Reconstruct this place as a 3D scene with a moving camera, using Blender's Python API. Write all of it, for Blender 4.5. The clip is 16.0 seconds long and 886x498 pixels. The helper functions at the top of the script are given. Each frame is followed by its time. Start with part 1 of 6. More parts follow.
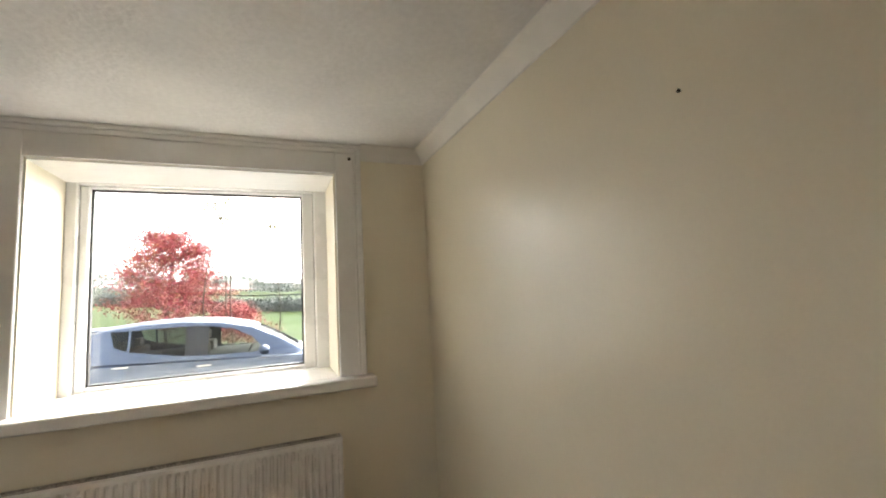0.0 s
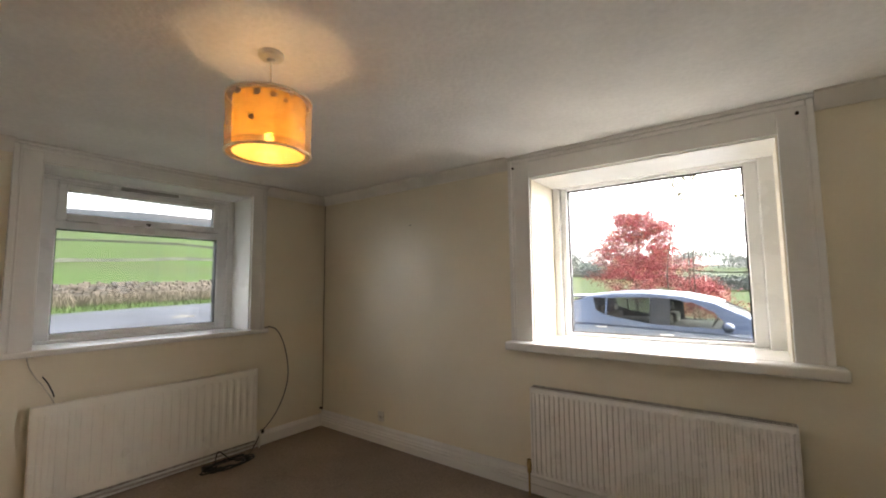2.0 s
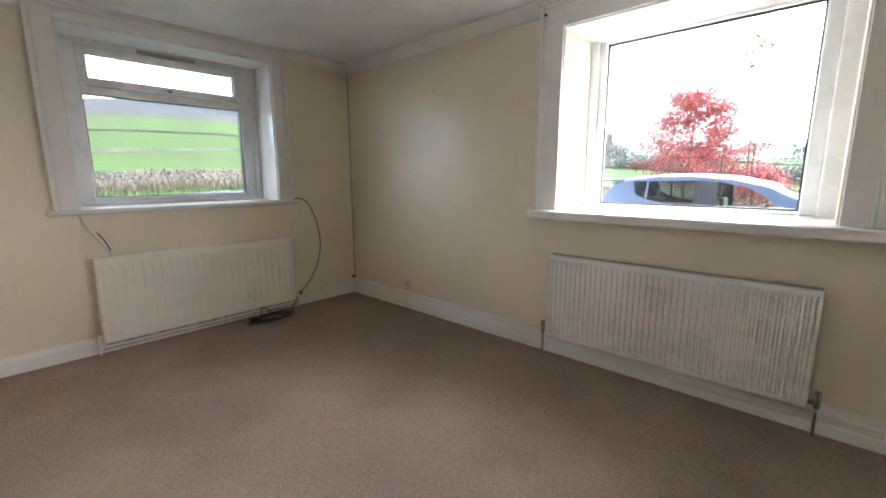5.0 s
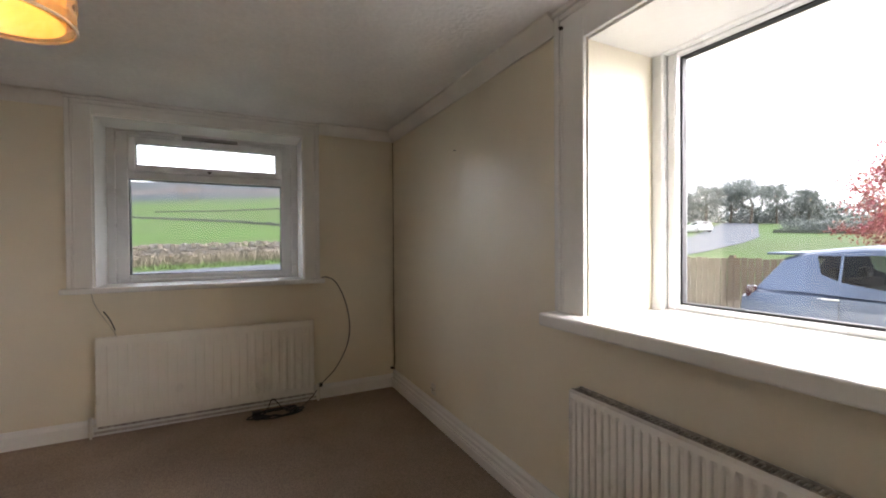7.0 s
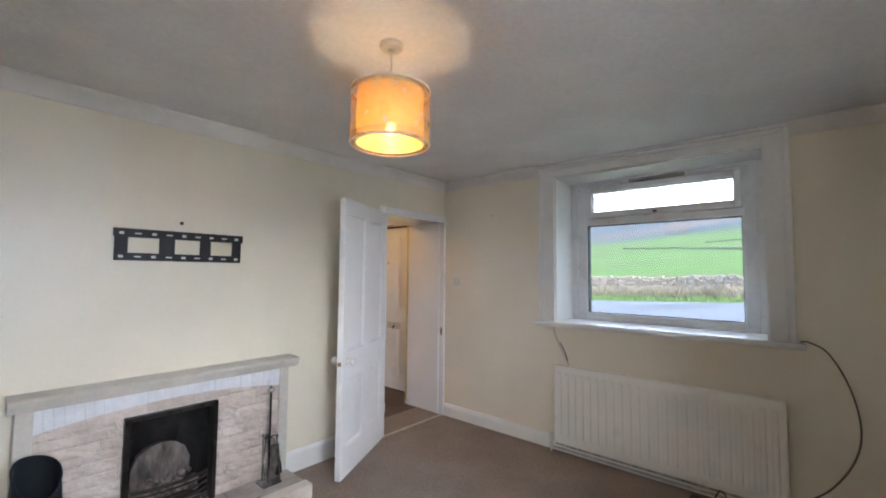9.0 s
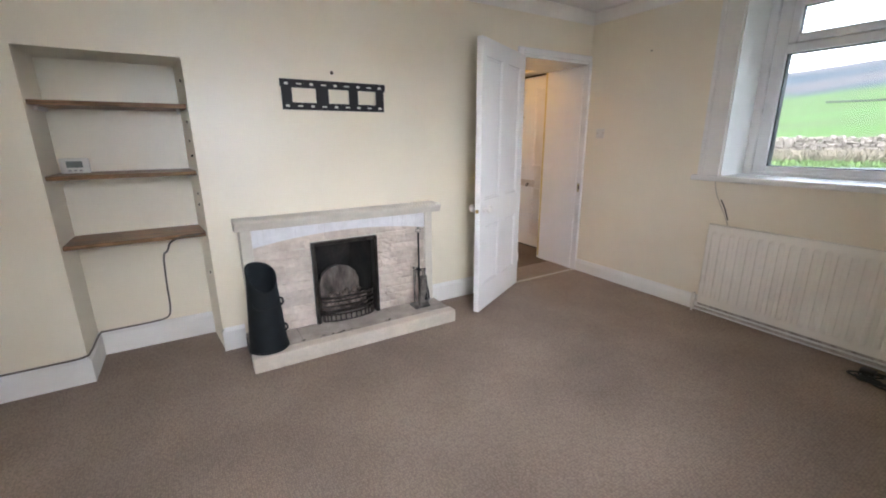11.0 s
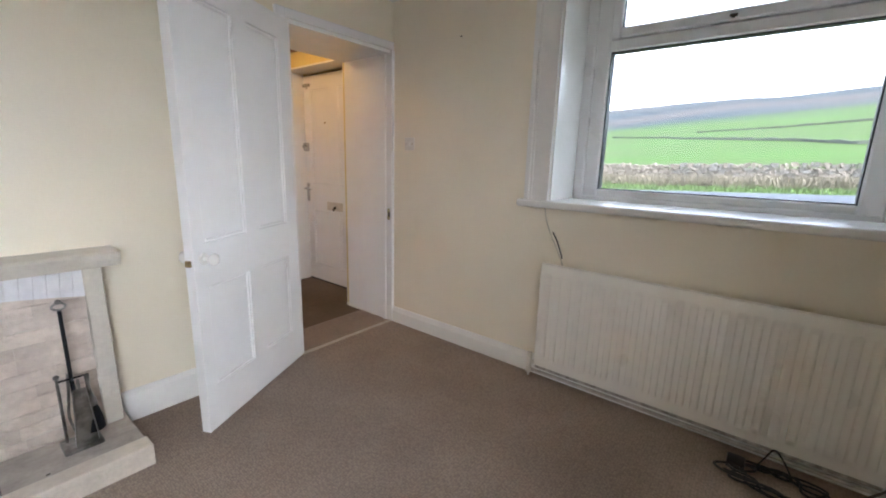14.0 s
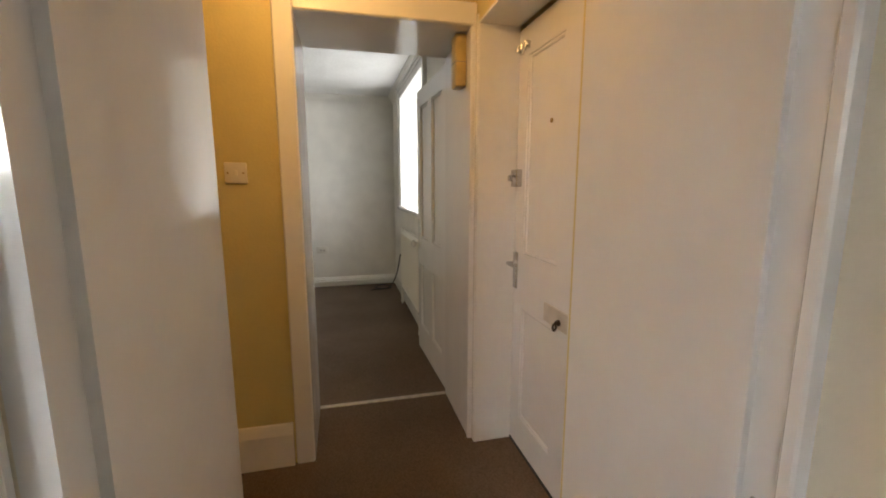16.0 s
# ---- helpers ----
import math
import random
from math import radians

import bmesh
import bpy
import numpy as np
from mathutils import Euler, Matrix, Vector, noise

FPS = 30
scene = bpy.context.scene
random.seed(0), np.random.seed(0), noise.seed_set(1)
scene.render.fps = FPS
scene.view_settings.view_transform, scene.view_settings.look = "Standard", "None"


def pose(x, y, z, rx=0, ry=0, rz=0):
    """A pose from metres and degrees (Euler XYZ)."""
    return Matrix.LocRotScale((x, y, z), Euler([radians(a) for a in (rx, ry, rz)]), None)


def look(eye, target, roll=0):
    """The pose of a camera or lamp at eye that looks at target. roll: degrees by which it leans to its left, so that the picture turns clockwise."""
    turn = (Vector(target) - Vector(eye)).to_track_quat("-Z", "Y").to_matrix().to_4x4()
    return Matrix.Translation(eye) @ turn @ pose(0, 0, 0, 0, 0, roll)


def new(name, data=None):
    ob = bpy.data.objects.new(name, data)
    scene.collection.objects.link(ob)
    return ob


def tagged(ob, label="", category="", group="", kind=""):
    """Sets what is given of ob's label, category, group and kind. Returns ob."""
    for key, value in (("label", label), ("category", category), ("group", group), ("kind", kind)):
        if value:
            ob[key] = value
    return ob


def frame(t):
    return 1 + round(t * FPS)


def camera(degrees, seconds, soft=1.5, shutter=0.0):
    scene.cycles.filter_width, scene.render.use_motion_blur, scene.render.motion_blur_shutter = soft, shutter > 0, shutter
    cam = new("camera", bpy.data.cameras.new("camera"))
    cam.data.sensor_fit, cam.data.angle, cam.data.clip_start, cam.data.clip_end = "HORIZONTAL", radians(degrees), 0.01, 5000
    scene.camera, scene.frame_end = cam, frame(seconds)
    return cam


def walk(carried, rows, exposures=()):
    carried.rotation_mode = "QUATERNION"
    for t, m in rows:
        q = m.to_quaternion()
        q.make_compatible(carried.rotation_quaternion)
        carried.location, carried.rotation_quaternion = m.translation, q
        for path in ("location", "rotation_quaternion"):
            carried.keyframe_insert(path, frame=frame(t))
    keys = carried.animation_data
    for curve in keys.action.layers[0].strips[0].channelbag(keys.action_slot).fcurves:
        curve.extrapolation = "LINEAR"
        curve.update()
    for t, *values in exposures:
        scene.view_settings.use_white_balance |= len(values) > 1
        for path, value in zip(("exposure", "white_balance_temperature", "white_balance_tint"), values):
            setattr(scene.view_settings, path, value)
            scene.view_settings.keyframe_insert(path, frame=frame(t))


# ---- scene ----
cam = camera(94.1, 16.0, soft=1.9)
PATH = [
    (0, (0.353, 0.122, 1.461), (1.111, 1.96, 1.673), -3.2),
    (0.5, (0.444, 0.112, 1.459), (0.445, 2.095, 1.72), -2.2),
    (1, (0.514, 0.038, 1.46), (-0.18, 1.896, 1.722), -1.8),
    (1.5, (0.539, -0.101, 1.446), (-0.504, 1.588, 1.686), -1.2),
    (2, (0.56, -0.186, 1.437), (-0.643, 1.403, 1.606), -0.6),
    (2.5, (0.585, -0.205, 1.429), (-0.732, 1.299, 1.472), -0.1),
    (3, (0.594, -0.216, 1.382), (-0.803, 1.21, 1.259), 0.5),
    (3.2, (0.598, -0.232, 1.363), (-0.812, 1.166, 1.122), 0.6),
    (5.3, (0.631, 0.041, 1.251), (-0.691, 1.502, 0.912), -0.7),
    (5.5, (0.631, 0.136, 1.282), (-0.692, 1.609, 1.005), -0.5),
    (6, (0.692, 0.465, 1.298), (-0.694, 1.891, 1.083), -0.9),
    (6.5, (0.63, 0.847, 1.344), (-0.938, 2.088, 1.285), -0.8),
    (7, (0.568, 1.238, 1.333), (-1.219, 2.135, 1.310), -0.4),
    (7.5, (0.465, 1.555, 1.352), (-1.475, 2.042, 1.342), 0.2),
    (8, (0.318, 1.725, 1.392), (-1.681, 1.745, 1.439), 0.7),
    (8.5, (0.186, 1.868, 1.365), (-1.685, 1.172, 1.491), 0.1),
    (9, (0.140, 1.920, 1.440), (-1.366, 0.609, 1.556), 0.5),
    (9.2, (0.181, 1.938, 1.448), (-1.171, 0.468, 1.551), 0.4),
    (11.3, (0.173, 1.893, 1.259), (-0.777, 0.287, 0.539), 0.2),
    (11.5, (0.155, 1.909, 1.222), (-0.766, 0.363, 0.35), -0.1),
    (12, (0.138, 1.928, 1.178), (-0.775, 0.466, 0.162), 0.0),
    (12.5, (0.113, 1.93, 1.202), (-1.049, 0.469, 0.484), 0.5),
    (13, (-0.107, 1.861, 1.219), (-1.523, 0.55, 0.694), -0.2),
    (13.5, (-0.477, 1.647, 1.24), (-2.035, 0.482, 0.777), -0.2),
    (14, (-0.946, 1.332, 1.249), (-2.474, 0.112, 0.829), 1.6),
    (14.5, (-1.447, 0.922, 1.265), (-2.899, -0.401, 0.889), 0.7),
    (15, (-1.929, 0.483, 1.285), (-3.218, -0.996, 0.898), 1.2),
    (15.5, (-2.291, -0.008, 1.284), (-3.275, -1.72, 0.965), -0.2),
    (16, (-2.557, -0.533, 1.313), (-3.028, -2.452, 1.004), 0.0),
]
EXPOSURES = [(0.0, 3.4, 6800, 10), (0.5, 3.45, 7500, 13), (1.0, 3.3, 7300, 11), (1.5, 3.22, 7450, 14), (2.0, 3.28, 6700, 13), (2.5, 3.4, 6300, 10), (5.5, 3.8, 5900, 11), (6.5, 3.28, 6250, 14), (7.0, 3.15, 6400, 16), (7.5, 3.05, 6500, 19), (8.0, 3.15, 6550, 20), (8.5, 3.65, 5750, 15), (9.0, 3.7, 5500, 12), (11.5, 4.1, 5750, 13), (12.0, 4.25, 5700, 13), (12.5, 4.07, 5650, 12), (13.0, 4.0, 5700, 11), (13.5, 3.95, 5700, 11), (14.5, 3.55, 5800, 13), (15.0, 3.42, 6400, 14), (15.5, 3.6, 6300, 13), (16.0, 3.68, 6300, 10)]
walk(cam, [(t, look(eye, target, roll)) for t, eye, target, roll in PATH], EXPOSURES)

SKY, SUN = 0.15, 1.5
BULB_GLOW, HALL_GLOW = 17.0, 6.5
FAR_FILL = 2.0

# ---- world, sun, lamps ----
world = bpy.data.worlds.new("overcast_sky")
scene.world = world
world.use_nodes = True
wn, wl = world.node_tree.nodes, world.node_tree.links
sky = wn.new("ShaderNodeTexSky")
sky.sky_type, sky.sun_disc = "NISHITA", False
sky.sun_elevation, sky.sun_rotation = radians(33), radians(32)
sky.air_density, sky.dust_density, sky.ozone_density = 1.0, 1.2, 1.0
grey = wn.new("ShaderNodeHueSaturation")
grey.inputs["Saturation"].default_value = 0.22
wl.new(sky.outputs["Color"], grey.inputs["Color"])
wcoord = wn.new("ShaderNodeTexCoord")
cloud = wn.new("ShaderNodeTexNoise")
cloud.inputs["Scale"].default_value, cloud.inputs["Detail"].default_value = 3.0, 6.0
wl.new(wcoord.outputs["Generated"], cloud.inputs["Vector"])
cramp = wn.new("ShaderNodeMapRange")
cramp.inputs["From Min"].default_value, cramp.inputs["From Max"].default_value = 0.3, 0.7
cramp.inputs["To Min"].default_value, cramp.inputs["To Max"].default_value = 0.75, 1.15
wl.new(cloud.outputs["Fac"], cramp.inputs["Value"])
cmul = wn.new("ShaderNodeVectorMath")
cmul.operation = "SCALE"
wl.new(grey.outputs["Color"], cmul.inputs[0])
wl.new(cramp.outputs["Result"], cmul.inputs["Scale"])
wbg = wn["Background"]
wbg.inputs["Strength"].default_value = SKY
wl.new(cmul.outputs["Vector"], wbg.inputs["Color"])

sun_data = bpy.data.lights.new("sun", "SUN")
sun_data.energy, sun_data.angle, sun_data.color = SUN, radians(80), (1.0, 0.97, 0.93)
sun = new("sun", sun_data)
sun.matrix_world = look((0, 0, 50), (-5.30, -8.48, 43.51))


# added area lamp outside the far window, boosting the daylight in that room
pane_data = bpy.data.lights.new("far_window_fill", "AREA")
pane_data.shape, pane_data.size, pane_data.size_y = "RECTANGLE", 1.25, 1.1
pane_data.energy, pane_data.color = FAR_FILL, (1.0, 0.98, 0.95)
pane_lamp = new("far_window_fill", pane_data)
pane_lamp.matrix_world = Matrix.Translation((-3.86, -4.6, 1.65)) @ Matrix.Rotation(radians(-90), 4, "Y")
LAMP = (-0.957, 0.676)


# ---- materials ----
def mat(name, colour, rough=0.6, vary=0.08, vscale=3.0, bump=0.0, bscale=60.0, metal=0.0, fine=0.0, tint=None, coat=0.0, detail=4.0, stretch=None, bdist=0.01, spec=None):
    """A painted or natural surface: colour with soft blotches, fine grain and relief."""
    m = bpy.data.materials.new(name)
    m.use_nodes = True
    n, l = m.node_tree.nodes, m.node_tree.links
    b = n["Principled BSDF"]
    b.inputs["Roughness"].default_value, b.inputs["Metallic"].default_value = rough, metal
    b.inputs["Coat Weight"].default_value = coat
    if spec is not None:
        b.inputs["Specular IOR Level"].default_value = spec
    co = n.new("ShaderNodeTexCoord")
    mp = n.new("ShaderNodeMapping")
    mp.inputs["Scale"].default_value = stretch or (1, 1, 1)
    l.new(co.outputs["Object"], mp.inputs["Vector"])
    big = n.new("ShaderNodeTexNoise")
    big.inputs["Scale"].default_value, big.inputs["Detail"].default_value = vscale, detail
    l.new(mp.outputs["Vector"], big.inputs["Vector"])
    small = n.new("ShaderNodeTexNoise")
    small.inputs["Scale"].default_value, small.inputs["Detail"].default_value = bscale, 3.0
    l.new(mp.outputs["Vector"], small.inputs["Vector"])
    mix = n.new("ShaderNodeMix")
    mix.data_type = "RGBA"
    dark = tint or tuple(c * (1 - 2.2 * vary) for c in colour)
    mix.inputs["A"].default_value, mix.inputs["B"].default_value = (*dark, 1), (*(min(1, c * (1 + 0.6 * vary)) for c in colour), 1)
    rng = n.new("ShaderNodeMapRange")
    rng.inputs["From Min"].default_value, rng.inputs["From Max"].default_value = 0.32, 0.68
    l.new(big.outputs["Fac"], rng.inputs["Value"])
    l.new(rng.outputs["Result"], mix.inputs["Factor"])
    last = mix.outputs["Result"]
    if fine:
        g = n.new("ShaderNodeMapRange")
        g.inputs["From Min"].default_value, g.inputs["From Max"].default_value = 0.3, 0.7
        g.inputs["To Min"].default_value, g.inputs["To Max"].default_value = 1 - fine, 1 + fine
        l.new(small.outputs["Fac"], g.inputs["Value"])
        sc = n.new("ShaderNodeVectorMath")
        sc.operation = "SCALE"
        l.new(last, sc.inputs[0])
        l.new(g.outputs["Result"], sc.inputs["Scale"])
        last = sc.outputs["Vector"]
    l.new(last, b.inputs["Base Color"])
    rr = n.new("ShaderNodeMapRange")
    rr.inputs["To Min"].default_value, rr.inputs["To Max"].default_value = max(0.02, rough - 0.08), min(1, rough + 0.08)
    l.new(big.outputs["Fac"], rr.inputs["Value"])
    l.new(rr.outputs["Result"], b.inputs["Roughness"])
    if bump:
        bp = n.new("ShaderNodeBump")
        bp.inputs["Strength"].default_value, bp.inputs["Distance"].default_value = bump, bdist
        l.new(small.outputs["Fac"], bp.inputs["Height"])
        l.new(bp.outputs["Normal"], b.inputs["Normal"])
    return m


CREAM = mat("cream_emulsion", (0.82, 0.75, 0.60), 0.36, 0.025, 1.6, 0.08, 90, fine=0.010, spec=0.9)
HALLCREAM = mat("hall_cream_paint", (0.66, 0.56, 0.25), 0.55, 0.04, 2.0, 0.12, 110, fine=0.015)
CEIL = mat("textured_ceiling_paint", (0.82, 0.805, 0.79), 0.8, 0.04, 2.2, 0.28, 42, fine=0.035, bdist=0.014)
COVING = mat("coving_paint", (0.82, 0.79, 0.74), 0.6, 0.04, 4, 0.05, 60)
GLOSS = mat("white_gloss_paint", (0.85, 0.835, 0.80), 0.22, 0.015, 5, 0.06, 40, fine=0.01)
DOORWHITE = mat("white_door_gloss", (0.86, 0.855, 0.845), 0.14, 0.01, 6, 0.035, 22, fine=0.006)
PVC = mat("white_window_plastic", (0.84, 0.84, 0.835), 0.28, 0.02, 5)
GASKET = mat("black_rubber_gasket", (0.02, 0.02, 0.022), 0.6, 0.1, 20)
RADW = mat("radiator_enamel", (0.87, 0.84, 0.765), 0.3, 0.008, 5, 0.01, 60)
RADW2 = mat("new_radiator_enamel", (0.87, 0.855, 0.825), 0.28, 0.008, 5)
# mottled grey-brown for grilles, seams and small plastic details
GRILLE = mat("grey_brown_mottle", (0.50, 0.46, 0.41), 0.7, 0.25, 40, 0.3, 90)
CHROME = mat("dull_chrome", (0.6, 0.6, 0.6), 0.25, 0.1, 30, metal=1.0)
BRASS = mat("old_brass", (0.45, 0.33, 0.16), 0.35, 0.2, 30, metal=1.0)
BLACK = mat("black_japanned_metal", (0.006, 0.009, 0.013), 0.55, 0.2, 15, 0.2, 70, spec=0.35)
SOOT = mat("sooty_cast_iron", (0.044, 0.033, 0.026), 0.5, 0.35, 14, 0.6, 50, fine=0.25)
SOOTBACK = mat("sooty_firebrick", (0.022, 0.018, 0.016), 0.9, 0.35, 9, 0.8, 30, tint=(0.006, 0.005, 0.005), fine=0.2)
STONE = mat("pale_stone_surround", (0.62, 0.575, 0.50), 0.55, 0.05, 9, 0.2, 70, fine=0.035)
SPLIT = mat("split_faced_stone", (0.64, 0.560, 0.49), 0.5, 0.10, 9, 0.6, 40, tint=(0.52, 0.44, 0.375), fine=0.06, bdist=0.01)
def vary_by_piece(m, low, high):
    """Each piece of this material a little lighter or darker."""
    n, l = m.node_tree.nodes, m.node_tree.links
    b = n["Principled BSDF"]
    old = b.inputs["Base Color"].links[0].from_socket
    info, rng, sc = n.new("ShaderNodeObjectInfo"), n.new("ShaderNodeMapRange"), n.new("ShaderNodeVectorMath")
    rng.inputs["To Min"].default_value, rng.inputs["To Max"].default_value = low, high
    sc.operation = "SCALE"
    l.new(info.outputs["Random"], rng.inputs["Value"])
    l.new(old, sc.inputs[0])
    l.new(rng.outputs["Result"], sc.inputs["Scale"])
    l.new(sc.outputs["Vector"], b.inputs["Base Color"])


vary_by_piece(SPLIT, 0.86, 1.10)
HEARTHTILE = mat("polished_hearth_tile", (0.53, 0.475, 0.42), 0.14, 0.12, 7, 0.1, 60, fine=0.06)
WHITEBRICK = mat("white_painted_brick", (0.74, 0.74, 0.76), 0.55, 0.04, 20, 0.4, 80)
SHELFWOOD = mat("stained_shelf_wood", (0.28, 0.155, 0.068), 0.45, 0.3, 5, 0.2, 40, fine=0.15, stretch=(1.2, 14, 14))
CABLE = mat("black_cable", (0.015, 0.015, 0.016), 0.45, 0.1, 20)
GREYCABLE = mat("grey_brown_cable", (0.13, 0.11, 0.09), 0.45, 0.1, 20)
PIPE = mat("painted_copper_pipe", (0.55, 0.50, 0.44), 0.35, 0.15, 20)
SWITCHW = mat("aged_white_plastic", (0.72, 0.69, 0.62), 0.35, 0.03, 20)
YELLOWBOX = mat("yellowed_plastic_box", (0.62, 0.48, 0.20), 0.4, 0.08, 12)
OLDWOOD = mat("old_dark_board", (0.14, 0.07, 0.035), 0.7, 0.3, 9, 0.4, 40)
STRIP = mat("threshold_metal_strip", (0.55, 0.48, 0.38), 0.35, 0.1, 30, metal=0.8)
NAIL = mat("rusty_nail", (0.06, 0.045, 0.035), 0.6, 0.2, 40, metal=0.6)
FILMBLACK = mat("black_film_frame", (0.012, 0.012, 0.016), 0.45, 0.1, 20)


def carpet_material(name="brown_loop_carpet", colour=(0.345, 0.273, 0.219)):
    m = mat(name, colour, 0.95, 0.10, 1.6, 0.0, 420, fine=0.10, spec=0.1)
    n, l = m.node_tree.nodes, m.node_tree.links
    b = n["Principled BSDF"]
    old = b.inputs["Base Color"].links[0].from_socket
    co = n.new("ShaderNodeTexCoord")
    mp = n.new("ShaderNodeMapping")
    mp.inputs["Scale"].default_value = (1.0, 0.72, 1.0)
    l.new(co.outputs["Object"], mp.inputs["Vector"])
    loop = n.new("ShaderNodeTexVoronoi")
    loop.inputs["Scale"].default_value, loop.inputs["Randomness"].default_value = 118, 0.55
    l.new(mp.outputs["Vector"], loop.inputs["Vector"])
    # colour falls off between loops, so the pile's shade is painted in
    gap = n.new("ShaderNodeMapRange")
    gap.inputs["From Min"].default_value, gap.inputs["From Max"].default_value = 0.25, 0.75
    gap.inputs["To Min"].default_value, gap.inputs["To Max"].default_value = 1.08, 0.77
    l.new(loop.outputs["Distance"], gap.inputs["Value"])
    yarn = n.new("ShaderNodeMapRange")
    yarn.inputs["To Min"].default_value, yarn.inputs["To Max"].default_value = 0.95, 1.05
    l.new(loop.outputs["Color"], yarn.inputs["Value"])
    both = n.new("ShaderNodeMath")
    both.operation = "MULTIPLY"
    l.new(gap.outputs["Result"], both.inputs[0])
    l.new(yarn.outputs["Result"], both.inputs[1])
    mul = n.new("ShaderNodeVectorMath")
    mul.operation = "SCALE"
    l.new(old, mul.inputs[0])
    l.new(both.outputs[0], mul.inputs["Scale"])
    l.new(mul.outputs["Vector"], b.inputs["Base Color"])
    bp = n.new("ShaderNodeBump")
    bp.invert = True
    bp.inputs["Strength"].default_value, bp.inputs["Distance"].default_value = 0.5, 0.004
    l.new(loop.outputs["Distance"], bp.inputs["Height"])
    l.new(bp.outputs["Normal"], b.inputs["Normal"])
    return m


CARPET = carpet_material()
# hall and far room: same loop carpet, base colour cut to about half
DARKCARPET = carpet_material("darkened_loop_carpet", (0.185, 0.136, 0.100))


def glass_material():
    m = bpy.data.materials.new("clear_window_glass")
    m.use_nodes = True
    b = m.node_tree.nodes["Principled BSDF"]
    b.inputs["Transmission Weight"].default_value, b.inputs["Roughness"].default_value, b.inputs["IOR"].default_value = 1.0, 0.0, 1.45
    b.inputs["Base Color"].default_value = (0.95, 0.97, 0.965, 1)
    return m


GLASS = glass_material()


def glow_material(name, colour, strength):
    m = bpy.data.materials.new(name)
    m.use_nodes = True
    b = m.node_tree.nodes["Principled BSDF"]
    b.inputs["Base Color"].default_value = (*colour, 1)
    b.inputs["Emission Color"].default_value, b.inputs["Emission Strength"].default_value = (*colour, 1), strength
    return m


def shade_material():
    m = bpy.data.materials.new("amber_pearl_shade")
    m.use_nodes = True
    n, l = m.node_tree.nodes, m.node_tree.links
    b = n["Principled BSDF"]
    b.inputs["Roughness"].default_value = 0.35
    co = n.new("ShaderNodeTexCoord")
    vor = n.new("ShaderNodeTexNoise")
    vor.inputs["Scale"].default_value, vor.inputs["Detail"].default_value, vor.inputs["Distortion"].default_value = 15, 5, 1.2
    l.new(co.outputs["Object"], vor.inputs["Vector"])
    ramp = n.new("ShaderNodeMix")
    ramp.data_type = "RGBA"
    ramp.inputs["A"].default_value, ramp.inputs["B"].default_value = (0.86, 0.67, 0.24, 1), (0.90, 0.75, 0.34, 1)
    sharp = n.new("ShaderNodeMapRange")
    sharp.inputs["From Min"].default_value, sharp.inputs["From Max"].default_value = 0.30, 0.70
    l.new(vor.outputs["Fac"], sharp.inputs["Value"])
    l.new(sharp.outputs["Result"], ramp.inputs["Factor"])
    l.new(ramp.outputs["Result"], b.inputs["Base Color"])
    tr = n.new("ShaderNodeBsdfTranslucent")
    l.new(ramp.outputs["Result"], tr.inputs["Color"])
    ms = n.new("ShaderNodeMixShader")
    ms.inputs["Fac"].default_value = 0.38
    l.new(b.outputs["BSDF"], ms.inputs[1])
    l.new(tr.outputs["BSDF"], ms.inputs[2])
    clear = n.new("ShaderNodeBsdfTransparent")
    clear.inputs["Color"].default_value = (1.0, 0.72, 0.34, 1)
    sheer = n.new("ShaderNodeMixShader")
    sheer.inputs["Fac"].default_value = 0.30
    l.new(ms.outputs["Shader"], sheer.inputs[1])
    l.new(clear.outputs["BSDF"], sheer.inputs[2])
    l.new(sheer.outputs["Shader"], n["Material Output"].inputs["Surface"])
    return m


def sheer_material():
    """Thin pale net: partly see-through, partly lit from within."""
    m = bpy.data.materials.new("sheer_pearl_net")
    m.use_nodes = True
    n, l = m.node_tree.nodes, m.node_tree.links
    b = n["Principled BSDF"]
    b.inputs["Base Color"].default_value, b.inputs["Roughness"].default_value = (0.84, 0.70, 0.46, 1), 0.5
    back = n.new("ShaderNodeBsdfTranslucent")
    back.inputs["Color"].default_value = (0.90, 0.74, 0.44, 1)
    cloth = n.new("ShaderNodeMixShader")
    cloth.inputs["Fac"].default_value = 0.5
    l.new(b.outputs["BSDF"], cloth.inputs[1])
    l.new(back.outputs["BSDF"], cloth.inputs[2])
    co = n.new("ShaderNodeTexCoord")
    leaf = n.new("ShaderNodeTexVoronoi")
    leaf.inputs["Scale"].default_value = 60
    l.new(co.outputs["Object"], leaf.inputs["Vector"])
    hole = n.new("ShaderNodeMapRange")
    hole.inputs["From Min"].default_value, hole.inputs["From Max"].default_value = 0.25, 0.62
    hole.inputs["To Min"].default_value, hole.inputs["To Max"].default_value = 0.22, 0.16
    l.new(leaf.outputs["Distance"], hole.inputs["Value"])
    clear = n.new("ShaderNodeBsdfTransparent")
    mx = n.new("ShaderNodeMixShader")
    l.new(hole.outputs["Result"], mx.inputs["Fac"])
    l.new(clear.outputs["BSDF"], mx.inputs[1])
    l.new(cloth.outputs["Shader"], mx.inputs[2])
    l.new(mx.outputs["Shader"], n["Material Output"].inputs["Surface"])
    return m


SHADE = shade_material()
SHEER = sheer_material()
PEARL = mat("pearl_shade_band", (0.86, 0.79, 0.66), 0.4, 0.06, 30)


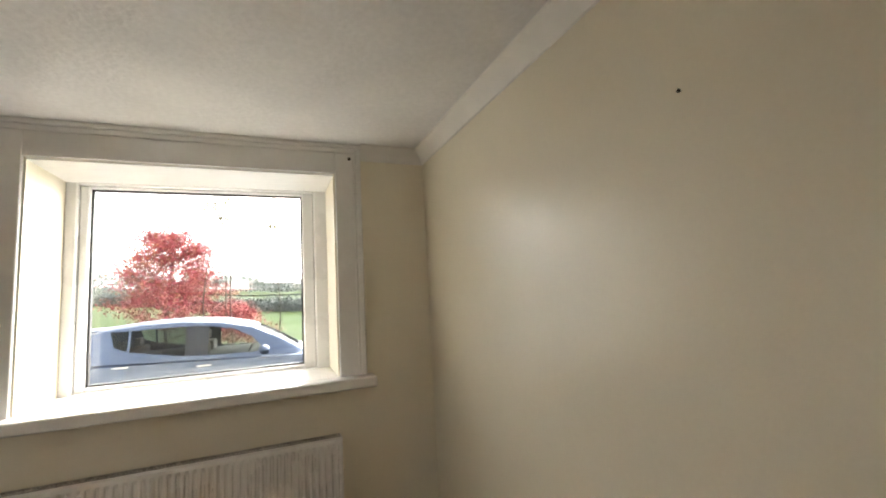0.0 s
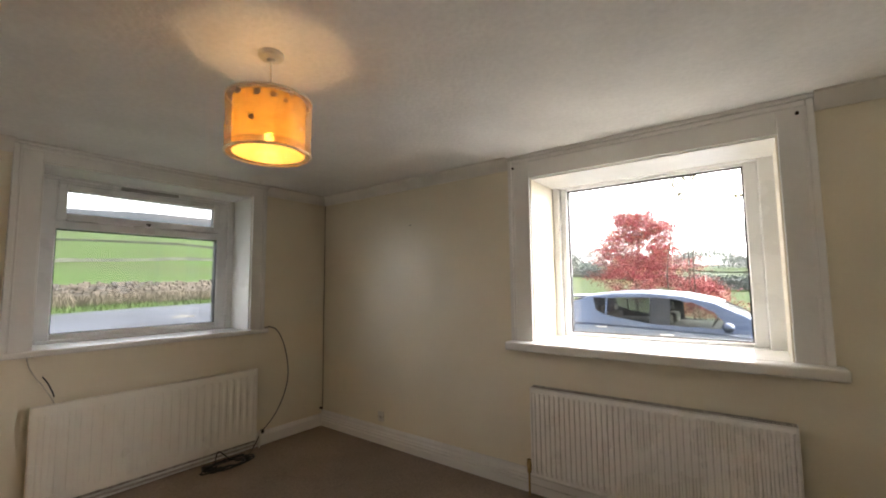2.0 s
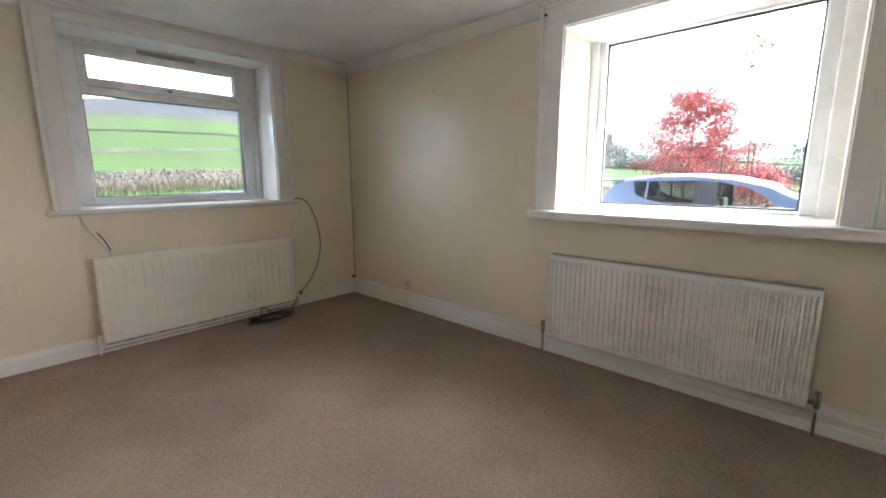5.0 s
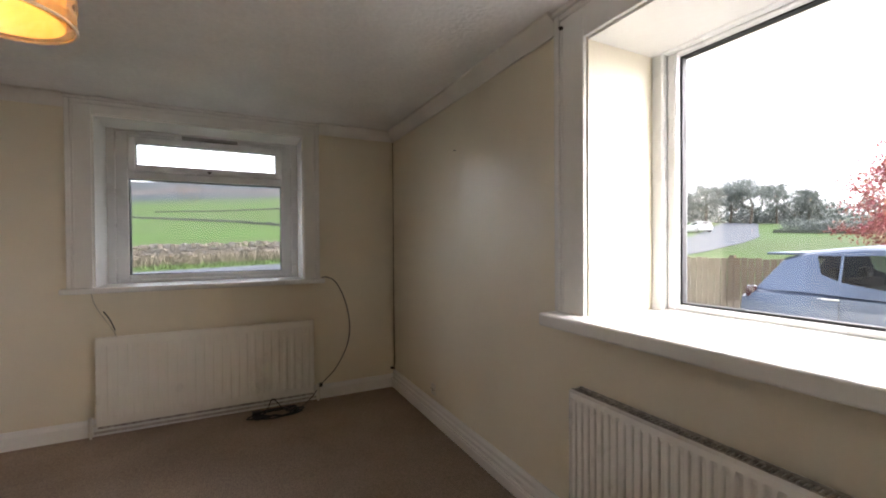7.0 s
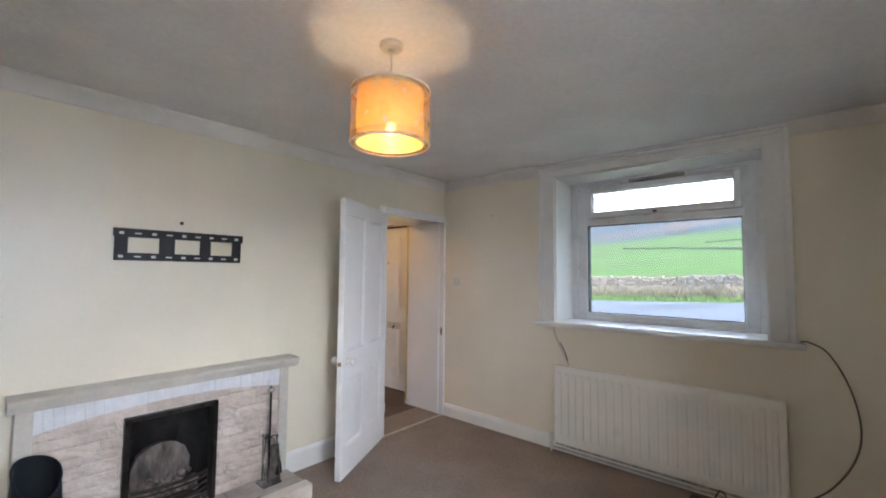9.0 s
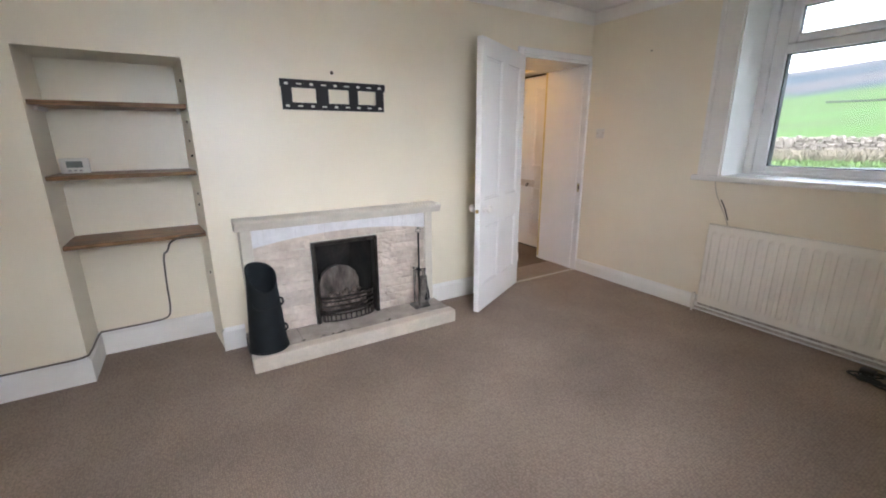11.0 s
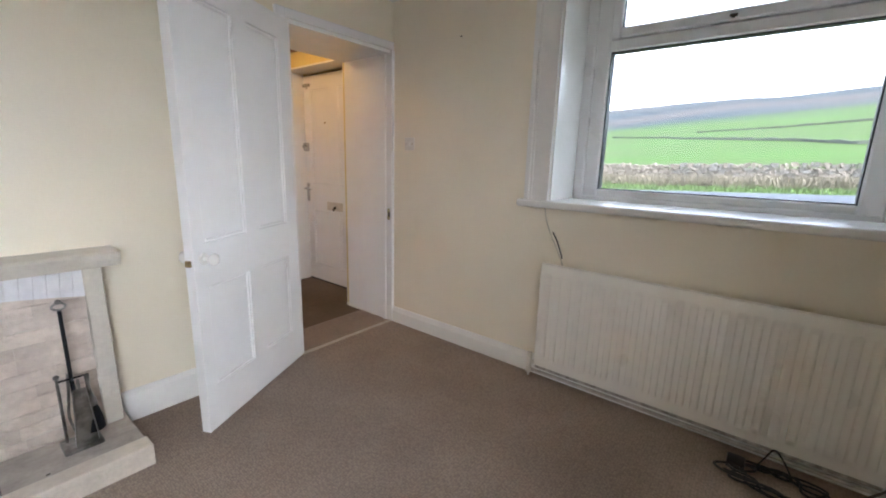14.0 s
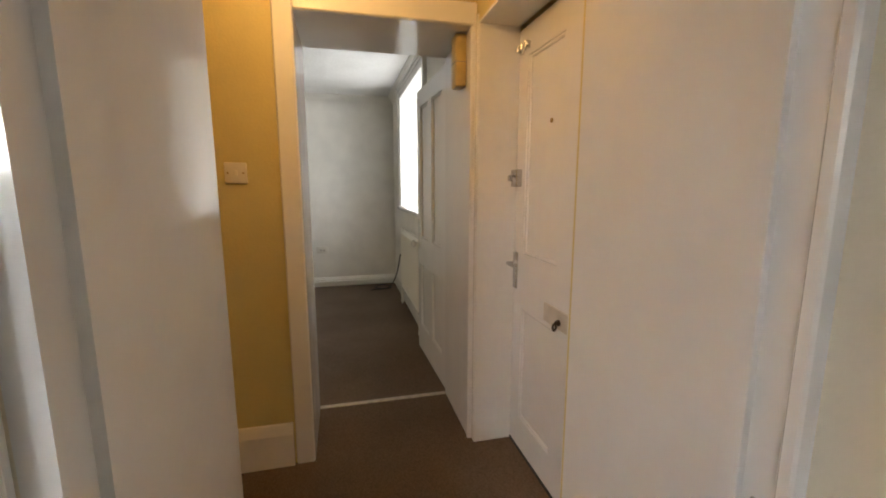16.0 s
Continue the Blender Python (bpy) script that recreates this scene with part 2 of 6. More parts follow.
# ---- mesh helpers ----
def box(bm, x0, y0, z0, x1, y1, z1, bev=0.0, seg=1):
    m = Matrix.Translation(((x0 + x1) / 2, (y0 + y1) / 2, (z0 + z1) / 2)) @ Matrix.Diagonal((abs(x1 - x0), abs(y1 - y0), abs(z1 - z0), 1))
    vs = bmesh.ops.create_cube(bm, size=1.0, matrix=m)["verts"]
    if bev:
        es = list({e for v in vs for e in v.link_edges})
        bmesh.ops.bevel(bm, geom=es, offset=bev, segments=seg, affect="EDGES", profile=0.5)
    return vs


def cyl(bm, a, b, r, r2=None, n=16, caps=True):
    a, b = Vector(a), Vector(b)
    d = b - a
    m = Matrix.Translation((a + b) / 2) @ d.to_track_quat("Z", "Y").to_matrix().to_4x4()
    return bmesh.ops.create_cone(bm, cap_ends=caps, segments=n, radius1=r, radius2=r if r2 is None else r2, depth=d.length, matrix=m)["verts"]


def ball(bm, c, r, n=12, sx=1, sy=1, sz=1):
    return bmesh.ops.create_uvsphere(bm, u_segments=n, v_segments=max(6, n // 2), radius=r, matrix=Matrix.Translation(c) @ Matrix.Diagonal((sx, sy, sz, 1)))["verts"]


def smooth_path(pts, steps=8):
    """A Catmull-Rom line through a few points."""
    p = [Vector(q) for q in pts]
    p = [2 * p[0] - p[1]] + p + [2 * p[-1] - p[-2]]
    out = []
    for i in range(1, len(p) - 2):
        for s in range(steps):
            t = s / steps
            out.append(0.5 * (2 * p[i] + (p[i + 1] - p[i - 1]) * t + (2 * p[i - 1] - 5 * p[i] + 4 * p[i + 1] - p[i + 2]) * t * t + (3 * p[i] - p[i - 1] - 3 * p[i + 1] + p[i + 2]) * t**3))
    return out + [p[-2]]


def tube(bm, pts, r, n=8, steps=8, taper=None):
    line = smooth_path(pts, steps) if steps > 1 else [Vector(q) for q in pts]
    rings, side = [], None
    for i, c in enumerate(line):
        d = (line[min(i + 1, len(line) - 1)] - line[max(i - 1, 0)]).normalized()
        side = (d.orthogonal() if side is None else side - d * side.dot(d)).normalized()
        up = d.cross(side)
        rad = r if taper is None else r + (taper - r) * i / (len(line) - 1)
        rings.append([bm.verts.new(c + rad * (math.cos(a) * side + math.sin(a) * up)) for a in (2 * math.pi * k / n for k in range(n))])
    for a, b in zip(rings, rings[1:]):
        for k in range(n):
            bm.faces.new((a[k], a[(k + 1) % n], b[(k + 1) % n], b[k]))
    bm.faces.new(rings[0][::-1])
    bm.faces.new(rings[-1])


def lathe(bm, profile, centre=(0, 0), n=32, closed=False):
    """Turn (radius, z) pairs round an upright axis."""
    rings = [[bm.verts.new((centre[0] + r * math.cos(2 * math.pi * k / n), centre[1] + r * math.sin(2 * math.pi * k / n), z)) for k in range(n)] for r, z in profile]
    pairs = list(zip(rings, rings[1:])) + ([(rings[-1], rings[0])] if closed else [])
    for a, b in pairs:
        for k in range(n):
            bm.faces.new((a[k], a[(k + 1) % n], b[(k + 1) % n], b[k]))


def sweep(bm, profile, a, b, inward):
    """Run an (out, up) profile along the straight line a-b; out goes along inward, up along z."""
    a, b, w = Vector(a), Vector(b), Vector(inward)
    ends = [[bm.verts.new(p + w * o + Vector((0, 0, u))) for o, u in profile] for p in (a, b)]
    k = len(profile)
    for i in range(k):
        bm.faces.new((ends[0][i], ends[0][(i + 1) % k], ends[1][(i + 1) % k], ends[1][i]))
    bm.faces.new(ends[0][::-1])
    bm.faces.new(ends[1])


def part(name, bm, material, parent=None, label="", smooth=False):
    bmesh.ops.recalc_face_normals(bm, faces=bm.faces)
    me = bpy.data.meshes.new(name)
    bm.to_mesh(me)
    bm.free()
    me.materials.append(material)
    if smooth:
        me.polygons.foreach_set("use_smooth", [True] * len(me.polygons))
        me.set_sharp_from_angle(angle=radians(35))
    ob = new(name, me)
    if parent is not None:
        ob.parent = parent
        ob.matrix_parent_inverse = parent.matrix_world.inverted()
    if label:
        tagged(ob, label)
    return ob


def thing(name, place, label, category, group="", kind=""):
    ob = new(name)
    ob.empty_display_size = 0.1
    ob.location = place
    ob.matrix_world = Matrix.Translation(place)
    return tagged(ob, label, category, group, kind)


def setting(name, bm, material, label="", category="", smooth=False):
    return tagged(part(name, bm, material, None, "", smooth), label, category, "", "structure")


def boxes(*rows, bev=0.0):
    bm = bmesh.new()
    for r in rows:
        box(bm, *r, bev=bev)
    return bm


# ---- the rooms ----
WX, EX, NY, SY, CZ = -3.12, 1.25, 2.57, -0.90, 2.375
HY0, HY1, FY = -1.41, -2.44, -2.92
FARY, FARX, FARE = -6.0, -3.24, 0.4

setting("floor_1", boxes((WX, -1.25, -0.12, EX, NY, 0)), CARPET, "brown cord carpet across the living room", "carpet")
setting("floor_2", boxes((-3.40, HY1 - 0.0, -0.12, -0.9, -1.25, -0.001), (-3.18, FY, -0.12, -2.37, HY1, -0.001)), DARKCARPET, "brown cord carpet in the hall", "carpet")
setting("floor_3", boxes((FARX, FARY, -0.12, FARE, FY, -0.001)), DARKCARPET, "brown cord carpet in the far room", "carpet")

# north wall with the car window
setting("wall_north", boxes(
    (WX - 0.6, NY, -0.4, -0.72, NY + 0.6, 2.9), (0.69, NY, -0.4, EX + 0.6, NY + 0.6, 2.9),
    (-0.72, NY, -0.4, 0.69, NY + 0.6, 0.985), (-0.72, NY, 2.20, 0.69, NY + 0.6, 2.9)), CREAM, "cream emulsion wall with a deep window", "wall")
# west wall with the field window
setting("wall_west", boxes(
    (WX - 0.6, SY, -0.4, WX, 0.345, 2.9), (WX - 0.6, 1.755, -0.4, WX, NY, 2.9),
    (WX - 0.6, 0.345, -0.4, WX, 1.755, 1.005), (WX - 0.6, 0.345, 2.26, WX, 1.755, 2.9)), CREAM, "cream emulsion wall with a deep window", "wall")
setting("wall_east", boxes((EX, -1.41, -0.4, EX + 0.6, NY, 2.9)), CREAM, "plain cream emulsion wall", "wall")
AX0, AX1, AZ = 0.115, 0.80, 1.745
FX0, FX1, FZ = -0.885, -0.449, 0.645
DX0, DX1, DZ = WX, -2.30, 1.985
setting("wall_south", boxes(
    (AX1, HY0, -0.12, EX, SY, 2.9), (AX0, HY0, -0.12, AX1, -1.25, 2.9), (AX0, -1.25, AZ, AX1, SY, 2.9),
    (FX1, HY0, -0.12, AX0, SY, 2.9), (FX0, HY0, FZ, FX1, SY, 2.9), (FX0, HY0, -0.12, FX1, -1.25, FZ),
    (DX1, HY0, -0.12, FX0, SY, 2.9), (DX0, HY0, DZ, DX1, SY, 2.9)), CREAM, "cream emulsion wall with a shelved alcove and doorway", "wall")
setting("ceiling", boxes((WX, SY, CZ, EX, NY, CZ + 0.3)), CEIL, "white textured plaster ceiling", "ceiling")

# hall
setting("wall_hall_west", boxes((-3.72, -1.46, -0.4, WX - 0.003, SY - 0.001, 2.9), (-3.72, HY1, -0.4, -3.18, -2.395, 2.9), (-3.72, -2.395, 2.03, -3.18, -1.46, 2.9)), HALLCREAM, "yellowed cream hall wall round the front door", "wall")
setting("wall_hall_south", boxes((-3.72, FY, -0.4, -3.18, HY1, 2.9), (-2.37, FY, -0.12, FARE + 0.5, HY1, 2.9), (-3.18, FY, 2.04, -2.37, HY1, 2.9)), HALLCREAM, "yellowed cream hall wall with a doorway", "wall")
# Unseen end of the hall, closed with an added plain wall.
setting("wall_hall_east", boxes((-0.9, HY1, -0.12, -0.8, HY0, 2.9)), HALLCREAM, "plain cream wall added, unseen, to close the hall", "wall")
setting("ceiling_hall", boxes((-3.18, HY1, 2.34, -0.9, HY0, 2.64)), CEIL, "white plaster hall ceiling", "ceiling")
# far room
setting("wall_far_west", boxes((FARX - 0.6, FARY, -0.4, FARX, -5.25, 2.9), (FARX - 0.6, -3.95, -0.4, FARX, FY, 2.9), (FARX - 0.6, -5.25, -0.4, FARX, -3.95, 1.06), (FARX - 0.6, -5.25, 2.25, FARX, -3.95, 2.9)), COVING, "pale wall of the far room with a window", "wall")
setting("wall_far_south", boxes((FARX - 0.6, FARY - 0.3, -0.4, FARE + 0.5, FARY, 2.9)), COVING, "pale plain wall of the far room", "wall")
setting("wall_far_east", boxes((FARE, FARY, -0.12, FARE + 0.5, FY, 2.9)), COVING, "pale plain wall of the far room", "wall")
setting("ceiling_far", boxes((FARX, FARY, 2.40, FARE, FY, 2.7)), CEIL, "white ceiling of the far room", "ceiling")
# unseen outer slab added over everything, closing the rooms from the sky
setting("roof", boxes((WX - 0.9, FARY - 0.5, 2.9, EX + 0.9, NY + 0.9, 3.1)), OLDWOOD, "unseen slab added over the cottage as its roof", "roof")

# coving
COVE = [(0, 0), (0, -0.085), (0.012, -0.085), (0.02, -0.06), (0.04, -0.034), (0.065, -0.018), (0.072, -0.012), (0.072, 0)]
bm = bmesh.new()
sweep(bm, COVE, (EX, SY, CZ), (EX, NY, CZ), (-1, 0, 0))
sweep(bm, COVE, (WX, SY, CZ), (EX, SY, CZ), (0, 1, 0))
sweep(bm, COVE, (WX, NY, CZ), (-0.885, NY, CZ), (0, -1, 0))
sweep(bm, COVE, (0.842, NY, CZ), (EX, NY, CZ), (0, -1, 0))
sweep(bm, COVE, (WX, SY, CZ), (WX, 0.203, CZ), (1, 0, 0))
sweep(bm, COVE, (WX, 1.885, CZ), (WX, NY, CZ), (1, 0, 0))
sweep(bm, COVE, (FARX, FARY, 2.40), (FARE, FARY, 2.40), (0, 1, 0))
sweep(bm, COVE, (FARX, FARY, 2.40), (FARX, FY, 2.40), (1, 0, 0))
setting("trim_coving", bm, COVING, "off-white plaster coving round the ceiling", "coving", smooth=True)

# skirting
SK = [(0, 0), (0.02, 0), (0.02, 0.085), (0.014, 0.10), (0.008, 0.115), (0, 0.118)]
SKN = [(0, 0), (0.034, 0), (0.034, 0.055), (0.026, 0.062), (0.026, 0.10), (0.018, 0.112), (0.018, 0.135), (0.008, 0.15), (0, 0.152)]
SKA = [(0, 0), (0.018, 0), (0.018, 0.13), (0.006, 0.15), (0, 0.152)]
bm = bmesh.new()
sweep(bm, SKN, (WX, NY, 0), (EX, NY, 0), (0, -1, 0))
sweep(bm, SK, (WX, SY + 0.02, 0), (WX, NY, 0), (1, 0, 0))
sweep(bm, SKA, (EX, SY, 0), (EX, NY, 0), (-1, 0, 0))
sweep(bm, SKA, (AX1, SY, 0), (EX, SY, 0), (0, 1, 0))
sweep(bm, SKA, (AX0, -1.25, 0), (AX1, -1.25, 0), (0, 1, 0))
sweep(bm, SKA, (AX1, -1.25, 0), (AX1, SY + 0.018, 0), (-1, 0, 0))
sweep(bm, SKA, (0.0, SY, 0), (AX0, SY, 0), (0, 1, 0))
sweep(bm, SKA, (AX0, -1.23, 0), (AX0, SY + 0.018, 0), (1, 0, 0))
sweep(bm, SKA, (DX1 + 0.07, SY, 0), (-1.37, SY, 0), (0, 1, 0))
setting("baseboard", bm, GLOSS, "white gloss painted skirting boards", "skirting")
bm = bmesh.new()
HSK = [(0, 0), (0.022, 0), (0.022, 0.16), (0.012, 0.19), (0.006, 0.205), (0, 0.21)]
sweep(bm, HSK, (-2.30, HY1, 0), (-0.9, HY1, 0), (0, 1, 0))
sweep(bm, SK, (FARX, FARY, 0), (FARE, FARY, 0), (0, 1, 0))
sweep(bm, [(0.026, 0.05), (0.045, 0.05), (0.045, 0.07), (0.026, 0.07)], (FARX, FARY, 0), (FARE, FARY, 0), (0, 1, 0))
sweep(bm, SK, (FARX, FARY, 0), (FARX, FY, 0), (1, 0, 0))
setting("baseboard_hall", bm, GLOSS, "white gloss painted skirting boards", "skirting")


# ---- windows ----
def architrave(x0, x1, z0, z1, top, wl_, wr):
    """Window casing flat on a wall whose face is y = 0, room towards -y."""
    bm = bmesh.new()
    box(bm, x0 - wl_, -0.022, z0, x0, 0, top, 0.004)
    box(bm, x1, -0.022, z0, x1 + wr, 0, top, 0.004)
    box(bm, x0, -0.0205, z1, x1, 0, top, 0.003)
    for a, b in ((x0 - wl_, x0 - wl_ + 0.03), (x1 + wr - 0.03, x1 + wr)):
        box(bm, a, -0.036, z0, b, -0.021, top, 0.006, 2)
    for a, b in ((x0 - wl_ + 0.036, x0 - wl_ + 0.046), (x1 + wr - 0.046, x1 + wr - 0.036)):
        box(bm, a, -0.028, z0, b, -0.021, top - 0.05, 0.003)
    box(bm, x0 - wl_ - 0.004, -0.046, top, x1 + wr + 0.004, 0, top + 0.0228, 0.006, 2)
    box(bm, x0 - wl_ + 0.03, -0.034, top - 0.03, x1 + wr - 0.03, -0.021, top, 0.008, 2)
    return bm


def sill_board(x0, x1, front, back, z0, z1):
    bm = bmesh.new()
    box(bm, x0, front, z0, x1, 0.0, z1, 0.012, 3)
    box(bm, x0 + 0.16, -0.002, z0 + 0.002, x1 - 0.16, back, z1 - 0.0005)
    return bm


def ring(bm, x0, x1, z0, z1, w, y0, y1, bev=0.006):
    """A rectangular frame of four bars of width w (left, right, bottom, top)."""
    a, b, c, d = w
    box(bm, x0, y0, z0, x0 + a, y1, z1, bev)
    box(bm, x1 - b, y0, z0, x1, y1, z1, bev)
    box(bm, x0 + a, y0, z0, x1 - b, y1, z0 + c, bev)
    box(bm, x0 + a, y0, z1 - d, x1 - b, y1, z1, bev)


def window_thing(name, label):
    return thing(name, (0, 0, 0), label, "window", kind="structure")


# car window, in the north wall
MA = Matrix.Translation((0, NY, 0))
wa = window_thing("window_1", "large white plastic window in a deep painted reveal")
part("casing", architrave(-0.72, 0.69, 1.02, 2.20, 2.352, 0.165, 0.15), GLOSS, wa, "white moulded timber casing")
part("window_sill", sill_board(-0.892, 0.878, -0.126, 0.42, 0.967, 1.025), GLOSS, wa, "broad white painted sill board", smooth=True)
bm = bmesh.new()
box(bm, -0.7195, 0.0, 1.025, -0.712, 0.40, 2.199)
box(bm, 0.682, 0.0, 1.025, 0.6895, 0.40, 2.199)
part("reveal_side", bm, CREAM, wa, "cream painted reveal sides")
bm = bmesh.new()
box(bm, -0.712, 0.0, 2.190, 0.682, 0.40, 2.1995)
part("reveal_head", bm, GLOSS, wa, "white painted reveal head")
bm = bmesh.new()
ring(bm, -0.715, 0.688, 1.0, 2.197, (0.055, 0.085, 0.03, 0.016), 0.40, 0.50)
ring(bm, -0.66, 0.604, 1.028, 2.182, (0.045, 0.075, 0.025, 0.015), 0.43, 0.52, 0.008)
part("window_frame", bm, PVC, wa, "thick white plastic frame", smooth=True)
bm = bmesh.new()
ring(bm, -0.616, 0.530, 1.052, 2.168, (0.011, 0.011, 0.011, 0.010), 0.462, 0.495, 0)
part("gasket", bm, GASKET, wa, "thin black rubber glazing gasket")
pa = part("pane", boxes((-0.612, 0.480, 1.055, 0.527, 0.486, 2.164)), GLASS, wa)
pa.visible_shadow = False
bm = bmesh.new()
for x in (-0.845, 0.775):
    cyl(bm, (x, -0.030, 2.29), (x, -0.020, 2.29), 0.009, n=10)
    cyl(bm, (x, -0.040, 2.292), (x, -0.028, 2.29), 0.004, n=8)
part("curtain_hook", bm, NAIL, wa, "small rusty curtain fixings")
wa.matrix_world = MA

# field window, in the west wall: built facing -y, then turned
MB = Matrix.Translation((WX, 0, 0)) @ Matrix.Rotation(radians(90), 4, "Z")
wb = window_thing("window_2", "white plastic window with a top-hung vent light")
part("casing", architrave(0.345, 1.755, 1.04, 2.26, 2.352, 0.142, 0.130), GLOSS, wb, "white moulded timber casing")
part("window_sill", sill_board(0.164, 1.926, -0.05, 0.34, 1.005, 1.045), GLOSS, wb, "white painted sill board", smooth=True)
bm = bmesh.new()
box(bm, 0.3455, 0, 1.045, 0.353, 0.32, 2.259)
box(bm, 1.747, 0, 1.045, 1.7545, 0.32, 2.259)
box(bm, 0.353, 0, 2.250, 1.747, 0.32, 2.2595)
part("reveal_lining", bm, GLOSS, wb, "white painted reveal")
bm = bmesh.new()
ring(bm, 0.35, 1.75, 1.04, 2.256, (0.055, 0.055, 0.03, 0.03), 0.32, 0.42)
ring(bm, 0.40, 1.70, 1.062, 2.235, (0.085, 0.09, 0.045, 0.03), 0.34, 0.43, 0.008)
box(bm, 0.47, 0.345, 1.868, 1.63, 0.43, 1.93, 0.008)
box(bm, 0.47, 0.401, 1.915, 1.63, 0.429, 1.955)
part("window_frame", bm, PVC, wb, "white plastic frame with a transom", smooth=True)
bm = bmesh.new()
ring(bm, 0.482, 1.617, 1.932, 2.205, (0.052, 0.052, 0.052, 0.052), 0.325, 0.40, 0.008)
sash = part("vent_sash", bm, PVC, wb, "top-hung opening sash", smooth=True)
bm = bmesh.new()
box(bm, 1.030, 0.308, 1.946, 1.062, 0.326, 1.958, 0.004, 2)
box(bm, 1.040, 0.300, 1.936, 1.052, 0.310, 1.954, 0.003, 2)
part("window_handle", bm, NAIL, sash, "small dark metal latch")
bm = bmesh.new()
box(bm, 0.85, 0.312, 2.21, 1.26, 0.34, 2.236, 0.005, 2)
part("trickle_vent", bm, mat("grey_vent_plastic", (0.40, 0.39, 0.37), 0.5, 0.05, 20), wb, "grey plastic trickle vent")
bm = bmesh.new()
ring(bm, 0.484, 1.611, 1.105, 1.870, (0.007, 0.007, 0.007, 0.007), 0.355, 0.415, 0)
ring(bm, 0.533, 1.566, 1.983, 2.154, (0.005, 0.005, 0.005, 0.005), 0.350, 0.385, 0)
part("gasket", bm, GASKET, wb, "thin black rubber glazing gasket")
pb = part("pane", boxes((0.488, 0.385, 1.109, 1.607, 0.391, 1.866)), GLASS, wb)
pb.visible_shadow = False
pb2 = part("pane", boxes((0.536, 0.365, 1.986, 1.563, 0.371, 2.151)), GLASS, sash)
pb2.visible_shadow = False
wb.matrix_world = MB

# far room window
wc = window_thing("window_3", "white window of the far room")
bm = bmesh.new()
ring(bm, -5.25, -3.95, 1.06, 2.25, (0.07, 0.07, 0.06, 0.06), 0.34, 0.42)
part("window_frame", bm, PVC, wc)
part("window_sill", sill_board(-5.35, -3.85, -0.05, 0.34, 1.03, 1.07), GLOSS, wc, "white painted sill board")
pc = part("pane", boxes((-5.18, 0.38, 1.12, -4.02, 0.386, 2.19)), GLASS, wc)
pc.visible_shadow = False
part("casing", architrave(-5.25, -3.95, 1.07, 2.25, 2.345, 0.10, 0.10), GLOSS, wc, "white moulded timber casing")
wc.matrix_world = Matrix.Translation((FARX, 0, 0)) @ Matrix.Rotation(radians(90), 4, "Z")


# ---- doors ----
def panel_door(name, label, width, height, panels, thick=0.042):
    """A panelled leaf, hinge edge at x = 0, going to x = width; faces at y = 0 and y = -thick. panels: (x0, x1, z0, z1)."""
    d = thing(name, (0, 0, 0), label, "door", kind="structure")
    xs = sorted({0.0, width, *(p for q in panels for p in q[:2])})
    zs = sorted({0.0, height, *(p for q in panels for p in q[2:])})
    bm = bmesh.new()
    for x0, x1 in zip(xs, xs[1:]):
        for z0, z1 in zip(zs, zs[1:]):
            inside = any(a <= x0 and x1 <= b and c <= z0 and z1 <= e for a, b, c, e in panels)
            if not inside:
                box(bm, x0, -thick, z0, x1, 0, z1)
    bmesh.ops.remove_doubles(bm, verts=bm.verts, dist=0.0004)
    part("stile_frame", bm, DOORWHITE, d)
    for a, b, c, e in panels:
        bm = bmesh.new()
        box(bm, a - 0.001, -thick + 0.014, c - 0.001, b + 0.001, -0.014, e + 0.001)
        part("panel", bm, DOORWHITE, d)
        bm = bmesh.new()
        for y0, y1 in ((-0.014, -0.003), (-thick + 0.003, -thick + 0.014)):
            ring(bm, a, b, c, e, (0.016,) * 4, y0, y1, 0.004)
        part("panel_moulding", bm, DOORWHITE, d)
    return d


def round_knob(bm, x, y, z, out):
    """A door knob whose neck leaves the face at y and goes along out (+1 or -1)."""
    cyl(bm, (x, y, z), (x, y + 0.006 * out, z), 0.026, n=20)
    cyl(bm, (x, y + 0.006 * out, z), (x, y + 0.035 * out, z), 0.010, n=14)
    ball(bm, (x, y + 0.050 * out, z), 0.027, 18, 1, 0.72, 1)


KNOBW = mat("white_china_knob", (0.82, 0.80, 0.76), 0.12, 0.03, 20)
DW, DH = 0.80, 1.955
UP = ((0.10, 0.36), (0.455, 0.735))
door1 = panel_door("door_1", "open white gloss four-panel door with white knobs", DW, DH,
                   [(a, b, 0.865, 1.84) for a, b in UP] + [(a, b, 0.20, 0.672) for a, b in UP])
bm = bmesh.new()
round_knob(bm, DW - 0.055, 0.0, 0.80, 1)
part("door_knob", bm, KNOBW, door1, "round white china knob", smooth=True)
bm = bmesh.new()
round_knob(bm, DW - 0.055, -0.042, 0.80, -1)
part("door_knob", bm, KNOBW, door1, "round white china knob", smooth=True)
bm = bmesh.new()
box(bm, DW, -0.033, 0.775, DW + 0.014, -0.009, 0.802, 0.003)
part("latch_tongue", bm, BRASS, door1, "worn brass latch tongue")
bm = bmesh.new()
for z in (0.25, 1.65):
    cyl(bm, (-0.004, 0.002, z - 0.04), (-0.004, 0.002, z + 0.04), 0.006, n=10)
part("hinge", bm, DOORWHITE, door1, "painted-over butt hinges", smooth=True)
HINGE = Vector((-2.300, -0.872, 0.012))
door1.matrix_world = Matrix.Translation(HINGE) @ Matrix.Rotation(math.atan2(-0.485 + 0.872, -1.565 + 2.300), 4, "Z")

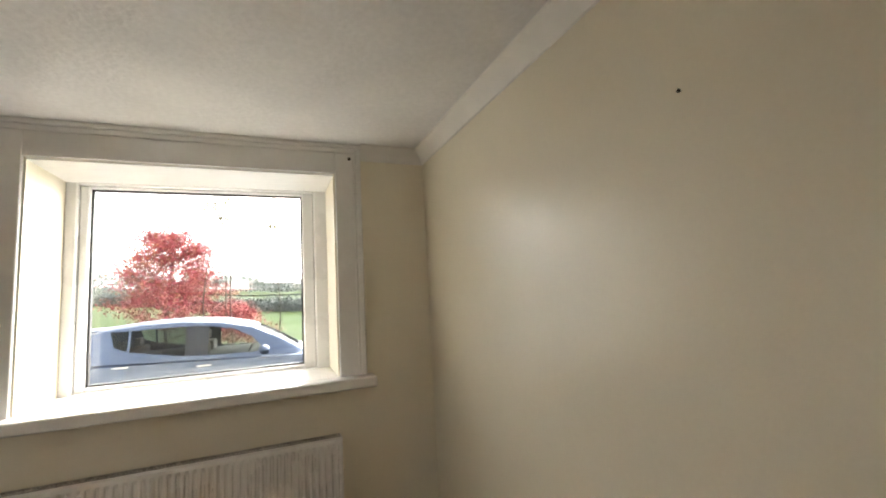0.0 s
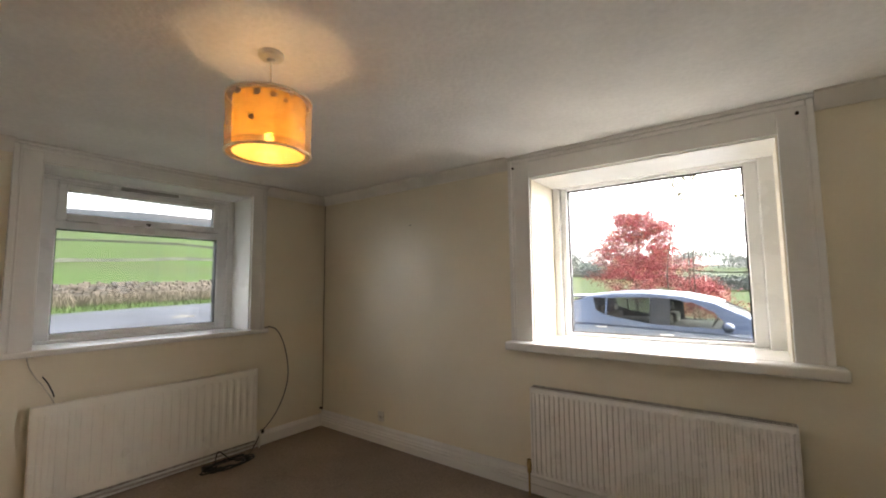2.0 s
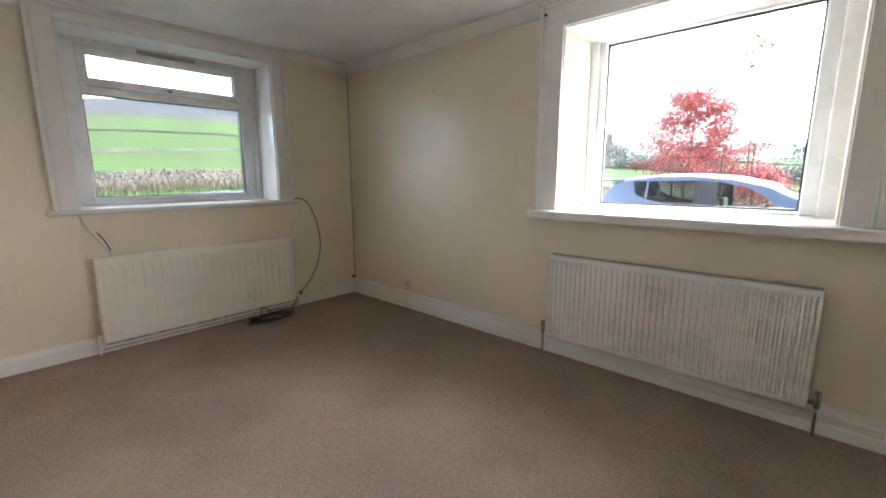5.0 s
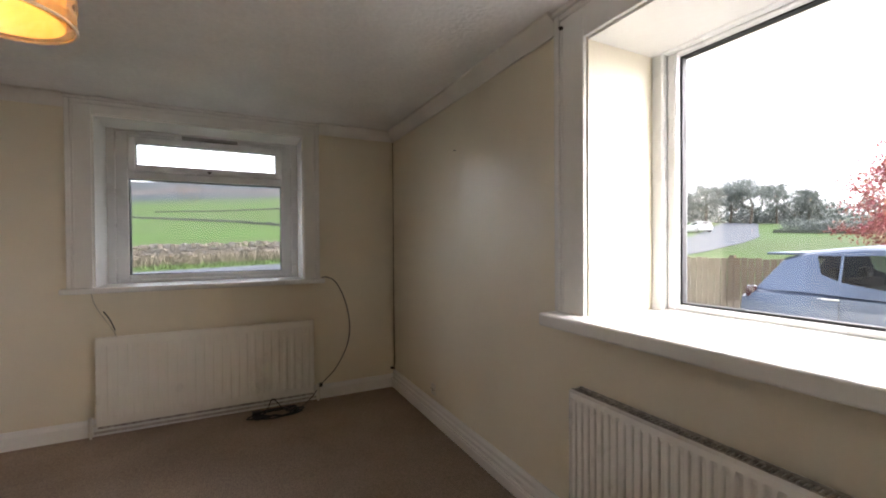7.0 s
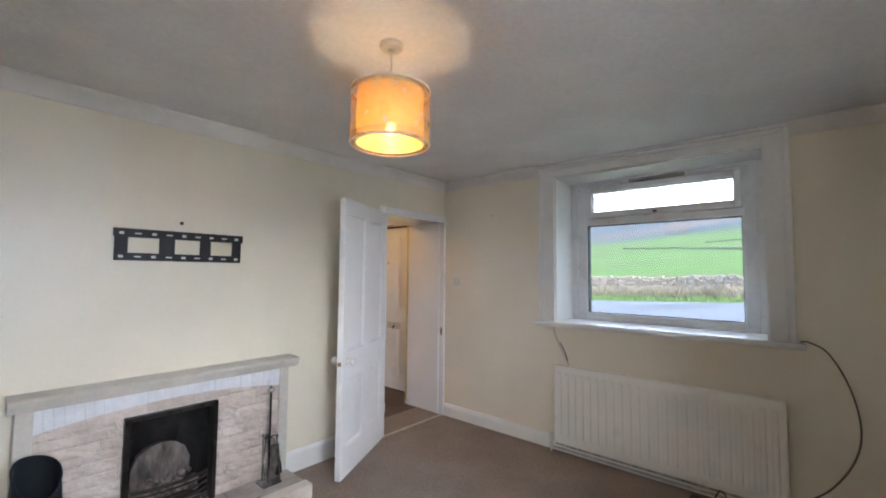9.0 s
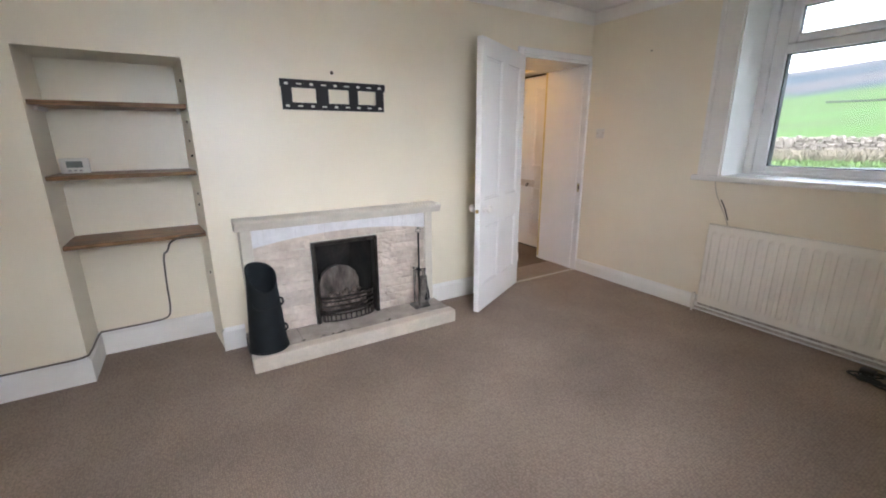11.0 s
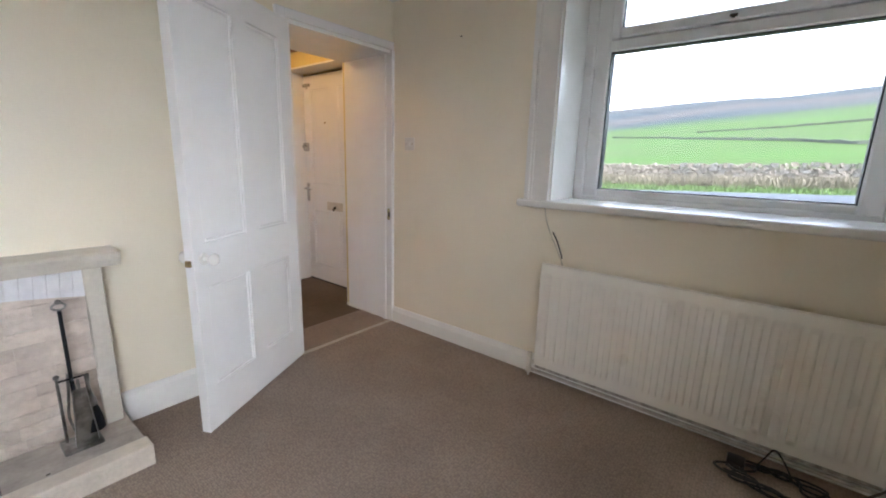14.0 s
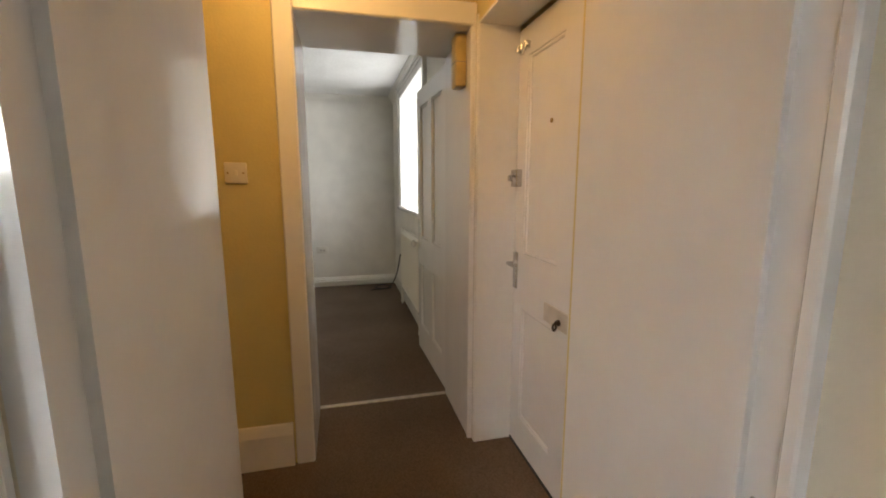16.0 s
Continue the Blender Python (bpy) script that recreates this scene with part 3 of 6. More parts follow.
# doorway lining and casing
bm = bmesh.new()
box(bm, WX + 0.0, HY0 - 0.002, 0, WX + 0.022, SY - 0.0, DZ)
setting("trim_doorway_panel", bm, DOORWHITE, "wide glossy white timber lining of the doorway", "door lining")
bm = bmesh.new()
box(bm, DX1 - 0.028, HY0 - 0.002, 0, DX1, SY + 0.001, DZ)
box(bm, WX + 0.022, HY0 - 0.002, DZ - 0.022, DX1 - 0.028, SY + 0.001, DZ)
box(bm, DX1 - 0.040, SY - 0.075, 0, DX1 - 0.028, SY - 0.045, DZ - 0.022)
box(bm, WX + 0.022, SY - 0.075, 0, WX + 0.034, SY - 0.045, DZ - 0.022)
box(bm, DX1, SY, 0, DX1 + 0.065, SY + 0.018, DZ + 0.05, 0.005)
box(bm, WX + 0.001, SY, DZ, DX1, SY + 0.018, DZ + 0.05, 0.005)
box(bm, WX + 0.0005, SY + 0.0005, 0, WX + 0.030, SY + 0.022, DZ, 0.004)
setting("trim_doorway_casing", bm, DOORWHITE, "white painted doorway lining and casing", "door casing")
bm = bmesh.new()
box(bm, WX + 0.021, SY - 0.030, 0.80, WX + 0.026, SY + 0.008, 0.885, 0.001)
keep = thing("strike_plate", (WX, SY, 0.84), "worn dull metal strike plate on the doorway jamb", "strike plate")
part("plate", bm, CHROME, keep)
# Black slab on the plate marks the slot's dark inside; nothing is cut.
part("slot", boxes((WX + 0.0255, SY - 0.018, 0.825, WX + 0.0275, SY - 0.004, 0.86)), GASKET, keep)
bm = bmesh.new()
box(bm, WX + 0.022, SY - 0.012, 0, DX1 - 0.0, SY + 0.018, 0.006, 0.002)
setting("threshold_1", bm, STRIP, "metal carpet threshold strip in the doorway", "threshold")

# front door
front = panel_door("door_2", "closed white front door with bolt and letter plate", 0.935, 1.985,
                   [(0.10, 0.41, 0.98, 1.86), (0.525, 0.835, 0.98, 1.86), (0.10, 0.41, 0.16, 0.72), (0.525, 0.835, 0.16, 0.72)])
bm = bmesh.new()
box(bm, 0.36, 0.0, 0.735, 0.60, 0.008, 0.815, 0.003)
part("letter_plate", bm, mat("pale_letter_plate", (0.62, 0.57, 0.50), 0.35, 0.06, 20), front, "pale letter plate")
bm = bmesh.new()
cyl(bm, (0.47, 0.008, 0.765), (0.47, 0.022, 0.765), 0.013, 0.010, n=14)
tube(bm, [(0.47, 0.022, 0.768), (0.482, 0.028, 0.750), (0.470, 0.030, 0.736), (0.458, 0.028, 0.750), (0.47, 0.022, 0.768)], 0.0045, 8, 5)
part("knocker", bm, NAIL, front, "small dark pull ring", smooth=True)
bm = bmesh.new()
cyl(bm, (0.80, 0.016, 1.90), (0.93, 0.016, 1.90), 0.008, n=10)
for x in (0.82, 0.86, 0.90):
    box(bm, x, 0, 1.885, x + 0.014, 0.026, 1.915, 0.002)
cyl(bm, (0.84, 0.016, 1.90), (0.84, 0.03, 1.86), 0.006, n=8)
part("bolt", bm, CHROME, front, "dull metal sliding bolt")
bm = bmesh.new()
box(bm, 0.865, 0, 1.29, 0.93, 0.03, 1.37, 0.004)
cyl(bm, (0.895, 0.03, 1.33), (0.895, 0.055, 1.33), 0.014, n=14)
part("night_latch", bm, CHROME, front, "dull metal night latch")
bm = bmesh.new()
box(bm, 0.885, 0, 0.80, 0.925, 0.010, 0.98, 0.003)
cyl(bm, (0.905, 0.01, 0.925), (0.905, 0.05, 0.925), 0.008, n=10)
cyl(bm, (0.905, 0.046, 0.925), (0.80, 0.046, 0.918), 0.008, 0.006, n=10)
part("door_handle", bm, CHROME, front, "dull metal lever handle")
bm = bmesh.new()
ball(bm, (0.60, 0.004, 1.55), 0.010, 12, 1, 0.5, 1)
part("spy_hole", bm, BRASS, front, "small round spy hole")
# the hinge edge stands towards the living room; the leaf runs south
front.matrix_world = Matrix.Translation((-3.375, -1.46, 0.012)) @ Matrix.Rotation(radians(-90), 4, "Z")
# Black strip fills the gap under the leaf, its shade put in as colour.
bm = bmesh.new()
box(bm, -3.425, -2.395, 0, -3.37, -1.46, 0.012)
setting("front_door_gap_shade", bm, GASKET, "black strip standing in for the shade under the front door", "threshold")
# Unseen filler added behind the leaf, closing the outer opening.
setting("wall_front_door_back", boxes((-3.72, -2.395, -0.4, -3.46, -1.46, 2.03)), OLDWOOD, "unseen dark block filling the opening behind the front door", "wall")

# white lining of the front door opening
bm = bmesh.new()
box(bm, -3.374, -2.3945, 0, -3.176, -2.386, 2.028, 0.002)
box(bm, -3.374, -2.386, 2.016, -3.176, -1.470, 2.0295, 0.002)
box(bm, -3.372, -1.469, 0, -3.124, -1.4605, 2.012, 0.002)
box(bm, -3.192, -2.437, 0, -3.172, -2.3945, 2.06, 0.004)
setting("trim_front_doorway", bm, GLOSS, "white painted lining of the front door opening", "door lining")

# doorway to the far room
bm = bmesh.new()
box(bm, -3.18, FY - 0.001, 0, -3.158, HY1 + 0.001, 2.04)
box(bm, -2.392, FY - 0.001, 0, -2.37, HY1 + 0.001, 2.04)
box(bm, -3.158, FY - 0.001, 2.018, -2.392, HY1 + 0.001, 2.04)
box(bm, -2.392, HY1, 0, -2.31, HY1 + 0.02, 2.115, 0.006)
box(bm, -3.179, HY1, 2.018, -2.392, HY1 + 0.02, 2.115, 0.006)
box(bm, -3.179, HY1, 0, -3.150, HY1 + 0.02, 2.018, 0.006)
setting("trim_far_doorway", bm, DOORWHITE, "white painted lining and casing of the far doorway", "door casing")
bm = bmesh.new()
box(bm, -3.158, FY - 0.012, 0, -2.392, FY + 0.02, 0.006, 0.002)
setting("threshold_3", bm, STRIP, "metal carpet threshold strip in the far doorway", "threshold")
door3 = panel_door("door_3", "open white gloss four-panel door in the far room", 0.78, 1.98,
                   [(0.10, 0.345, 0.90, 1.86), (0.445, 0.69, 0.90, 1.86), (0.10, 0.345, 0.20, 0.70), (0.445, 0.69, 0.20, 0.70)])
bm = bmesh.new()
round_knob(bm, 0.72, 0.0, 0.85, 1)
part("door_knob", bm, KNOBW, door3, "round white knob", smooth=True)
door3.matrix_world = Matrix.Translation((-3.165, FY - 0.02, 0.012)) @ Matrix.Rotation(radians(-88), 4, "Z")


# ---- radiators ----
def valve(bm, x, y, z0, z1):
    cyl(bm, (x, y, 0), (x, y, z0), 0.0075, n=10)
    cyl(bm, (x, y, z0), (x, y, z0 + 0.035), 0.014, n=12)
    cyl(bm, (x, y, z0 + 0.035), (x, y, z1), 0.017, 0.014, n=12)


def radiator_under_car_window():
    r = thing("radiator", (0, 0, 0), "white ribbed double-panel radiator with grey-brown top grille", "radiator")
    x0, x1, z0, z1 = -0.720, 0.680, 0.150, 0.731
    bm = bmesh.new()
    count = 41
    pitch = (x1 - x0 - 0.03) / count
    prof = [(x0, 0.014), (x0 + 0.004, 0.004), (x0 + 0.012, 0.0)]
    for i in range(count):
        a = x0 + 0.015 + i * pitch
        prof += [(a + 0.17 * pitch, 0.0115), (a + 0.25 * pitch, 0.0035), (a + 0.36 * pitch, 0.0), (a + 0.64 * pitch, 0.0), (a + 0.75 * pitch, 0.0035), (a + 0.83 * pitch, 0.0115)]
    prof += [(x1 - 0.012, 0.0), (x1 - 0.004, 0.004), (x1, 0.014)]
    levels = [(z0, 0.016, 0), (z0 + 0.008, 0.002, 0), (z0 + 0.025, 0.0, 0), (z0 + 0.045, 0, 1), (z1 - 0.045, 0, 1), (z1 - 0.025, 0, 0), (z1 - 0.008, 0.002, 0), (z1, 0.016, 0)]
    n = len(prof)
    rows = [[bm.verts.new((x, -0.115 + push + (d if (k or i < 3 or i > n - 4) else 0.0), z)) for i, (x, d) in enumerate(prof)] for z, push, k in levels]
    for a, b in zip(rows, rows[1:]):
        for i in range(n - 1):
            bm.faces.new((a[i], a[i + 1], b[i + 1], b[i]))
    part("front_panel", bm, RADW2, r)
    part("rear_panel", boxes((x0 + 0.004, -0.040, z0, x1 - 0.004, -0.026, z1 - 0.004), bev=0.004), RADW2, r)
    for x in (x0, x1 - 0.004):
        part("side_panel", boxes((x, -0.104, z0 + 0.01, x + 0.004, -0.026, z1 - 0.002), bev=0.0015), RADW2, r)
    bm = bmesh.new()
    for y in (-0.094, -0.048):
        box(bm, x0 + 0.004, y - 0.004, z1 - 0.006, x1 - 0.004, y + 0.004, z1 + 0.002, 0.001)
    k = 90
    for i in range(k):
        x = x0 + 0.01 + (x1 - x0 - 0.02) * i / (k - 1)
        box(bm, x - 0.0035, -0.094, z1 - 0.008, x + 0.0035, -0.044, z1 - 0.002)
    part("top_grille", bm, GRILLE, r, "grey-brown slotted top grille")
    part("grille_bed", boxes((x0 + 0.006, -0.1, z1 - 0.05, x1 - 0.006, -0.04, z1 - 0.04)), GRILLE, r)
    for x, s in ((x0 - 0.035, 1), (x1 + 0.035, -1)):
        bm = bmesh.new()
        valve(bm, x, -0.068, 0.15, 0.235)
        cyl(bm, (x, -0.068, 0.172), (x + 0.04 * s, -0.068, 0.172), 0.010, n=10)
        part("valve", bm, BRASS if s > 0 else CHROME, r, "small dull metal valve and pipe", smooth=True)
    for x in (-0.45, 0.42):
        part("wall_bracket", boxes((x, -0.026, 0.2, x + 0.03, 0.0, 0.68)), RADW2, r)
    r.matrix_world = Matrix.Translation((0, NY, 0))


def radiator_under_field_window(place, length, name_label, zs=(0.075, 0.700)):
    r = thing("radiator", (0, 0, 0), name_label, "radiator")
    x0, x1, (z0, z1) = 0.0, length, zs
    bm = bmesh.new()
    count = round((length - 0.05) / 0.058)
    pitch = (x1 - x0 - 0.05) / count
    prof = [(x0, 0.016), (x0 + 0.005, 0.004), (x0 + 0.014, 0.0)]
    for i in range(count):
        a = x0 + 0.025 + i * pitch
        prof += [(a + 0.20 * pitch, 0.0), (a + 0.26 * pitch, -0.0035), (a + 0.33 * pitch, -0.0062), (a + 0.42 * pitch, -0.0075), (a + 0.58 * pitch, -0.0075), (a + 0.67 * pitch, -0.0062), (a + 0.74 * pitch, -0.0035), (a + 0.80 * pitch, 0.0)]
    prof += [(x1 - 0.014, 0.0), (x1 - 0.005, 0.004), (x1, 0.016)]
    levels = [(z0, 0.016, 0), (z0 + 0.006, 0.004, 0), (z0 + 0.05, 0.0, 0), (z0 + 0.075, 0, 1), (z1 - 0.075, 0, 1), (z1 - 0.05, 0, 0), (z1 - 0.006, 0.004, 0), (z1, 0.016, 0)]
    n = len(prof)
    rows = [[bm.verts.new((x, -0.072 + push + (d if (k or i < 3 or i > n - 4) else 0.0), z)) for i, (x, d) in enumerate(prof)] for z, push, k in levels]
    for a, b in zip(rows, rows[1:]):
        for i in range(n - 1):
            bm.faces.new((a[i], a[i + 1], b[i + 1], b[i]))
    part("front_panel", bm, RADW, r)
    part("back_panel", boxes((x0 + 0.002, -0.0565, z0 + 0.002, x1 - 0.002, -0.040, z1 - 0.001), bev=0.003), RADW, r)
    bm = bmesh.new()
    box(bm, x0 + 0.01, -0.066, z0 - 0.012, x1 - 0.01, -0.046, z0 + 0.004, 0.003)
    part("bottom_rail", bm, GRILLE, r, "grey-brown lower seam")
    for x, s in ((x0 - 0.03, 1), (x1 + 0.03, -1)):
        bm = bmesh.new()
        valve(bm, x, -0.056, 0.055, 0.145)
        cyl(bm, (x, -0.056, 0.022), (x, -0.056, 0.050), 0.019, 0.016, n=14)
        cyl(bm, (x, -0.056, 0.09), (x + 0.035 * s, -0.056, 0.09), 0.010, n=10)
        part("valve", bm, SWITCHW, r, "old white painted valve and pipe", smooth=True)
    for x in (0.25, length - 0.28):
        part("wall_bracket", boxes((x, -0.04, 0.15, x + 0.03, 0.0, 0.62)), RADW, r)
    r.matrix_world = place
    return r


radiator_under_car_window()
radiator_under_field_window(Matrix.Translation((WX, 0.356, 0)) @ Matrix.Rotation(radians(90), 4, "Z"), 1.468, "cream-white fluted single-panel radiator under the window")
radiator_under_field_window(Matrix.Translation((FARX, -4.95, 0)) @ Matrix.Rotation(radians(90), 4, "Z"), 1.0, "white fluted radiator in the far room", (0.2, 0.86))
bm = bmesh.new()
tube(bm, [(WX + 0.035, 0.32, 0.03), (WX + 0.035, 1.2, 0.028), (WX + 0.035, 1.86, 0.03)], 0.0085, 8, 2)
pw = thing("heating_pipe", (WX, 1.1, 0), "thin painted heating pipe along the skirting", "pipe")
part("pipe", bm, PIPE, pw, smooth=True)
bm = bmesh.new()
tube(bm, [(WX + 0.04, NY - 0.045, 0.085), (-1.9, NY - 0.045, 0.088), (-0.76, NY - 0.045, 0.085)], 0.009, 8, 2)
pn = thing("heating_pipe", (-1.9, NY, 0), "white painted heating pipe along the skirting", "pipe")
part("pipe", bm, GLOSS, pn, smooth=True)

# ---- pendant lamp ----
def clear_bulb():
    m = bpy.data.materials.new("thin_clear_bulb_glass")
    m.use_nodes = True
    n, l = m.node_tree.nodes, m.node_tree.links
    tr, ms = n.new("ShaderNodeBsdfTransparent"), n.new("ShaderNodeMixShader")
    n["Principled BSDF"].inputs["Roughness"].default_value = 0.05
    ms.inputs["Fac"].default_value = 0.07
    l.new(tr.outputs["BSDF"], ms.inputs[1])
    l.new(n["Principled BSDF"].outputs["BSDF"], ms.inputs[2])
    l.new(ms.outputs["Shader"], n["Material Output"].inputs["Surface"])
    return m



lamp = thing("pendant_lamp", (*LAMP, CZ), "lit pendant lamp with an amber drum shade", "lamp")
bm = bmesh.new()
lathe(bm, [(0.001, CZ), (0.05, CZ), (0.05, CZ - 0.012), (0.044, CZ - 0.020), (0.016, CZ - 0.024), (0.012, CZ - 0.034), (0.001, CZ - 0.034)], LAMP, 28)
part("ceiling_rose", bm, SWITCHW, lamp, "round white plastic ceiling rose", smooth=True)
bm = bmesh.new()
cyl(bm, (*LAMP, CZ - 0.03), (*LAMP, 2.195), 0.0035, n=8)
part("flex", bm, SWITCHW, lamp, "thin white flex")
R, RI, Z0, Z1 = 0.160, 0.136, 1.954, 2.176
bm = bmesh.new()
lathe(bm, [(RI, Z0 + 0.004), (RI, Z1 - 0.004), (RI - 0.002, Z1 - 0.004), (RI - 0.002, Z0 + 0.004)], LAMP, 64, closed=True)
part("inner_shade", bm, SHADE, lamp, "amber inner drum", smooth=True)
bm = bmesh.new()
lathe(bm, [(R, Z0), (R, Z1), (R - 0.0012, Z1), (R - 0.0012, Z0)], LAMP, 64, closed=True)
part("outer_shade", bm, SHEER, lamp, "sheer pale patterned outer drum", smooth=True)
for nm, z in (("lower_rim", Z0), ("upper_rim", Z1)):
    bm = bmesh.new()
    lathe(bm, [(R + 0.001, z - 0.004), (R + 0.003, z), (R + 0.001, z + 0.004), (R - 0.004, z + 0.003), (R - 0.004, z - 0.003)], LAMP, 64, closed=True)
    part(nm, bm, PEARL, lamp, "pale rolled rim", smooth=True)
PRINT = mat("grey_leaf_print", (0.50, 0.45, 0.38), 0.5, 0.1, 40)
leaf_rnd = random.Random(21)
for k in range(26):
    a0, zc = k * 2 * math.pi / 26 + leaf_rnd.uniform(-0.08, 0.08), leaf_rnd.choice((Z0 + 0.045, Z0 + 0.075, Z1 - 0.05, Z1 - 0.03)) + leaf_rnd.uniform(-0.012, 0.012)
    tilt, ln = leaf_rnd.uniform(-1.2, 1.2), leaf_rnd.uniform(0.018, 0.03)
    bm = bmesh.new()
    for q, turn in enumerate((-0.8, 0.0, 0.8)):
        rim_pts = []
        for u, w in ((0.0, 0.0), (0.35, 0.22), (0.7, 0.20), (1.0, 0.0), (0.7, -0.20), (0.35, -0.22)):
            du, dv = ln * u * (1.0 if q == 1 else 0.75), ln * w
            ang = tilt + turn
            dx, dz = du * math.sin(ang) + dv * math.cos(ang), du * math.cos(ang) - dv * math.sin(ang)
            rim_pts.append((a0 + dx / R, zc + dz))
        fr = [bm.verts.new((LAMP[0] + (R + 0.0016) * math.cos(a), LAMP[1] + (R + 0.0016) * math.sin(a), z)) for a, z in rim_pts]
        bk = [bm.verts.new((LAMP[0] + (R + 0.0004) * math.cos(a), LAMP[1] + (R + 0.0004) * math.sin(a), z)) for a, z in rim_pts]
        bm.faces.new(fr)
        bm.faces.new(bk[::-1])
        for i in range(6):
            bm.faces.new((fr[i], bk[i], bk[(i + 1) % 6], fr[(i + 1) % 6]))
    part("leaf_print", bm, PRINT, lamp, "grey leaf motif" if k == 0 else "")
for nm, za, zb in (("lower_band", Z0, Z0 + 0.030), ("upper_band", Z1 - 0.022, Z1)):
    bm = bmesh.new()
    lathe(bm, [(R + 0.0002, za), (R + 0.0002, zb), (R + 0.0010, zb), (R + 0.0010, za)], LAMP, 64, closed=True)
    part(nm, bm, SHEER, lamp, "denser pale hem of the drum", smooth=True)
bm = bmesh.new()
lathe(bm, [(R - 0.004, Z0 + 0.002), (R - 0.004, Z0 + 0.004), (RI - 0.003, Z0 + 0.004), (RI - 0.003, Z0 + 0.002)], LAMP, 64, closed=True)
part("rim_web", bm, SHEER, lamp, "pale ring between the two drums", smooth=True)
bm = bmesh.new()
for k in range(3):
    a = k * 2.094 + 0.4
    cyl(bm, (*LAMP, Z1 - 0.008), (LAMP[0] + R * math.cos(a), LAMP[1] + R * math.sin(a), Z1 - 0.003), 0.0018, n=6)
part("spider", bm, CHROME, lamp, "thin wire shade carrier")
bm = bmesh.new()
lathe(bm, [(0.001, 2.21), (0.012, 2.207), (0.019, 2.19), (0.019, 2.14), (0.016, 2.13), (0.001, 2.13)], LAMP, 20)
part("lamp_holder", bm, SWITCHW, lamp, "white lamp holder", smooth=True)
bm = bmesh.new()
ball(bm, (*LAMP, 2.027), 0.018, 14, 1, 1, 1.25)
part("filament", bm, glow_material("glowing_filament", (1.0, 0.64, 0.30), BULB_GLOW), lamp, "glowing filament", smooth=True)
bm = bmesh.new()
lathe(bm, [(0.012, 2.13), (0.013, 2.115), (0.022, 2.075), (0.030, 2.04), (0.029, 2.02), (0.02, 2.003), (0.001, 1.996)], LAMP, 24)
part("bulb", bm, clear_bulb(), lamp, "clear glass bulb", smooth=True)

hl = thing("hall_lamp", (-2.45, -1.9, 2.34), "lit round hall lamp under the ceiling", "lamp")
bm = bmesh.new()
lathe(bm, [(0.001, 2.34), (0.06, 2.34), (0.06, 2.32), (0.03, 2.30), (0.02, 2.22), (0.001, 2.22)], (-2.45, -1.9), 24)
part("fitting", bm, SWITCHW, hl, "white lamp fitting", smooth=True)
bm = bmesh.new()
ball(bm, (-2.45, -1.9, 2.165), 0.055, 20)
part("globe", bm, glow_material("glowing_hall_globe", (1.0, 0.54, 0.17), HALL_GLOW), hl, "glowing warm globe", smooth=True)


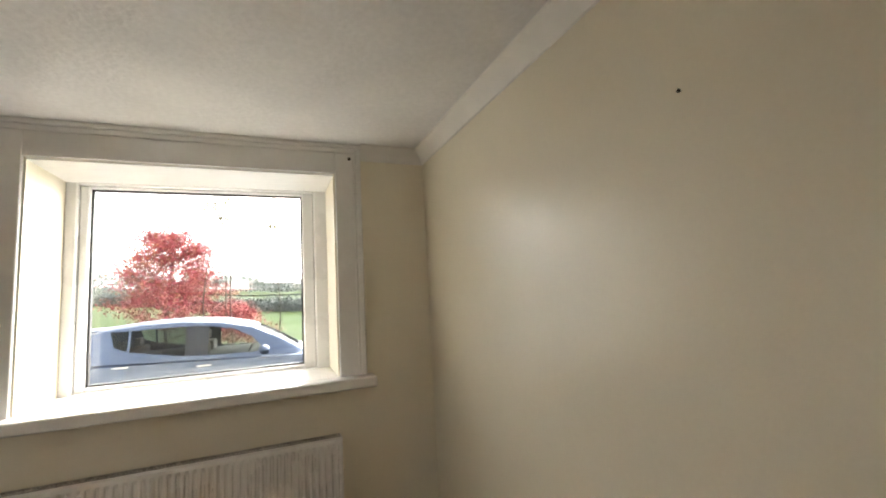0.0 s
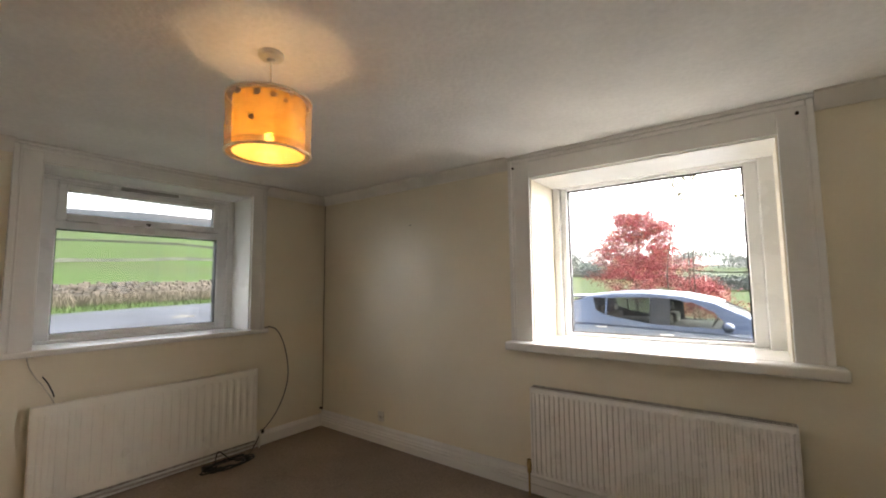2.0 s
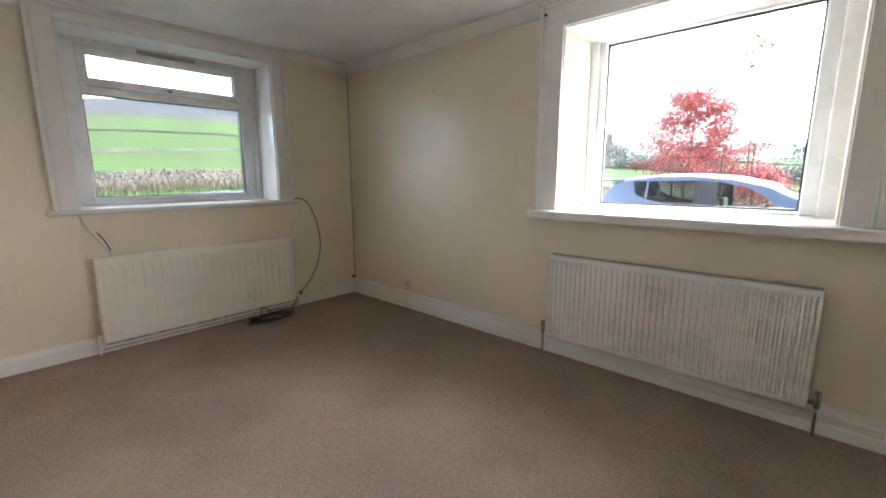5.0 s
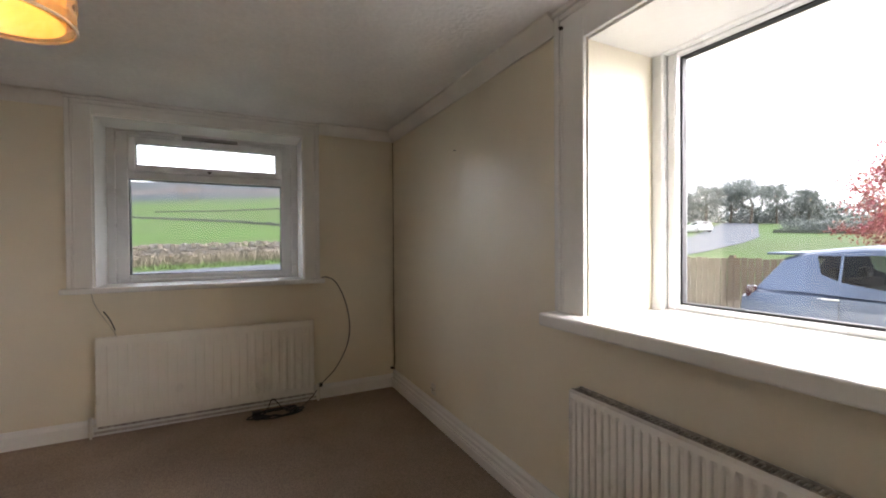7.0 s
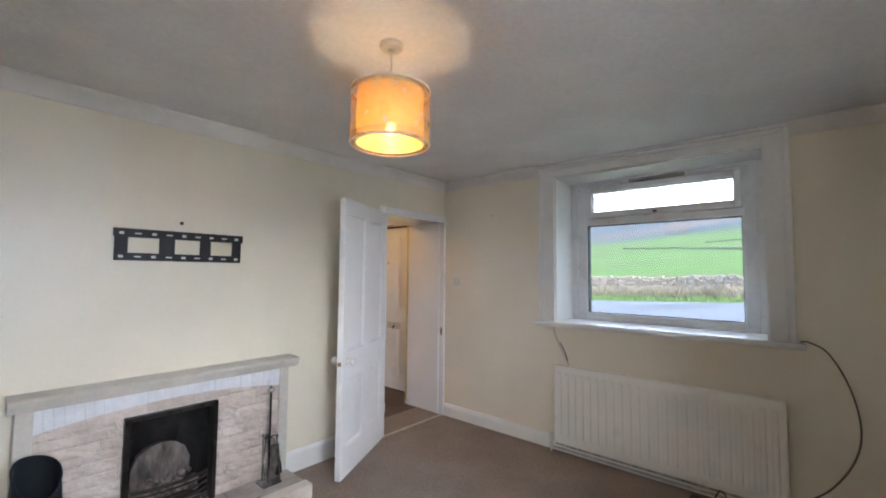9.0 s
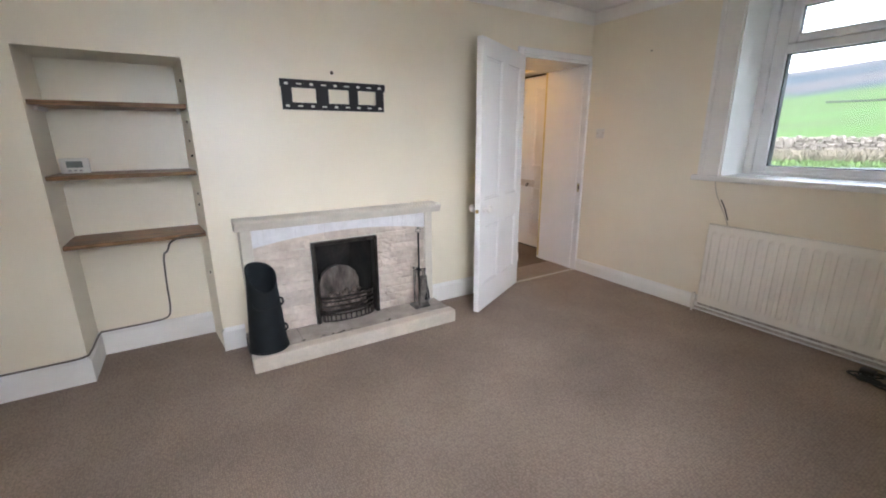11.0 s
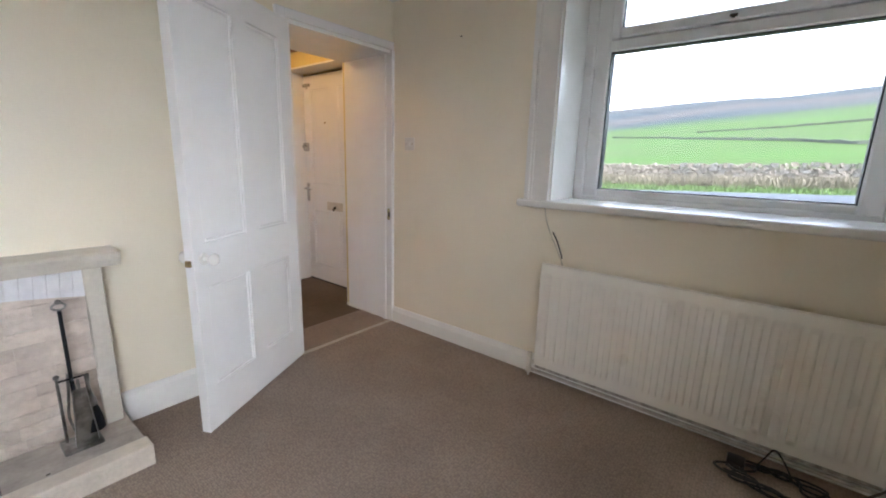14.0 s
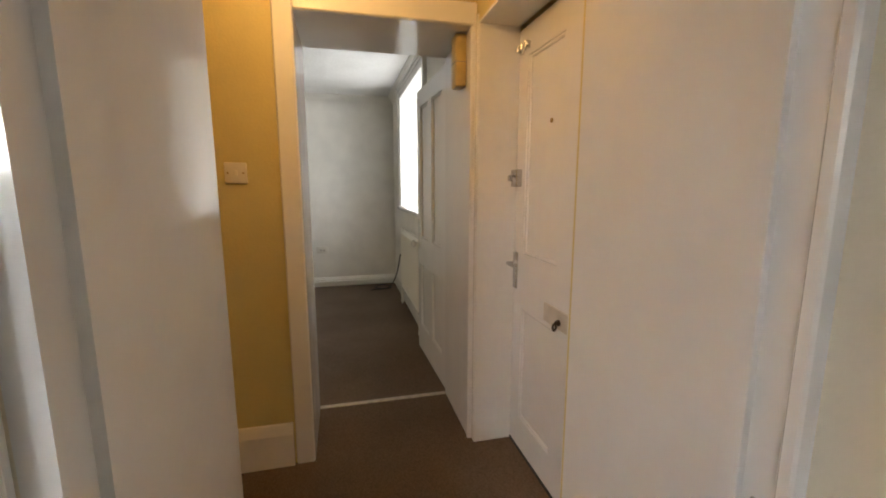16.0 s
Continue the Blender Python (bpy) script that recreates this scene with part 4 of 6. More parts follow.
# ---- fireplace ----
def fireplace():
    f = thing("fireplace", (-0.69, SY, 0), "pale stone fireplace surround with sooty grate and hearth", "fireplace")
    # hearth
    bm = bmesh.new()
    box(bm, -1.372, -0.565, 0, 0.008, -0.481, 0.092, 0.006, 2)
    part("hearth_kerb", bm, mat("cream_kerb_stone", (0.66, 0.59, 0.50), 0.6, 0.06, 8, 0.3, 60, fine=0.05), f, "chipped pale hearth kerb")
    part("hearth_bed", boxes((-1.368, SY + 0.001, 0, 0.004, -0.567, 0.068)), SOOT, f)
    cuts = [0.004, -0.30, -0.62, -0.95, -1.366]
    for a, b in zip(cuts, cuts[1:]):
        bm = bmesh.new()
        box(bm, b + 0.0015, SY + 0.002, 0.066, a - 0.0015, -0.569, 0.086, 0.002)
        part("hearth_tile", bm, HEARTHTILE, f, "polished stone hearth tile")
    # piers and mantel
    for a, b in ((-0.092, -0.028), (-1.348, -1.284)):
        bm = bmesh.new()
        box(bm, a, SY + 0.001, 0.087, b, -0.778, 0.79, 0.004)
        part("pier", bm, STONE, f, "plain pale stone pier")
    bm = bmesh.new()
    sweep(bm, [(0.0, 0.785), (0.128, 0.785), (0.136, 0.796), (0.142, 0.812), (0.150, 0.822), (0.152, 0.838), (0.146, 0.846), (0.0, 0.848)], (-1.410, SY + 0.001, 0), (-0.004, SY + 0.001, 0), (0, 1, 0))
    part("mantel_shelf", bm, STONE, f, "thin moulded stone mantel shelf", smooth=True)
    # arched band of white bricks on end
    mid, half = -0.688, 0.596
    arc = lambda x: 0.672 + 0.052 * (1 - ((x - mid) / half) ** 2)
    n = 32
    for i in range(n):
        a, b = mid - half + 2 * half * i / n + 0.0006, mid - half + 2 * half * (i + 1) / n - 0.0006
        dy = random.uniform(-0.002, 0.002)
        bm = bmesh.new()
        lean = 0.010 * ((a + b) / 2 - mid) / half
        ring_pts = [(a, arc(a)), (b, arc(b)), (b + lean, 0.784), (a + lean, 0.784)]
        fr = [bm.verts.new((x, -0.784 + dy, z)) for x, z in ring_pts]
        bk = [bm.verts.new((x, -0.83, z)) for x, z in ring_pts]
        bm.faces.new(fr)
        bm.faces.new(bk[::-1])
        for k in range(4):
            bm.faces.new((fr[k], bk[k], bk[(k + 1) % 4], fr[(k + 1) % 4]))
        part("brick", bm, WHITEBRICK, f, "white painted brick on end" if i == 0 else "")
    part("mortar_bed", boxes((-1.284, SY + 0.001, 0.087, FX0 - 0.010, -0.803, 0.79), (FX1 + 0.010, SY + 0.001, 0.087, -0.092, -0.803, 0.79), (FX0 - 0.010, SY + 0.001, FZ + 0.012, FX1 + 0.010, -0.803, 0.79)), STONE, f)
    # split stone courses
    z = 0.088
    while z < 0.715:
        h = random.uniform(0.042, 0.066)
        x = -1.284
        while x < -0.095:
            w = random.uniform(0.12, 0.27)
            x1 = min(x + w, -0.092)
            if -0.092 - x1 < 0.05:
                x1 = -0.092
            spans = [(x, x1)]
            if z < FZ + 0.012:
                spans = [(a, b) for a, b in ((x, min(x1, FX0 - 0.012)), (max(x, FX1 + 0.012), x1)) if b - a > 0.012]
            for a, b in spans:
                top = min(z + h, 0.725)
                bm = bmesh.new()
                face_y, tilt, cols = -0.7935 + random.uniform(-0.004, 0.004), random.uniform(-0.006, 0.008), 5
                front_grid = []
                for r in range(4):
                    w = r / 3
                    zz = z + 0.0005 + (top - z - 0.001) * w
                    edge = -0.0035 if r in (0, 3) else 0.0
                    front_grid.append([bm.verts.new((a + 0.0005 + (b - a - 0.001) * c / cols, face_y + tilt * (w - 0.5) + edge + random.uniform(-0.0032, 0.0032), zz + (random.uniform(-0.003, 0.003) if 0 < r < 3 else 0))) for c in range(cols + 1)])
                for r in range(3):
                    for c in range(cols):
                        bm.faces.new((front_grid[r][c], front_grid[r][c + 1], front_grid[r + 1][c + 1], front_grid[r + 1][c]))
                loop_ = front_grid[0] + [row[-1] for row in front_grid[1:]] + front_grid[3][-2::-1] + [row[0] for row in front_grid[2:0:-1]]
                rear_ = [bm.verts.new((v.co.x, -0.812, v.co.z)) for v in loop_]
                for i in range(len(loop_)):
                    j = (i + 1) % len(loop_)
                    bm.faces.new((loop_[i], loop_[j], rear_[j], rear_[i]))
                part("stone", bm, SPLIT, f)
            x = x1
        z += h
    # fire frame, back and grate
    bm = bmesh.new()
    for a, b, c, d in ((FX0 - 0.012, FX0 + 0.014, 0.086, FZ + 0.014), (FX1 - 0.014, FX1 + 0.012, 0.086, FZ + 0.014), (FX0 + 0.014, FX1 - 0.014, FZ - 0.010, FZ + 0.014)):
        box(bm, a, -0.84, c, b, -0.772, d, 0.003)
    part("fire_frame", bm, mat("tarnished_steel_frame", (0.05, 0.044, 0.04), 0.4, 0.25, 20, 0.2, 60, metal=0.7), f, "tarnished steel fire frame")
    bm = bmesh.new()
    xl, xr = FX0 + 0.001, FX1 - 0.001
    back = [(xl, -0.84, 0), (xl + 0.05, -1.10, 0), (xl + 0.10, -1.16, 0), (xr - 0.10, -1.16, 0), (xr - 0.05, -1.10, 0), (xr, -0.84, 0)]
    rows = []
    for zz, inw in ((0.07, 0.0), (0.30, 0.0), (0.40, 0.06), (0.50, 0.10), (0.75, 0.10)):
        rows.append([bm.verts.new((x, y + (inw if y < -1.0 else 0), zz)) for x, y, _ in back])
    for a, b in zip(rows, rows[1:]):
        for i in range(len(back) - 1):
            bm.faces.new((a[i], a[i + 1], b[i + 1], b[i]))
    bm.faces.new(rows[-1])
    part("fire_back", bm, SOOTBACK, f, "sooty shaped firebrick back", smooth=True)
    bm = bmesh.new()
    hump = [(-0.15, 0.075), (-0.15, 0.30), (-0.12, 0.37), (-0.07, 0.41), (0.0, 0.425), (0.07, 0.41), (0.12, 0.37), (0.15, 0.30), (0.15, 0.075)]
    fr = [bm.verts.new((-0.667 + a, -0.985 + 0.03 * (zz - 0.075), zz)) for a, zz in hump]
    bk = [bm.verts.new((-0.667 + a * 0.9, -1.06, zz * 0.96)) for a, zz in hump]
    bm.faces.new(fr)
    bm.faces.new(bk[::-1])
    for i in range(len(hump)):
        bm.faces.new((fr[i], bk[i], bk[(i + 1) % len(hump)], fr[(i + 1) % len(hump)]))
    part("fire_brick", bm, mat("burnt_fire_brick", (0.17, 0.14, 0.12), 0.9, 0.5, 8, 0.8, 40, tint=(0.030, 0.023, 0.019), fine=0.2, stretch=(1.6, 1, 0.6)), f, "burnt pale arched fire brick")
    bm = bmesh.new()
    for i in range(22):
        q = Vector((random.uniform(-1.1, -0.25), -0.575 + random.uniform(-0.02, 0.012), 0.089))
        bmesh.ops.create_icosphere(bm, subdivisions=1, radius=random.uniform(0.003, 0.008), matrix=Matrix.Translation(q) @ Matrix.Diagonal((1.8, 0.8, 0.5, 1)))
    tagged(part("soot_crumbs", bm, SOOT, f, "black soot crumbs along the kerb"), kind="stuff")
    part("fire_floor", boxes((xl, -1.18, 0.066, xr, -0.80, 0.075)), SOOT, f)
    # grate: bowed bars with feet and a fret
    def bow(zz, r, y0=-0.80, out=0.055, steps=14, w=0.185):
        b2 = bmesh.new()
        tube(b2, [(-0.667 + w * math.sin(t), y0 + out * math.cos(t) - 0.0, zz) for t in np.linspace(-1.5, 1.5, steps)], r, 6, 1)
        return b2
    for zz in (0.165, 0.20, 0.235):
        part("grate_bar", bow(zz, 0.0065), SOOT, f, "bowed cast-iron bar")
    part("grate_rim", bow(0.262, 0.010), SOOT, f, "heavy bowed top bar")
    bm = bmesh.new()
    for t in np.linspace(-1.45, 1.45, 15):
        x, y = -0.667 + 0.185 * math.sin(t), -0.80 + 0.055 * math.cos(t)
        box(bm, x - 0.006, y - 0.004, 0.088, x + 0.006, y + 0.004, 0.135, 0.002)
    tube(bm, [(-0.667 + 0.185 * math.sin(t), -0.80 + 0.055 * math.cos(t), 0.137) for t in np.linspace(-1.5, 1.5, 14)], 0.007, 6, 1)
    tube(bm, [(-0.667 + 0.185 * math.sin(t), -0.80 + 0.055 * math.cos(t), 0.092) for t in np.linspace(-1.5, 1.5, 14)], 0.006, 6, 1)
    part("fret", bm, SOOT, f, "pierced cast-iron ash fret")
    bm = bmesh.new()
    for i in range(46):
        c = Vector((-0.667 + random.uniform(-0.15, 0.15), -0.90 + random.uniform(-0.08, 0.08), 0.16 + random.uniform(0, 0.075)))
        vs = bmesh.ops.create_icosphere(bm, subdivisions=1, radius=random.uniform(0.016, 0.030), matrix=Matrix.Translation(c))["verts"]
        for v in vs:
            v.co += Vector((random.uniform(-1, 1), random.uniform(-1, 1), random.uniform(-1, 1))) * 0.005
    ash = part("ash", bm, mat("ash", (0.26, 0.21, 0.18), 0.95, 0.4, 22, 0.8, 60, tint=(0.05, 0.04, 0.035)), f, "grey ash and burnt cinders in the grate")
    tagged(ash, kind="stuff")


fireplace()


# ---- coal scuttle ----
def coal_scuttle():
    c = (-0.100, -0.615)
    s = thing("coal_scuttle", (c[0], c[1], 0.086), "tall black metal coal hod standing on the hearth", "coal scuttle")
    n = 40
    bm = bmesh.new()
    rows, inner = [], []
    def cut(a):
        # the mouth is sliced from low at the front to high at the back
        return 0.455 - 0.075 * math.sin(a) + 0.012 * math.cos(2 * a) + 0.02 * math.cos(a)
    for k in range(9):
        f = k / 8
        rad = 0.110 - 0.030 * f + (0.006 if k == 0 else 0)
        rows.append([bm.verts.new((c[0] + rad * math.cos(a), c[1] + rad * 0.9 * math.sin(a), 0.088 + (cut(a) - 0.0) * f)) for a in (2 * math.pi * i / n for i in range(n))])
    inner = [[bm.verts.new((c[0] + (v.co.x - c[0]) * 0.95, c[1] + (v.co.y - c[1]) * 0.95, v.co.z - 0.001)) for v in row] for row in (rows[-1], rows[-4], rows[2])]
    for a, b in list(zip(rows, rows[1:])) + [(rows[-1], inner[0])] + list(zip(inner, inner[1:])):
        for k in range(n):
            bm.faces.new((a[k], a[(k + 1) % n], b[(k + 1) % n], b[k]))
    bm.faces.new(rows[0][::-1])
    bm.faces.new(inner[-1])
    part("body", bm, BLACK, s, smooth=True)
    bm = bmesh.new()
    pts = [(c[0] + 0.080 * math.cos(a), c[1] + 0.072 * math.sin(a), 0.089 + cut(a)) for a in np.linspace(0, 2 * math.pi, 33)]
    tube(bm, pts, 0.005, 6, 1)
    part("rolled_rim", bm, BLACK, s, "rolled rim of the mouth", smooth=True)
    bm = bmesh.new()
    tube(bm, [(c[0] - 0.084, c[1] + 0.02, 0.40), (c[0] - 0.098, c[1] + 0.028, 0.396), (c[0] - 0.102, c[1] + 0.028, 0.372), (c[0] - 0.090, c[1] + 0.02, 0.355)], 0.006, 8, 5)
    part("side_handle", bm, BLACK, s, "small side grip", smooth=True)
    bm = bmesh.new()
    tube(bm, [(c[0] + 0.084, c[1] + 0.01, 0.42), (c[0] + 0.05, c[1] + 0.088, 0.37), (c[0] - 0.05, c[1] + 0.088, 0.37), (c[0] - 0.084, c[1] + 0.01, 0.42)], 0.0045, 8, 6)
    part("bail_handle", bm, BLACK, s, "thin carrying handle", smooth=True)
    bm = bmesh.new()
    tube(bm, [(c[0] - 0.096, c[1] + 0.03, 0.235), (c[0] - 0.108, c[1] + 0.033, 0.222), (c[0] - 0.110, c[1] + 0.033, 0.203), (c[0] - 0.100, c[1] + 0.03, 0.190)], 0.006, 8, 5)
    part("tipping_grip", bm, BLACK, s, "small lower tipping grip", smooth=True)
    bm = bmesh.new()
    lathe(bm, [(0.113, 0.086), (0.116, 0.092), (0.113, 0.10), (0.107, 0.10), (0.107, 0.086)], c, 40, closed=True)
    part("foot_ring", bm, BLACK, s, smooth=True)


coal_scuttle()


# ---- companion set ----
PEWTER = mat("dull_pewter", (0.30, 0.29, 0.27), 0.32, 0.25, 25, metal=0.9)
def companion_set():
    x, y = -1.19, -0.705
    s = thing("companion_set", (x, y, 0.086), "fireside companion set with black stand and pewter tools", "fireside tools")

    def spread(b):
        bmesh.ops.transform(b, matrix=Matrix.Translation((x, y, 0)) @ Matrix.Diagonal((1.05, 1.05, 1, 1)) @ Matrix.Translation((-x, -y, 0)), verts=b.verts)
        return b

    bm = bmesh.new()
    cyl(bm, (x, y, 0.10), (x, y, 0.655), 0.0065, n=12)
    part("stand_pole", bm, BLACK, s, smooth=True)
    bm = bmesh.new()
    box(bm, x - 0.062, y - 0.05, 0.0865, x + 0.062, y + 0.058, 0.104, 0.006, 2)
    part("base", bm, PEWTER, s, "square weighted base", smooth=True)
    bm = bmesh.new()
    tube(bm, [(x + 0.020 * math.cos(a), y, 0.672 + 0.013 * math.sin(a)) for a in np.linspace(0, 2 * math.pi, 17)], 0.004, 6, 1)
    ball(bm, (x, y, 0.690), 0.010, 12)
    part("ring_handle", bm, PEWTER, s, "ring handle", smooth=True)
    bm = bmesh.new()
    cyl(bm, (x - 0.036, y, 0.375), (x + 0.040, y, 0.375), 0.004, n=8)
    cyl(bm, (x, y - 0.034, 0.375), (x, y + 0.036, 0.375), 0.004, n=8)
    part("hook_arms", spread(bm), BLACK, s, "crossed hook arms", smooth=True)
    # shovel
    bm = bmesh.new()
    cyl(bm, (x - 0.012, y + 0.036, 0.38), (x - 0.012, y + 0.036, 0.30), 0.005, n=8)
    for ax, bx, y0, y1 in ((-1.0, 1.0, 0.034, 0.038), (-1.0, -0.9, 0.038, 0.054), (0.9, 1.0, 0.038, 0.054)):
        for v in box(bm, x - 0.012 + ax * 0.036, y + y0, 0.106, x - 0.012 + bx * 0.036, y + y1, 0.34):
            if v.co.z > 0.3:
                v.co.x = x - 0.012 + (v.co.x - x + 0.012) * 0.55
    part("shovel", spread(bm), PEWTER, s, "small dull metal shovel")
    # brush
    bm = bmesh.new()
    lathe(bm, [(0.001, 0.385), (0.008, 0.38), (0.006, 0.33), (0.010, 0.29), (0.018, 0.27), (0.020, 0.245), (0.001, 0.245)], (x - 0.042, y + 0.01), 16)
    brush = part("brush", spread(bm), PEWTER, s, "hearth brush", smooth=True)
    bm = bmesh.new()
    lathe(bm, [(0.018, 0.246), (0.030, 0.19), (0.034, 0.14), (0.001, 0.138)], (x - 0.042, y + 0.01), 20)
    part("bristles", spread(bm), BLACK, brush, "black bristles", smooth=True)
    # poker and tongs
    bm = bmesh.new()
    cyl(bm, (x + 0.040, y, 0.39), (x + 0.040, y, 0.115), 0.005, n=8)
    ball(bm, (x + 0.040, y, 0.395), 0.010, 10)
    part("poker", spread(bm), PEWTER, s, "short poker", smooth=True)
    bm = bmesh.new()
    for d in (-0.012, 0.012):
        tube(bm, [(x + d * 0.3, y - 0.034, 0.385), (x + d, y - 0.034, 0.28), (x + d * 1.6, y - 0.034, 0.20), (x + d * 0.6, y - 0.034, 0.12)], 0.0045, 6, 5)
    part("tongs", spread(bm), PEWTER, s, "pewter tongs", smooth=True)


companion_set()


# ---- film-strip frame ----
def film_frame():
    x1, x0, z0, z1 = -0.372, -1.040, 1.494, 1.672
    f = thing("photo_frame", ((x0 + x1) / 2, SY, z0), "black film-strip photo frame with three empty openings", "picture frame")
    w = x1 - x0
    holes = [(x1 - w * b, x1 - w * a) for a, b in ((0.085, 0.315), (0.425, 0.635), (0.72, 0.92))]
    bm = bmesh.new()
    zl, zh = z0 + 0.040, z1 - 0.046
    box(bm, x0, SY + 0.001, z0, x1, SY + 0.013, zl, 0.001)
    box(bm, x0 - 0.012, SY + 0.001, zh, x1 + 0.006, SY + 0.013, z1, 0.001)
    xs = [x0] + [v for h in sorted(holes) for v in h] + [x1]
    for a, b in zip(xs[::2], xs[1::2]):
        box(bm, a, SY + 0.001, zl, b, SY + 0.013, zh)
    part("film_strip", bm, FILMBLACK, f)
    for i in range(9):
        x = x1 - 0.03 - i * (w - 0.06) / 8
        for z in (z0 + 0.022, z1 - 0.026):
            bm = bmesh.new()
            if i % 2:
                box(bm, x - 0.016, SY + 0.0125, z - 0.004, x + 0.016, SY + 0.0145, z + 0.004, 0.001)
            else:
                box(bm, x - 0.011, SY + 0.0125, z - 0.007, x + 0.011, SY + 0.0145, z + 0.007, 0.003, 2)
            part("sprocket_mark", bm, SWITCHW, f, "pale sprocket mark" if i == 0 else "")
    for a, b in holes:
        bm = bmesh.new()
        ring(bm, a, b, zl, zh, (0.003,) * 4, SY + 0.010, SY + 0.0145, 0)
        part("opening_edge", bm, FILMBLACK, f)


film_frame()


# ---- alcove shelves ----
bm = bmesh.new()
vs = [bm.verts.new(p) for p in ((AX0 - 0.001, SY - 0.0005, 0), (AX0 + 0.014, SY - 0.0005, 0), (AX0 + 0.055, -1.2505, 0), (AX0 - 0.001, -1.2505, 0))]
bot = bm.faces.new(vs)
up = bmesh.ops.extrude_face_region(bm, geom=[bot])["geom"]
bmesh.ops.translate(bm, vec=(0, 0, AZ), verts=[v for v in up if isinstance(v, bmesh.types.BMVert)])
setting("wall_alcove_splay", bm, CREAM, "slanting cream side of the alcove", "wall")
for z in (1.497, 1.128, 0.762):
    sh = thing("shelf", (0.46, -1.1, z), "stained wooden alcove shelf", "shelf", "alcove shelves")
    bm = bmesh.new()
    box(bm, AX0 + 0.022, -1.249, z - 0.012, AX1 - 0.001, -0.935, z + 0.012, 0.003, 2)
    part("board", bm, SHELFWOOD, sh)
    for x in (AX0 + 0.055, AX1 - 0.022):
        bm = bmesh.new()
        box(bm, x, -1.22, z - 0.030, x + 0.018, -1.02, z - 0.0125, 0.002)
        part("batten", bm, COVING, sh, "small cream batten")
# Dark pegs stand in for the shaded shelf pin holes; no holes are cut.
for z, y in ((1.415, -1.01), (1.31, -1.03), (1.225, -1.0), (1.222, -1.045), (1.0, -1.02), (0.93, -1.04), (0.50, -1.02), (1.64, -1.02)):
    x = AX0 + 0.014 + 0.041 * (SY - y) / 0.35
    pin = thing("pin_hole_peg", (x, y, z), "dark peg standing in for a shelf pin hole in the alcove", "wall plug", "shelf plugs")
    bm = bmesh.new()
    cyl(bm, (x - 0.004, y, z), (x + 0.006, y, z), 0.0075, n=10)
    part("plug", bm, NAIL, pin)
ther = thing("thermostat", (0.70, -1.1, 1.141), "white plastic heating control leaning on the shelf", "thermostat")
bm = bmesh.new()
box(bm, 0.640, -1.13, 1.141, 0.765, -1.105, 1.222, 0.006, 2)
part("case", bm, SWITCHW, ther, smooth=True)
part("display", boxes((0.668, -1.1055, 1.172, 0.737, -1.103, 1.206)), mat("grey_display", (0.22, 0.24, 0.22), 0.25, 0.05, 20), ther, "grey display")
bm = bmesh.new()
for i in range(3):
    box(bm, 0.672 + 0.024 * i, -1.1055, 1.152, 0.686 + 0.024 * i, -1.102, 1.160, 0.001)
part("button", bm, GRILLE, ther)

bm = bmesh.new()
tube(bm, [(0.165, -0.927, 0.772), (0.215, -0.926, 0.766), (0.275, -0.926, 0.762), (0.325, -0.932, 0.735), (0.35, -1.02, 0.67), (0.385, -1.19, 0.60), (0.40, -1.237, 0.42), (0.405, -1.237, 0.24), (0.43, -1.235, 0.175), (0.52, -1.232, 0.162), (0.74, -1.230, 0.158), (0.783, -1.20, 0.16), (0.785, -0.95, 0.166), (0.81, -0.875, 0.162), (0.95, -0.872, 0.158), (1.15, -0.872, 0.157), (1.235, -0.86, 0.157)], 0.0055, 8, 6)
ca = thing("aerial_cable", (0.4, -1.2, 0.15), "dark aerial cable lying along the alcove skirting", "cable")
part("cable", bm, GREYCABLE, ca, smooth=True)

# ---- cables by the field window ----
c2 = thing("aerial_cable", (WX + 0.05, 2.0, 0), "dark cable hanging from the sill to the floor", "cable")
bm = bmesh.new()
tube(bm, [(WX + 0.02, 1.90, 1.052), (WX + 0.045, 1.94, 1.055), (WX + 0.05, 2.02, 1.0), (WX + 0.045, 2.10, 0.82), (WX + 0.04, 2.135, 0.60), (WX + 0.04, 2.10, 0.42), (WX + 0.05, 2.00, 0.25), (WX + 0.06, 1.875, 0.135), (WX + 0.08, 1.80, 0.05), (WX + 0.16, 1.70, 0.012), (WX + 0.20, 1.60, 0.010)], 0.0048, 8, 7)
part("cable", bm, GREYCABLE, c2, smooth=True)
bm = bmesh.new()
box(bm, WX + 0.045, 1.862, 0.118, WX + 0.075, 1.888, 0.15, 0.004)
part("connector", bm, CABLE, c2, "small black connector")
c3 = thing("cable_coil", (WX + 0.17, 1.5, 0), "loose coil of black cable with an adapter on the carpet", "cable")
bm = bmesh.new()
pts = []
for i in range(46):
    a = i * 0.62
    k = 0.8 + 0.28 * math.sin(i * 1.7)
    pts.append((WX + 0.21 + 0.10 * k * math.sin(a), 1.51 + 0.19 * k * math.cos(a) + 0.02 * math.sin(i * 0.9), 0.008 + 0.018 * (0.5 + 0.5 * math.sin(i * 2.3))))
tube(bm, pts, 0.0052, 6, 5)
part("coil", bm, CABLE, c3, smooth=True)
bm = bmesh.new()
tube(bm, [(WX + 0.15, 1.56, 0.01), (WX + 0.10, 1.53, 0.05), (WX + 0.08, 1.49, 0.085), (WX + 0.10, 1.46, 0.04), (WX + 0.16, 1.43, 0.012)], 0.004, 6, 6)
part("loose_loop", bm, CABLE, c3, smooth=True)
bm = bmesh.new()
box(bm, WX + 0.135, 1.335, 0.001, WX + 0.20, 1.40, 0.038, 0.006, 2)
